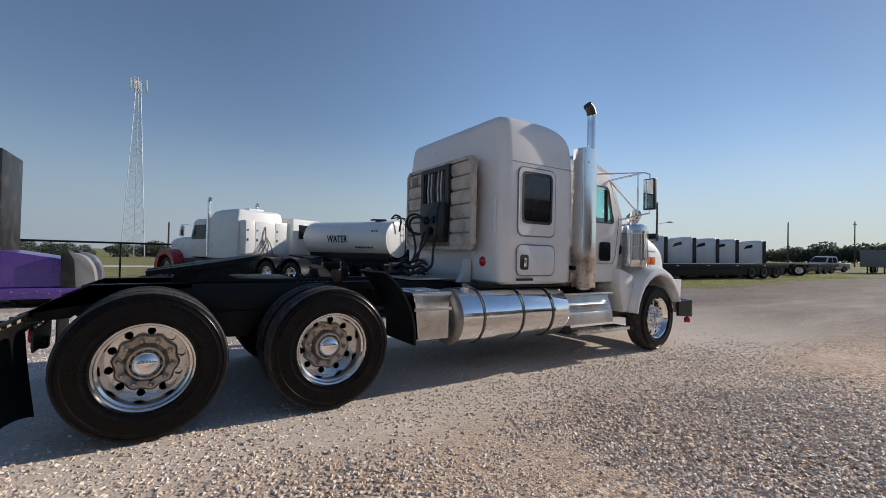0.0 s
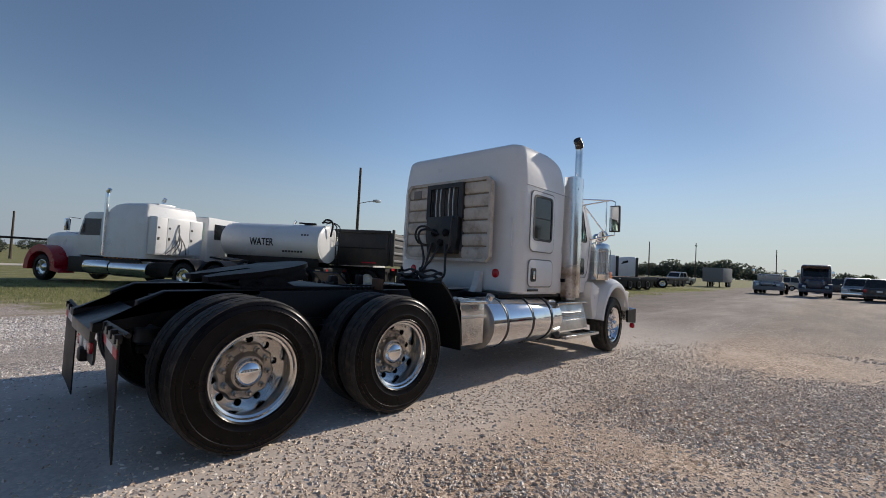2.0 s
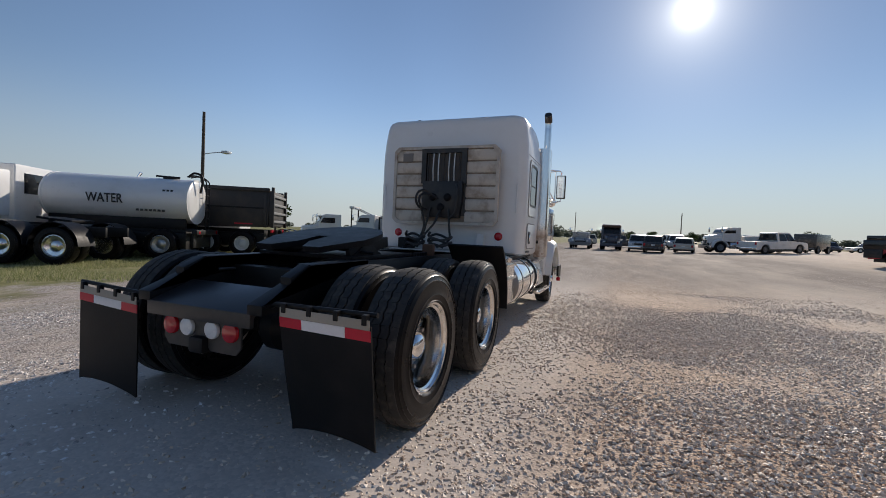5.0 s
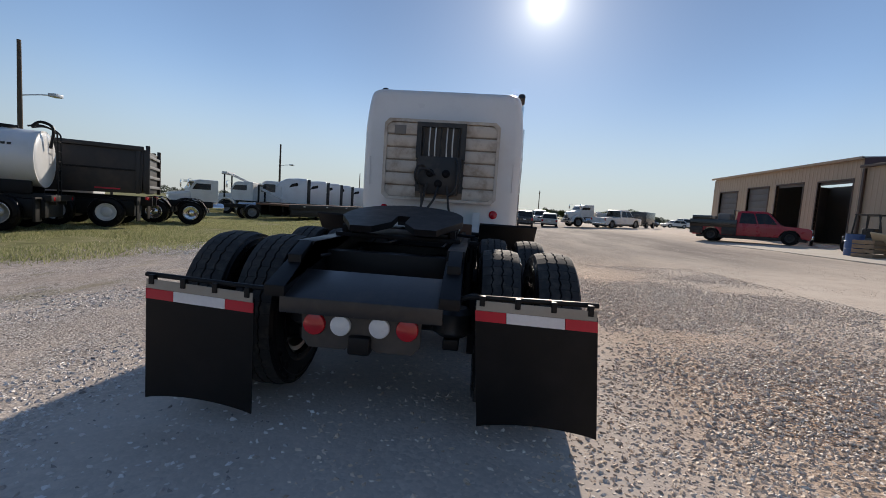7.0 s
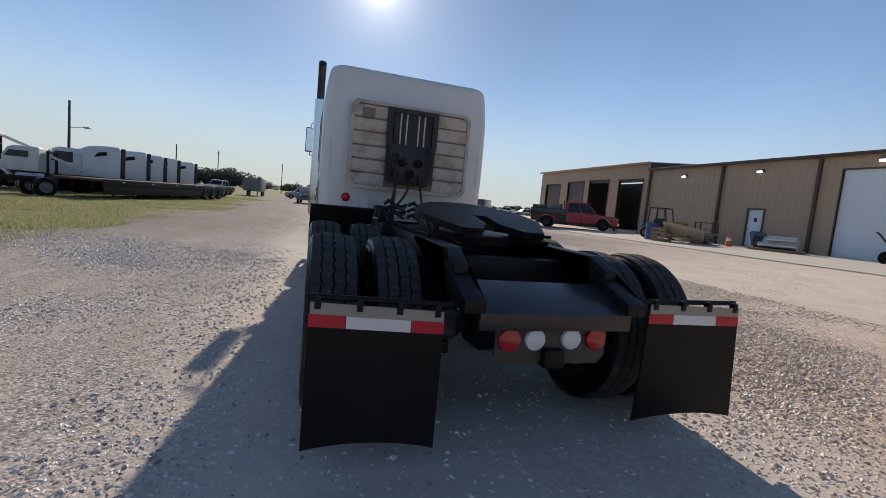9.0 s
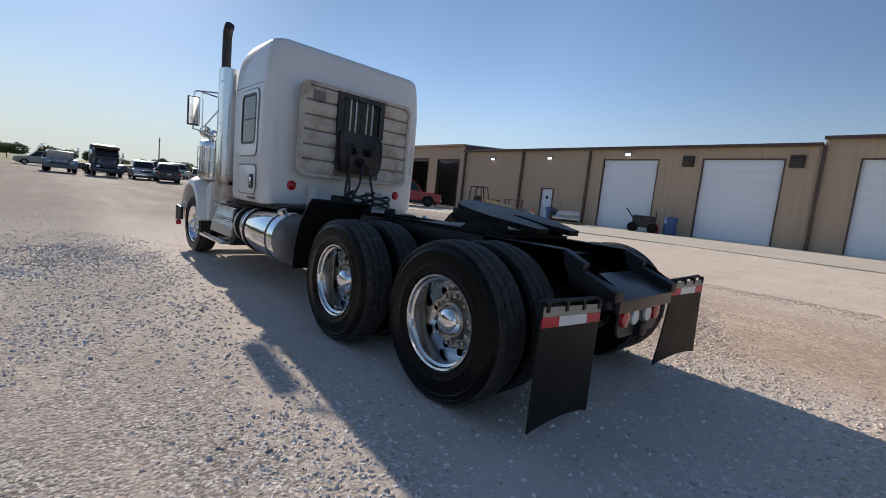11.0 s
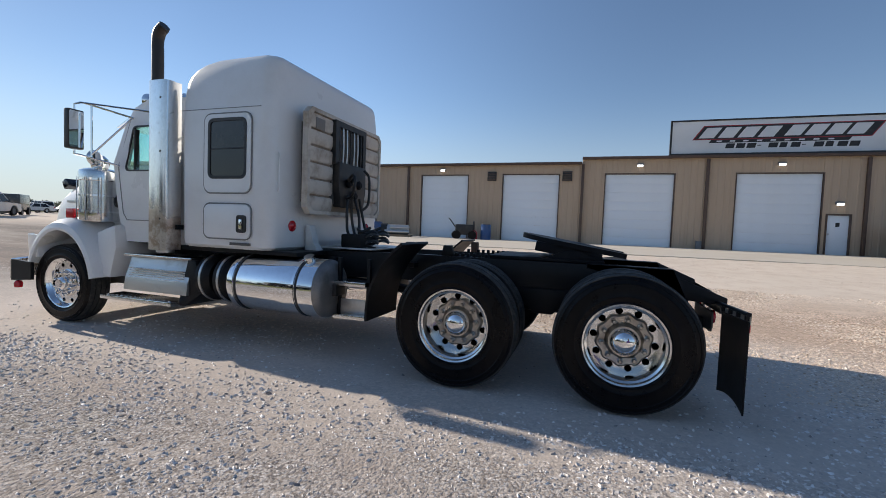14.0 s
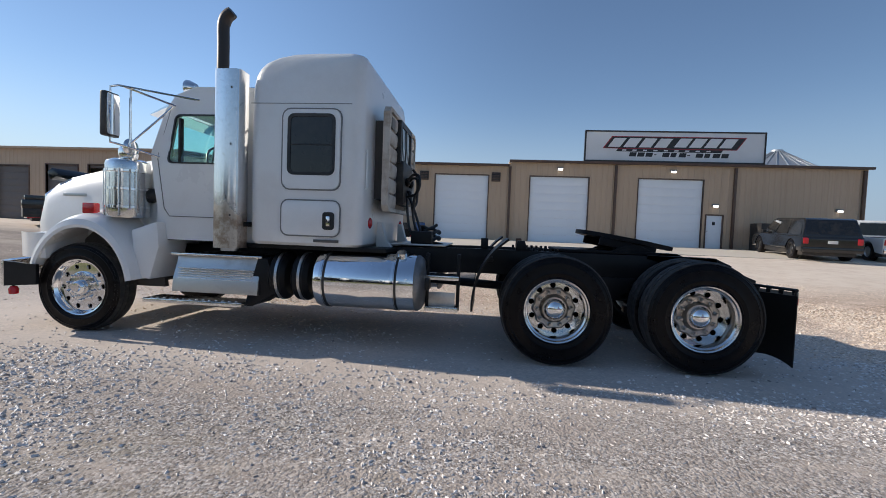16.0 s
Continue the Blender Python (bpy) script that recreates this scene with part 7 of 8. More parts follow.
# dump truck
dk = thing("dump_truck", at(12.15, 11.55, 120), "dark steel dump truck with ribbed bed", "truck")
bed = part("dump_bed", prism([(-0.05, 2.72), (0.0, 1.22), (4.9, 1.10), (4.9, 2.78)], -1.22, 1.22, 0.02), GREEN_STEEL, dk, "dark scuffed steel bed")
for s in (1, -1):
    for x in (0.05, 4.72):
        part("bed_rib", box(x, x + 0.12, s * 1.245 - 0.03, s * 1.245 + 0.03, 1.2, 2.7, 0.01), GREEN_STEEL, bed)
    part("top_rail", box(-0.05, 4.95, s * 1.25 - 0.08, s * 1.25 + 0.08, 2.66, 2.80, 0.02), GREEN_STEEL, bed)
    part("mid_rail", box(0.05, 4.9, s * 1.235 - 0.02, s * 1.235 + 0.02, 1.95, 2.01, 0.006), BLACK, bed)
    part("marker_tape", box(0.6, 1.3, s * 1.226 - 0.004, s * 1.226 + 0.004, 1.30, 1.35, 0.0), RED_TAPE, bed)
    for x in (1.0, 2.35, 7.6):
        plain_wheel(dk, x, s * 1.08, 0.52, 0.29, WHITE_DULL)
    part("frame_rail", box(-0.2, 8.4, s * 0.45 - 0.05, s * 0.45 + 0.05, 0.78, 1.1, 0.01), BLACK, dk)
    part("mudflap", box(0.12, 0.16, s * 0.95 - 0.28, s * 0.95 + 0.28, 0.25, 1.1, 0.005), FLAP, dk)
    part("tail_lamp", box(-0.14, -0.08, s * 0.9 - 0.2, s * 0.9 + 0.2, 1.0, 1.12, 0.01), RED_LENS, dk)
# black filler in place of the shade below the bed
part("belly_shade_block", box(0.3, 7.0, -0.7, 0.7, 0.4, 0.95, 0.05), BLACK, dk)
part("tailgate", box(-0.12, -0.03, -1.2, 1.2, 1.25, 2.7, 0.02), GREEN_STEEL, dk, "dark tailgate with cross bars")
for z in (1.4, 1.75, 2.1, 2.45):
    part("gate_bar", box(-0.2, -0.11, -1.18, 1.18, z, z + 0.1, 0.01), GREY, dk)
for y in (-1.16, 1.16):
    part("gate_post", box(-0.22, -0.10, y - 0.05, y + 0.05, 1.2, 2.85, 0.01), GREEN_STEEL, dk)
part("cab", prism([(5.1, 1.05), (6.6, 1.05), (6.7, 1.9), (6.4, 2.6), (5.1, 2.65)], -0.96, 0.96, 0.06), CHARCOAL, dk)
part("hood", loft([[(x, -w, 0.9), (x, -w, z), (x, w, z), (x, w, 0.9)] for x, w, z in ((6.6, 0.85, 1.9), (8.4, 0.6, 1.65))]), CHARCOAL, dk)
part("exhaust_stack", tube([(5.0, 1.0, 1.2), (5.0, 1.0, 3.0), (4.9, 1.0, 3.15)], 0.06, 8), CHROME, dk)

# chassis with bright half fenders, then a white winch truck with a long flatbed
ch, _ = big_truck("chassis_truck", at(15.6, 12.2, 121), WHITE_DULL, "white day-cab chassis truck with dark half fenders", 0, None, 1.8, wb=5.2, roof=2.5, stacks=False)
for s in (1, -1):
    for x in (0.0, 1.32):
        part("rear_fender", prism(arch(x, 0.52, 0.63, 9) + arch(x, 0.52, 0.60, 9)[::-1], s * 0.6, s * 1.24, 0.0), GREASE, ch, "dark metal half fender")
at_a = at(23.3, 13.9, 135) @ Matrix.Scale(0.9, 4)
da, _ = big_truck("work_truck", at_a, WHITE_DULL, "white day-cab work truck with flat hood and black fenders", 0, BLACK, 1.7, wb=3.9, roof=2.45, stacks=False, dual=(0.0,), rims=GREY)
part("sun_visor", box(3.45, 3.75, -0.9, 0.9, 2.28, 2.34, 0.01), WHITE_DULL, da)
bt, _ = big_truck("winch_truck", at(29.6, 14.6, 100), WHITE_DULL, "white winch truck with pipe mast and sloping boom", 0, None, 1.6, wb=3.7, roof=2.45, stacks=False, dual=(0.0,), rims=GREY)
for s in (1, -1):
    part("mast_leg", tube([(4.0, s * 0.7, 0.8), (4.0, s * 0.7, 2.95)], 0.06, 8), BLACK, bt)
    part("mast_boom", tube([(4.0, s * 0.45, 3.08), (-0.6, s * 0.45, 1.1)], 0.045, 8), WHITE_DULL, bt)
    part("headache_post", tube([(1.5, s * 0.75, 1.0), (1.5, s * 0.75, 2.3)], 0.07, 8), BLACK, bt)
part("mast_top", box(3.8, 4.2, -0.75, 0.75, 2.93, 3.13, 0.03), WHITE_DULL, bt)
part("headache_bar", box(1.44, 1.56, -0.75, 0.75, 2.2, 2.32, 0.02), BLACK, bt)


def flatbed(m, length, label, deck=1.05):
    f = thing("flatbed_trailer", m, label, "trailer", "trailers of the north row")
    part("deck", box(0, length, -1.25, 1.25, deck - 0.12, deck, 0.01), RUST, f, "dark worn deck")
    for s in (1, -1):
        part("side_rail", box(0, length, s * 1.25 - 0.04, s * 1.25 + 0.04, deck - 0.30, deck + 0.02, 0.01), BLACK, f)
        part("side_skirt", box(0.3, length - 0.3, s * 1.12 - 0.03, s * 1.12 + 0.03, deck - 0.78, deck - 0.28, 0.01), BLACK, f, "dark hanging side board")
        part("main_beam", box(0.4, length - 0.4, s * 0.5 - 0.05, s * 0.5 + 0.05, deck - 0.5, deck - 0.1, 0.01), BLACK, f)
        part("landing_leg", box(length * 0.25, length * 0.25 + 0.12, s * 0.7 - 0.06, s * 0.7 + 0.06, 0.0, deck - 0.2, 0.01), BLACK, f)
        for x in (length - 1.2, length - 2.5, length - 3.8):
            plain_wheel(f, x, s * 1.05, 0.48, 0.27, WHITE_DULL)
        for k in range(5):
            part("side_marker", box(1.5 + k * 2.8, 1.72 + k * 2.8, s * 1.295 - 0.006, s * 1.295 + 0.006, deck - 0.12, deck - 0.07, 0.002), WHITE_TAPE, f)
    return f


flatbed(at(24.0, 12.6, -12), 15.5, "long dark flatbed trailer on gravel and grass edge")
flatbed(at(46.0, 13.5, -6), 14.0, "low dark flatbed trailer in the row")


def row_sleeper(m, label):
    c, b = big_truck("sleeper_truck", m, WHITE, label, 2.0, None, 1.75, wb=6.4, roof=2.7, stacks=False, group="row of white sleeper trucks")
    for s in (1, -1):
        part("side_fairing", box(b - 0.22, b + 0.04, s * 1.12 - 0.02, s * 1.12 + 0.02, 1.0, 3.02, 0.01), DARKBOX, c, "black rear fairing edge")
        part("small_window", prism([(b + 0.75, 2.48), (b + 1.45, 2.30), (b + 1.25, 2.60), (b + 0.8, 2.72)], s * 1.115, s * 1.13, 0.0), GLASS_DARK, c, "small slanted dark window")
    rings = []
    for z, x0, x1, w in ((2.3, b, 4.95, 1.125), (2.6, b, 4.8, 1.10), (2.85, b, 4.4, 1.05), (3.02, b, 3.9, 0.95), (3.10, b + 0.02, 3.3, 0.8)):
        rings.append([(x, y, z) for x, y in rrect(x0, x1, -w, w, 0.12, 4)])
    part("roof_fairing", loft(rings), WHITE, c, "white sloped roof fairing")
    return c


row1 = row_sleeper(at(33.8, 11.7, 120), "white aerodynamic sleeper truck with black fairing edge, in a row")
for x, y in ((36.8, 11.15), (40.1, 11.0), (42.9, 10.75), (47.2, 10.4)):
    copy_thing(row1, at(x, y, 120))
dt = thing("box_trailer", at(69, 9.4, 178), "dark box trailer, greyed for haze, far along the row", "trailer")
# dark body given a paler grey for the haze in between
part("trailer_box", box(-2.6, 2.6, -1.2, 1.2, 0.7, 2.6, 0.03), GREY, dt)
for s in (1, -1):
    for x in (-1.8, -0.6):
        plain_wheel(dt, x, s * 1.0, 0.45, 0.26, ALUM_DULL)
    part("trailer_leg", box(2.0, 2.12, s * 0.7 - 0.06, s * 0.7 + 0.06, 0.0, 0.75, 0.01), BLACK, dt)

# purple truck, seen from behind its frame
pu = thing("purple_truck", at(-3.27, 9.0, 180), "purple truck chassis with grey rounded fender, parked on gravel", "truck")
part("rear_deck", prism([(-1.48, 0.42), (0.6, 0.42), (0.6, 1.30), (-0.2, 1.28), (-0.9, 1.16), (-1.35, 1.08), (-1.48, 0.98)], -0.9, 0.9, 0.05, seg=3), PURPLE, pu, "purple moulded rear deck")
part("skirt", box(-2.1, 1.5, -1.0, 1.0, 0.18, 0.42, 0.02), PURPLE, pu, "purple skirt with bright studs")
for k in range(18):
    for s in (1, -1):
        part("stud", lathe([(0.018, 0.0), (0.012, 0.014), (0.0, 0.018)], 8, m=Matrix.Translation((-2.02 + 0.2 * k, s * 1.0, 0.30 + 0.05 * (k % 2))) @ Matrix.Rotation(0 if s > 0 else math.pi, 4, "Z")), CHROME, pu)
for s in (1, -1):
    fp = [(-1.5 - 0.52 * math.sin(radians(a)) ** 0.8, 0.42 + 0.80 * math.cos(radians(a)) ** 0.75) for a in range(0, 90, 9)] + [(-2.02, 0.42)]
    part("fender_flare", prism([(-1.42, 0.42), (-1.40, 1.22), (-1.52, 1.27), (-1.64, 1.05), (-1.68, 0.42)], s * 0.44, s * 0.992, 0.01), DARKBOX, pu, "black flare between deck and fender")
    part("rear_fender", prism([(-1.5, 0.42)] + fp, s * 0.45, s * 0.98, 0.02), surface("brushed_grey_fender", (0.38, 0.37, 0.35), 0.45, metal=0.3) if s > 0 else ALUM_DULL, pu, "grey rounded rear fender")
    plain_wheel(pu, -0.9, s * 0.72, 0.50, 0.30, CHROME)
    plain_wheel(pu, 2.6, s * 0.95, 0.50, 0.28, CHROME)
part("cab_back", box(-0.30, 0.35, -0.6, 0.9, 1.2, 3.42, 0.10, 3), surface("brown_grey_panel", (0.2, 0.17, 0.15), 0.5), pu, "brown-grey cab back with dark edge")
part("cab_edge", box(-0.40, -0.28, -0.65, 0.95, 1.2, 3.44, 0.05), DARKBOX, pu)

# fence
fn = thing("pipe_fence", pose(0, 0, 0), "black pipe rail fence with posts along the grass", "fence")
part("top_rail", tube([(-14, 18.6, 1.60), (-6, 19.4, 1.60), (2.5, 20.2, 1.58)], 0.045, 8), BLACK, fn)
for x in (-13.0, -9.2, -5.4, -1.6, 2.2):
    part("post", rod((x, 19.98 + x * 0.1, -0.1), (x, 19.98 + x * 0.1, 1.62), 0.04, 8), BLACK, fn)

# ---- cars and trucks ahead ----
car("suv", at(47.0, -6.0, -7), CHARCOAL, "dark grey dusty SUV parked on gravel", "car", "suv", 4.6, 1.85, 1.75)
car("hatchback_car", at(46.6, -8.7, -10), BEIGE, "beige hatchback car parked on gravel", "car", "suv", 4.2, 1.75, 1.5)
md, _ = big_truck("service_truck", at(46.3, -15.2, 105), WHITE_DULL, "white medium service truck parked on gravel", 0, None, 1.75, wb=4.3, roof=2.35, stacks=False, dual=(0.0,), rims=GREY)
part("service_body", box(-1.0, 2.2, -1.1, 1.1, 0.95, 1.55, 0.04), WHITE_DULL, md, "white service body")
car("pickup_truck", at(44.6, -15.4, -54), WHITE_DULL, "white crew pickup truck parked on gravel", "truck", "pickup", 5.8, 2.0, 1.9, 0.42, rim=GREY)
bv = thing("box_van", at(51.5, -20.6, -40), "dark box van body parked on gravel", "van")
part("van_box", box(-1.5, 1.5, -0.95, 0.95, 0.5, 1.9, 0.05), CHARCOAL, bv)
for s in (1, -1):
    for x in (-1.1, 1.1):
        plain_wheel(bv, x, s * 0.9, 0.38, 0.24, GREY)
sm, _ = big_truck("semi_truck", at(56, -1.6, 182), NAVY, "dark blue semi truck with rust-red visor, facing the lot", 1.0, NAVY, 1.7, wb=5.0, roof=2.7, stacks=False, rims=GREY, bright=NAVY)
part("sun_visor", box(4.4, 4.9, -1.0, 1.0, 2.62, 2.85, 0.03), RUST, sm, "rust-red visor board")
car("pickup_truck", at(51.1, -4.6, 178), SILVER, "silver pickup truck parked among other vehicles", "truck", "pickup", 5.5, 1.95, 1.85)
fb, _ = big_truck("flatbed_truck", at(54.0, 1.6, 180), SILVER, "silver flatbed truck parked on the lot's edge", 0, None, 1.3, wb=3.4, roof=1.95, stacks=False, dual=(0.0,), rims=GREY, bright=GREY)
part("bed", box(-1.2, 2.0, -1.15, 1.15, 1.02, 1.12, 0.01), RUST, fb)
far = [("suv", "suv", SILVER, 60, -9.5, 175), ("pickup_truck", "pickup", WHITE_DULL, 70, -10, 5), ("sedan_car", "sedan", NAVY, 74, -30, 178), ("pickup_truck", "pickup", SILVER, 72, -27, 178), ("suv", "suv", WHITE_DULL, 84, -40, 2),
       ("sedan_car", "sedan", SILVER, 88, -46, 90), ("suv", "suv", CHARCOAL, 70, -20, 185), ("pickup_truck", "pickup", WHITE_DULL, 90, -24, 90), ("sedan_car", "sedan", WHITE_DULL, 78, -36, 100), ("suv", "suv", NAVY, 72, -9, 90), ("pickup_truck", "pickup", CHARCOAL, 68, -3, 92), ("suv", "suv", BEIGE, 74, 3, 95),
       ("pickup_truck", "pickup", WHITE_DULL, 66, 13.6, 165), ("sedan_car", "sedan", SILVER, 95, -50, 95)]
words = {SILVER: "silver", WHITE_DULL: "white", NAVY: "dark blue", CHARCOAL: "charcoal", BEIGE: "beige"}
for nm, kd, pt, x, y, hd in far:
    car(nm, at(x, y, hd), pt, words[pt] + " " + nm.replace("_", " ") + " parked far off on gravel", "truck" if kd == "pickup" else "car", kd, 5.4 if kd == "pickup" else 4.6, 1.9, 1.85 if kd != "sedan" else 1.45, 0.36, "vehicles parked far off")

# red and black flatbed pickup before the wing
rp = car("pickup_truck", at(23.6, -16.5, -128), RED, "red pickup truck with black flatbed, beside the workshop", "truck", "pickup", 5.6, 1.9, 1.82, 0.40, rim=DARKBOX)
part("work_bed", box(-2.95, -0.55, -1.06, 1.06, 0.84, 1.28, 0.03), GLOSS_BLACK, rp, "black steel work bed")
part("bed_skirt", box(-2.93, -2.25, -1.02, 1.02, 0.42, 0.86, 0.03), DARKBOX, rp)
part("bed_skirt", box(-1.28, -0.55, -1.02, 1.02, 0.42, 0.86, 0.03), DARKBOX, rp)
part("bed_rack", tube([(-0.72, -0.95, 1.2), (-0.72, -0.95, 1.85), (-0.72, 0.95, 1.85), (-0.72, 0.95, 1.2)], 0.035, 8), CHARCOAL, rp)
part("bed_box", box(-2.85, -1.8, -1.0, 1.0, 1.25, 1.5, 0.03), GLOSS_BLACK, rp)
part("spare_load", box(-1.6, -0.95, -0.6, 0.5, 1.25, 1.65, 0.08, 3), GREY, rp)

# ---- clutter before the workshop ----
lf = thing("utility_vehicle", at(16.5, -17.4, 205) @ Matrix.Scale(0.86, 4), "dark roll-cage utility machine with buckets, near the wall", "machine")
part("chassis", box(-1.2, 1.2, -0.65, 0.65, 0.35, 0.85, 0.08, 3), CHARCOAL, lf)
part("bonnet", box(0.4, 1.25, -0.5, 0.5, 0.8, 1.15, 0.1, 3), MACHINE_YELLOW, lf)
part("seat", box(-0.6, -0.1, -0.3, 0.3, 0.8, 1.3, 0.08, 3), DARKBOX, lf)
for s in (1, -1):
    part("cage_bar", tube([(0.35, s * 0.6, 0.8), (0.15, s * 0.55, 1.95), (-0.75, s * 0.55, 1.95), (-0.85, s * 0.6, 0.8)], 0.04, 8), DARKBOX, lf)
    part("cage_bar", tube([(-0.3, s * 0.57, 0.85), (-0.3, s * 0.55, 1.95)], 0.03, 8), DARKBOX, lf)
    for x in (0.8, -0.8):
        plain_wheel(lf, x, s * 0.7, 0.36, 0.26, GREY)
part("roof_panel", box(-0.8, 0.2, -0.6, 0.6, 1.93, 1.98, 0.01), DARKBOX, lf)
part("front_bucket", prism([(1.25, 0.15), (1.9, 0.12), (1.85, 0.2), (1.45, 0.75), (1.25, 0.75)], -0.75, 0.75, 0.01), RUST, lf)
db = thing("blue_drum", at(15.35, -15.5), "blue steel drum standing on the apron", "drum", "drums by the wall")
part("drum_shell", lathe([(0.0, 0.0), (0.29, 0.0), (0.29, 0.29), (0.3, 0.3), (0.29, 0.31), (0.29, 0.58), (0.3, 0.59), (0.29, 0.6), (0.29, 0.88), (0.0, 0.88)], 24, axis="Z"), BLUE, db)
part("drum_lid", rod((0, 0, 0.88), (0, 0, 0.895), 0.27, 24), DARKBOX, db)
copy_thing(db, at(5.95, -19.5))
cr = thing("wooden_crate", at(14.55, -15.4, 20), "small open wooden crate on the apron", "crate")
for k in range(4):
    part("crate_slat", box(-0.35, 0.35, -0.36, -0.33, 0.02 + 0.17 * k, 0.16 + 0.17 * k, 0.004), WOOD, cr)
    part("crate_slat", box(-0.35, 0.35, 0.33, 0.36, 0.02 + 0.17 * k, 0.16 + 0.17 * k, 0.004), WOOD, cr)
    part("crate_end", box(-0.36, -0.33, -0.33, 0.33, 0.02 + 0.17 * k, 0.16 + 0.17 * k, 0.004), WOOD, cr)
    part("crate_end", box(0.33, 0.36, -0.33, 0.33, 0.02 + 0.17 * k, 0.16 + 0.17 * k, 0.004), WOOD, cr)
part("crate_floor", box(-0.35, 0.35, -0.35, 0.35, 0.0, 0.02, 0.0), WOOD, cr)
pl = thing("leaning_panel", at(13.85, -16.0, 0) @ pose(0, 0, 0.46, 38, -8, 30), "pale plywood panel leaning on scrap", "panel")
part("sheet", box(-0.9, 0.9, -0.6, 0.6, 0.0, 0.04, 0.004), surface("pale_plywood", (0.55, 0.46, 0.33), 0.7, dirt_amt=0.3), pl)
sc = thing("scrap_pile", at(13.7, -16.7, 10), "low pile of rusty scrap and boards", "scrap")
for k in range(9):
    rnd = random.Random(k)
    part("scrap_piece", box(-0.5 - rnd.random() * 0.4, 0.5 + rnd.random() * 0.4, -0.08, 0.08, 0, 0.07, 0.01, m=pose(rnd.uniform(-0.5, 0.5), rnd.uniform(-0.5, 0.5), 0.05 + 0.05 * k, rnd.uniform(-8, 8), rnd.uniform(-10, 10), rnd.uniform(0, 180))), (RUST, WOOD, GREY)[k % 3], sc)


def traffic_cone(m):
    c = thing("traffic_cone", m, "orange traffic cone with pale band by the wall", "cone", "traffic cones")
    part("cone_body", lathe([(0.15, 0.03), (0.03, 0.70), (0.02, 0.71), (0.0, 0.71)], 20, axis="Z"), ORANGE, c)
    part("cone_base", box(-0.2, 0.2, -0.2, 0.2, 0.0, 0.035, 0.01), ORANGE, c)
    part("cone_band", lathe([(0.112, 0.28), (0.085, 0.42)], 20, axis="Z"), WHITE_TAPE, c)
    return c


traffic_cone(at(12.75, -17.6))
rc = thing("fuel_can", at(6.55, -19.2, 15), "red plastic fuel can beside the blue drum", "can")
part("can_body", box(-0.18, 0.18, -0.12, 0.12, 0.0, 0.42, 0.04, 3), RED, rc)
part("can_handle", tube(curve_points([(-0.14, 0, 0.41), (-0.05, 0, 0.50), (0.08, 0, 0.48), (0.12, 0, 0.41)], 4), 0.025, 8), RED, rc)
part("can_spout", rod((0.12, 0, 0.40), (0.22, 0, 0.52), 0.025, 10, r2=0.018), DARKBOX, rc, "black spout")
sh = thing("steel_rack", at(15.2, -18.9, 5), "rusty steel shelf rack against the wall", "rack")
for x in (-0.5, 0.5):
    for y in (-0.2, 0.2):
        part("rack_post", box(x - 0.03, x + 0.03, y - 0.03, y + 0.03, 0.0, 1.1, 0.004), RUST, sh)
for z in (0.3, 0.7, 1.06):
    part("rack_shelf", box(-0.53, 0.53, -0.23, 0.23, z, z + 0.03, 0.004), RUST, sh)
cy = thing("cylinder_cradle", at(10.9, -18.1, 15), "pale metal cylinder parts on a wooden skid", "machine part")
part("skid", box(-0.9, 0.9, -0.5, 0.5, 0.0, 0.14, 0.01), WOOD, cy)
part("cylinder", rod((-0.7, -0.1, 0.42), (0.5, -0.1, 0.42), 0.28, 24), GALV, cy)
part("cylinder_end", rod((0.5, -0.1, 0.42), (0.85, -0.1, 0.42), 0.33, 24), DARKBOX, cy)
part("pipe", rod((-0.8, 0.3, 0.3), (0.6, 0.3, 0.3), 0.1, 14), GALV, cy)
part("pipe", rod((-0.8, 0.25, 0.55), (0.3, 0.25, 0.55), 0.09, 14), GALV, cy)
bc = thing("blue_cart", at(12.3, -19.2, 0), "blue plastic cart tipped by the door", "cart")
part("cart_tub", prism([(-0.5, 0.15), (0.3, 0.15), (0.5, 0.8), (0.3, 0.85), (-0.5, 0.35)], -0.35, 0.35, 0.02), BLUE, bc)
part("cart_wheel", rod((-0.3, -0.38, 0.14), (-0.3, 0.38, 0.14), 0.14, 16), DARKBOX, bc)
mt = thing("floor_machine", at(7.15, -19.2, 20), "dark wheeled shop machine with hoses by the door", "machine")
part("machine_body", box(-0.5, 0.5, -0.3, 0.3, 0.25, 0.85, 0.06), DARKBOX, mt)
for x in (-0.45, 0.45):
    part("machine_wheel", rod((x, -0.34, 0.25), (x, 0.34, 0.25), 0.25, 18), RUBBER, mt)
part("machine_handle", tube(curve_points([(0.5, 0, 0.7), (0.8, 0, 1.1), (0.9, 0, 1.15)], 4), 0.03, 8), DARKBOX, mt)
part("hose_coil", tube([(-0.55, 0.3 * math.cos(a), 0.75 + 0.3 * math.sin(a)) for a in np.linspace(0, 6.28, 21)], 0.03, 6), DARKBOX, mt)
wb2 = thing("waste_box", at(-13.0, -19.6, 0), "open dark steel box against the wall", "box")
part("box_shell", ringplate([(-0.7, -0.5), (0.7, -0.5), (0.7, 0.5), (-0.7, 0.5)], [(-0.64, -0.44), (0.64, -0.44), (0.64, 0.44), (-0.64, 0.44)], 0.0, 1.5, axis="Z"), DARKBOX, wb2)
part("box_shelf", box(-0.64, 0.64, -0.44, 0.44, 0.7, 0.74, 0), RUST, wb2)
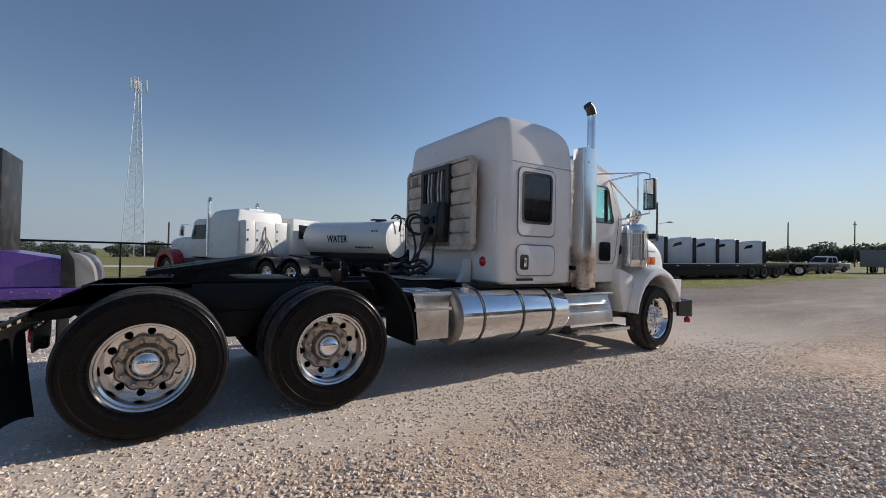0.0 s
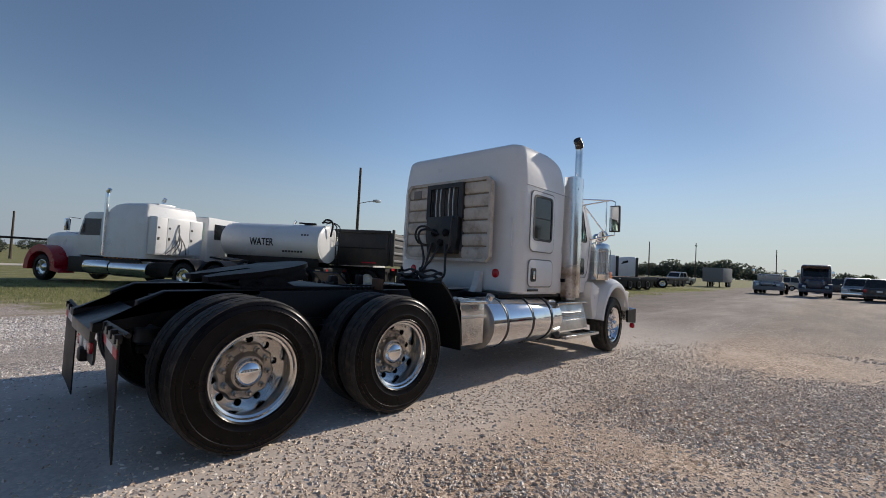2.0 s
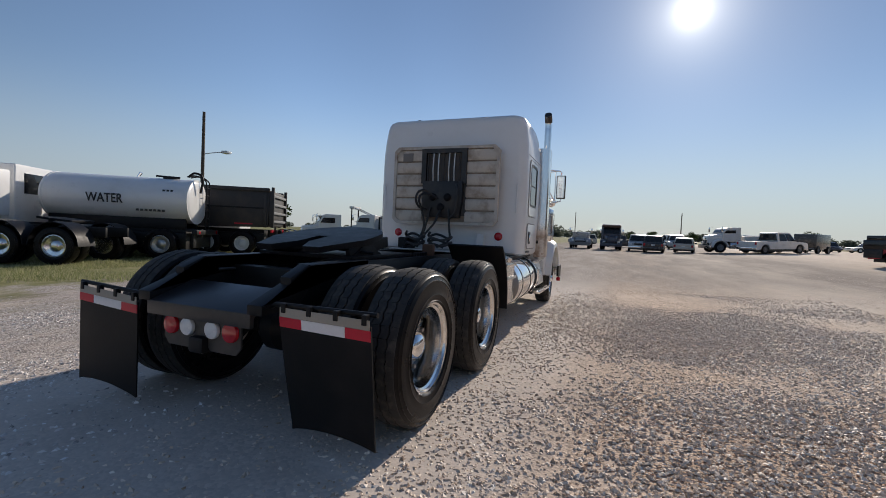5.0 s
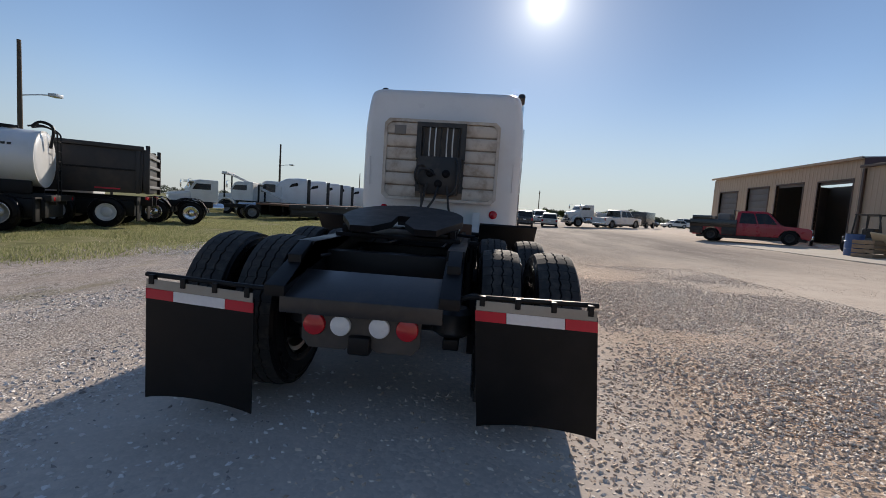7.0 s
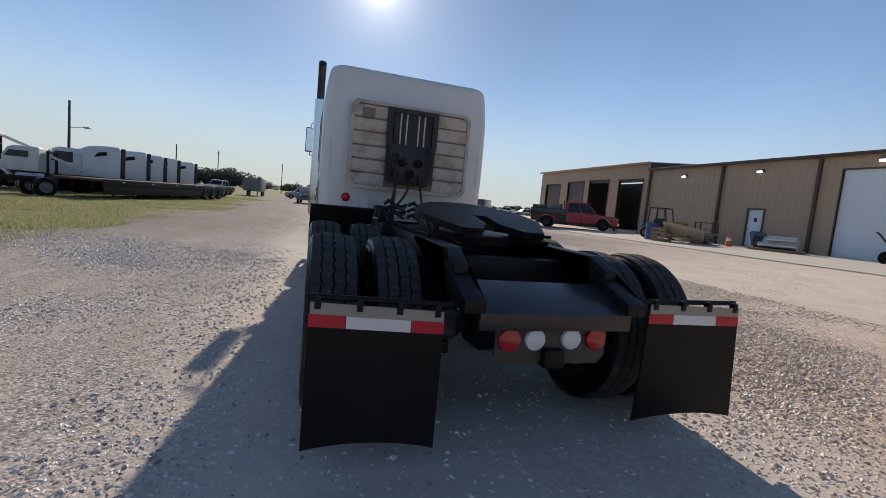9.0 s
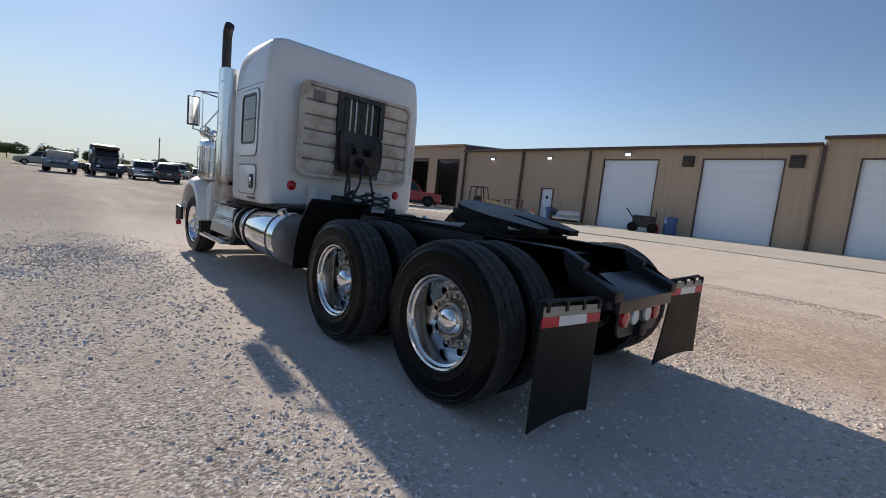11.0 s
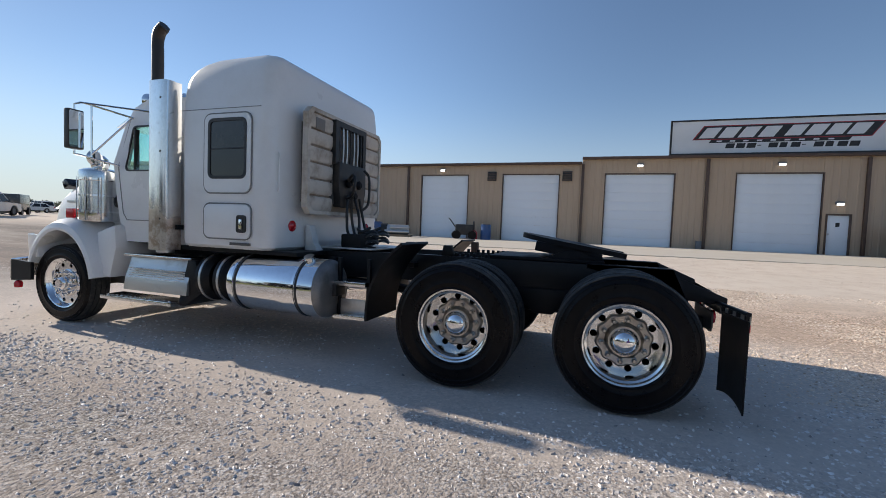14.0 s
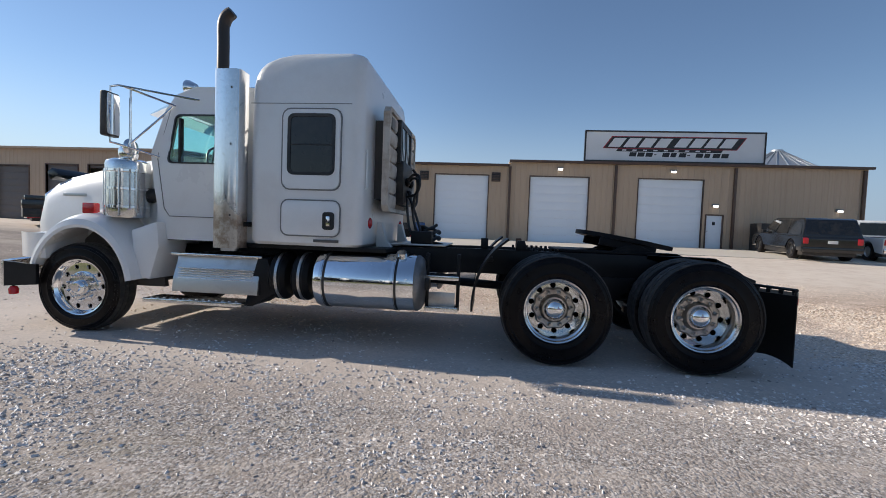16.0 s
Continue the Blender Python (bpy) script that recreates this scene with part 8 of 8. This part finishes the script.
car("suv", at(-11.9, -15.6, -102), GLOSS_BLACK, "black full-size SUV parked on the apron", "car", "suv", 5.3, 2.0, 1.72, 0.42, rim=DARKBOX)
car("pickup_truck", at(-15.2, -16.2, -102), WHITE_DULL, "white crew pickup truck parked beside the SUV", "truck", "pickup", 5.6, 1.95, 1.72, 0.4)

# ---- poles, tower ----
def pole(x, y, h, label, arm=True, lean=0.0, cross=False):
    z = ground_z(x, y)
    p = thing("utility_pole", pose(x, y, z, lean, 0, 0), label, "pole")
    part("shaft", rod((0, 0, -0.3), (0, 0, h), 0.14, 10, r2=0.09), POLE_WOOD, p)
    if arm:
        part("lamp_arm", tube(curve_points([(0, 0, h * 0.68), (0.5, -0.5, h * 0.70), (0.9, -0.9, h * 0.71)], 4), 0.03, 6), GALV, p)
        part("lamp_head", box(0.75, 1.2, -1.2, -0.75, h * 0.70, h * 0.72, 0.02), GALV, p)
    if cross:
        part("crossarm", box(-1.1, 1.1, -0.06, 0.06, h - 0.7, h - 0.55, 0.01), POLE_WOOD, p)
    return p


pole(18.0, 23.3, 8.6, "wooden utility pole with a street lamp arm")
pole(46.0, 22.6, 7.6, "wooden utility pole with a street lamp arm")
pole(92.0, 26.0, 8.0, "thin wooden utility pole", False)
pole(120.0, 24.0, 9.5, "wooden utility pole with crossarm", False, cross=True)
pole(110.0, -16.0, 7.0, "wooden utility pole with crossarm", False, cross=True)
pole(140.0, 10.0, 9.0, "wooden utility pole with crossarm", False, cross=True)
pole(0.5, 62.0, 5.2, "thin wooden utility pole", False)

tw = thing("cell_tower", pose(-5.75, 113, ground_z(-5.75, 113)), "tall grey lattice cell tower with antenna head", "tower")
HT = 39.5
legs = [radians(90 + 120 * k) for k in range(3)]


def leg_at(k, z):
    r = 2.1 * (1 - z / HT) + 0.42
    return Vector((r * math.cos(legs[k]), r * math.sin(legs[k]), z))


for k in range(3):
    part("tower_leg", rod(leg_at(k, 0), leg_at(k, HT), 0.09, 6, r2=0.07), GALV, tw)
lev = [0.0]
while lev[-1] < HT - 1.5:
    lev.append(lev[-1] + max(1.1, 2.6 * (1 - lev[-1] / HT) + 0.3))
for a, c in zip(lev, lev[1:]):
    for k in range(3):
        j = (k + 1) % 3
        part("brace", rod(leg_at(k, a), leg_at(j, min(c, HT)), 0.030, 4), GALV, tw)
        part("brace", rod(leg_at(j, a), leg_at(k, min(c, HT)), 0.030, 4), GALV, tw)
for k in range(3):
    a0 = legs[k] + 0.5
    for d in (-0.8, 0.0, 0.8):
        x, y = 1.5 * math.cos(a0) - d * math.sin(a0), 1.5 * math.sin(a0) + d * math.cos(a0)
        part("antenna", box(x - 0.13, x + 0.13, y - 0.1, y + 0.1, HT - 2.2, HT + 0.2, 0.02), WHITE_DULL, tw)
    part("antenna_frame", rod((0, 0, HT - 0.9), (1.5 * math.cos(a0), 1.5 * math.sin(a0), HT - 0.9), 0.06, 6), GALV, tw)

# ---- trees ----
def leaf_crown(parent, centre, radii, n, size, seed, mat=LEAF):
    """A crown of many small leaf clumps with gaps."""
    rnd = np.random.RandomState(seed)
    lobes = rnd.normal(size=(9, 3))
    lobes = lobes / np.linalg.norm(lobes, axis=1)[:, None] * rnd.uniform(0.35, 0.75, (9, 1))
    which = rnd.randint(0, 9, n)
    p = rnd.normal(size=(n, 3))
    p = p / np.linalg.norm(p, axis=1)[:, None] * rnd.uniform(0.25, 0.48, (n, 1)) + lobes[which]
    p = p * np.array(radii) + np.array(centre)
    d1 = rnd.normal(size=(n, 3))
    d1 /= np.linalg.norm(d1, axis=1)[:, None]
    d2 = np.cross(d1, rnd.normal(size=(n, 3)))
    d2 /= np.linalg.norm(d2, axis=1)[:, None]
    s = rnd.uniform(0.5, 1.2, (n, 1)) * size
    quad = np.stack([p - d1 * s, p - d2 * s * 0.6, p + d1 * s, p + d2 * s * 0.6], 1).reshape(-1, 3)
    me = bpy.data.meshes.new("crown")
    me.from_pydata(quad.tolist(), [], np.arange(n * 4).reshape(-1, 4).tolist())
    me.materials.append(mat)
    o = new("crown", me)
    o.parent = parent
    return o


def tree(x, y, h, w, seed, label="round leafy tree, dark against the sky"):
    t = thing("tree", pose(x, y, ground_z(x, y)), label, "tree")
    rnd = random.Random(seed)
    tr = rod((0, 0, -0.2), (0.02 * h, 0, h * 0.5), h * 0.03, 8, r2=h * 0.016)
    for k in range(5):
        a = 2 * math.pi * k / 5 + rnd.random()
        rod((0.01 * h, 0, h * (0.28 + 0.04 * k)), (w * 0.3 * math.cos(a), w * 0.3 * math.sin(a), h * (0.55 + 0.06 * k)), h * 0.012, 6, into=tr, r2=h * 0.004)
    part("trunk", tr, TRUNK, t)
    leaf_crown(t, (0, 0, h * 0.62), (w * 0.5, w * 0.5, h * 0.40), 2600, h * 0.035, seed)
    return t


tree(50, 47, 6.2, 5.6, 5)
for k, (x, y, h, w) in enumerate(((150, 2, 3.6, 4), (160, -7, 3.4, 4), (172, -14, 4, 4.5), (150, -24, 3.6, 4), (165, -33, 3.4, 4.5), (130, 8, 3.0, 4), (150, -45, 4, 5.5), (170, -60, 5, 7))):
    tree(x, y, h, w, 20 + k)


def woods(name, x0, y0, x1, y1, n, hmin, hmax, seed, label):
    """A far belt of trees as one mass of leaf clumps, in leaf colour paled for haze."""
    rnd = np.random.RandomState(seed)
    e = []
    for k in range(n):
        u = (k + rnd.uniform(-0.4, 0.4)) / n
        x, y = x0 + (x1 - x0) * u + rnd.uniform(-8, 8), y0 + (y1 - y0) * u + rnd.uniform(-8, 8)
        h = rnd.uniform(hmin, hmax) * (0.75 + 0.5 * noise.noise((u * 6, seed, 0)))
        m = 520
        p = rnd.normal(size=(m, 3))
        p = p / np.linalg.norm(p, axis=1)[:, None] * rnd.uniform(0.55, 1.0, (m, 1))
        p = p * np.array((h * 0.75, h * 0.75, h * 0.52)) + np.array((x, y, ground_z(x, y) + h * 0.5))
        d1 = rnd.normal(size=(m, 3))
        d1 /= np.linalg.norm(d1, axis=1)[:, None]
        d2 = np.cross(d1, rnd.normal(size=(m, 3)))
        d2 /= np.linalg.norm(d2, axis=1)[:, None]
        s = rnd.uniform(0.4, 1.1, (m, 1)) * h * 0.09
        e.append(np.stack([p - d1 * s, p - d2 * s * 0.7, p + d1 * s, p + d2 * s * 0.7], 1).reshape(-1, 3))
    v = np.concatenate(e)
    me = bpy.data.meshes.new(name)
    me.from_pydata(v.tolist(), [], np.arange(len(v)).reshape(-1, 4).tolist())
    me.materials.append(HAZED_LEAF)
    tagged(new(name, me), label, "trees", kind="stuff")


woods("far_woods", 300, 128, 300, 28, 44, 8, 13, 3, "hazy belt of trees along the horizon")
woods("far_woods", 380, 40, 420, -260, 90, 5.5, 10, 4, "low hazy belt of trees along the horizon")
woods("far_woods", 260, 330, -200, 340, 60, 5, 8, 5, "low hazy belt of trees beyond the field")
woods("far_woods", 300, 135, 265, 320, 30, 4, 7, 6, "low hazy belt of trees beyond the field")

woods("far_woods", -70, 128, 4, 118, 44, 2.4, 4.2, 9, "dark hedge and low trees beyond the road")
rd = box(-160, 260, 37.0, 41.5, -0.02, 0.02, 0.0)
for v in rd.verts:
    v.co.z += ground_z(0.0, v.co.y) + 0.015
tagged(part("road", rd, CONCRETE, None), "pale straight country road beyond the fence", "road", kind="structure")

# ---- loose stones and grass ----
def cover(x, y):
    """How thick the loose stone lies: thin on worn dust, thinner where the truck's shade looks smooth."""
    c = (0.78 if y < 0 else 0.70) + (0.62 if y < 0 else 0.95) * noise.noise((x * 0.30, y * 0.75, 9.0)) + 0.5 * noise.noise((x * 1.3, y * 1.7, 2.0))
    under = smooth01(((1.6 if y < 0 else 2.2) - abs(y)) / 0.8) * smooth01((x + 3.2) / 2.2)
    return max(0.012, min(1.0, c) * (1.0 - 0.93 * under))


def loose_stones(n, x0, x1, y0, y1, seed, lo, hi, bias, inner, fade, mat=STONE, tall=1.2):
    """Scatter over a field, thinning out gently away from its inner part."""
    rnd = np.random.RandomState(seed)
    x, y = rnd.uniform(x0, x1, n), rnd.uniform(y0, y1, n)
    ix0, ix1, iy0, iy1 = inner
    d = np.hypot(np.maximum(np.maximum(ix0 - x, x - ix1), 0), np.maximum(np.maximum(iy0 - y, y - iy1), 0))
    thick = np.array([cover(a, c) for a, c in zip(x, y)]) * np.exp(-d / fade)
    keep = rnd.uniform(0, 1, n) < thick
    x, y, d = x[keep], y[keep], d[keep]
    n = len(x)
    r = (lo + (hi - lo) * rnd.uniform(0, 1, n) ** bias) * (1 + 0.015 * d)
    z = np.array([ground_z(a, c) for a, c in zip(x, y)])
    base = np.array([(1, 0, -0.15), (0.05, 0.95, -0.15), (-1.0, 0.1, -0.15), (-0.1, -0.9, -0.15), (0.50, 0.12, 0.45), (-0.48, -0.1, 0.45)])
    a = rnd.uniform(0, 6.283, n)
    p = base[None] * rnd.uniform(0.65, 1.35, (n, 6, 3))
    p[:, 4:, 2] *= rnd.uniform(0.5, 1.6, (n, 2))
    ca, sa = np.cos(a)[:, None], np.sin(a)[:, None]
    sq = rnd.uniform(0.6, 1.0, n)[:, None]
    qy = p[:, :, 1] * sq
    px = (p[:, :, 0] * ca - qy * sa) * r[:, None] + x[:, None]
    py = (p[:, :, 0] * sa + qy * ca) * r[:, None] + y[:, None]
    pz = p[:, :, 2] * r[:, None] * rnd.uniform(0.4, tall, n)[:, None] + z[:, None]
    v = np.stack([px, py, pz], -1).reshape(-1, 3)
    tri = np.array([(0, 1, 4), (1, 5, 4), (1, 2, 5), (2, 3, 5), (3, 4, 5), (3, 0, 4)])
    f = (tri[None] + 6 * np.arange(n)[:, None, None]).reshape(-1, 3)
    me = bpy.data.meshes.new("loose_gravel")
    me.from_pydata(v.tolist(), [], f.tolist())
    me.materials.append(mat)
    o = new("loose_gravel", me)
    tagged(o, "loose pale limestone gravel", "gravel", kind="stuff")


loose_stones(325000, -7.5, 10.0, -7.0, 0.3, 1, 0.008, 0.024, 1.6, (-2.9, 6.0, -5.2, 0.3), 2.0, STONE, 0.95)
loose_stones(317000, -7.5, 9.0, 0.3, 7.0, 2, 0.008, 0.024, 1.5, (-2.9, 5.0, 0.3, 4.8), 1.7, PALE_STONE, 1.15)
loose_stones(190000, -7.0, 26.0, -14.0, 9.0, 3, 0.007, 0.018, 2.0, (4.0, 10.0, -6.0, 4.0), 5.0, STONE, 0.55)


def grass(n, x0, x1, y0, y1, seed, h):
    rnd = np.random.RandomState(seed)
    x, y = rnd.uniform(x0, x1, n), rnd.uniform(y0, y1, n)
    edge = np.array([7.6 + 3.0 * smooth01((1.0 - a) / 2.5) + 3.5 * noise.noise((a * 0.22, 1.7, 0)) for a in x])
    dens = np.array([noise.noise((a * 0.5, c * 0.5, 2.0)) for a, c in zip(x, y)])
    k = (y + 1.5 * dens + rnd.normal(0, 0.9, n) > edge) & (dens + rnd.normal(0, 0.12, n) > -0.3)
    x, y, dens = x[k], y[k], dens[k]
    n = len(x)
    z = np.array([ground_z(a, c) for a, c in zip(x, y)])
    a = rnd.uniform(0, 6.283, n)
    hh = h * rnd.uniform(0.4, 1.2, n) * (0.8 + 0.7 * dens)
    w = 0.012
    lean = rnd.normal(0, 0.35, (n, 2)) * hh[:, None]
    v = np.stack([np.stack([x - w * np.cos(a), y - w * np.sin(a), z - 0.01], -1), np.stack([x + w * np.cos(a), y + w * np.sin(a), z - 0.01], -1), np.stack([x + lean[:, 0], y + lean[:, 1], z + hh], -1)], 1).reshape(-1, 3)
    me = bpy.data.meshes.new("grass")
    me.from_pydata(v.tolist(), [], np.arange(3 * n).reshape(-1, 3).tolist())
    me.materials.append(BLADE)
    tagged(new("grass", me), "dry yellow-green rough grass on the verge", "grass", kind="stuff")


grass(170000, -8, 14, 6.0, 18.0, 7, 0.085)
grass(130000, 12, 50, 5.5, 16.0, 8, 0.10)
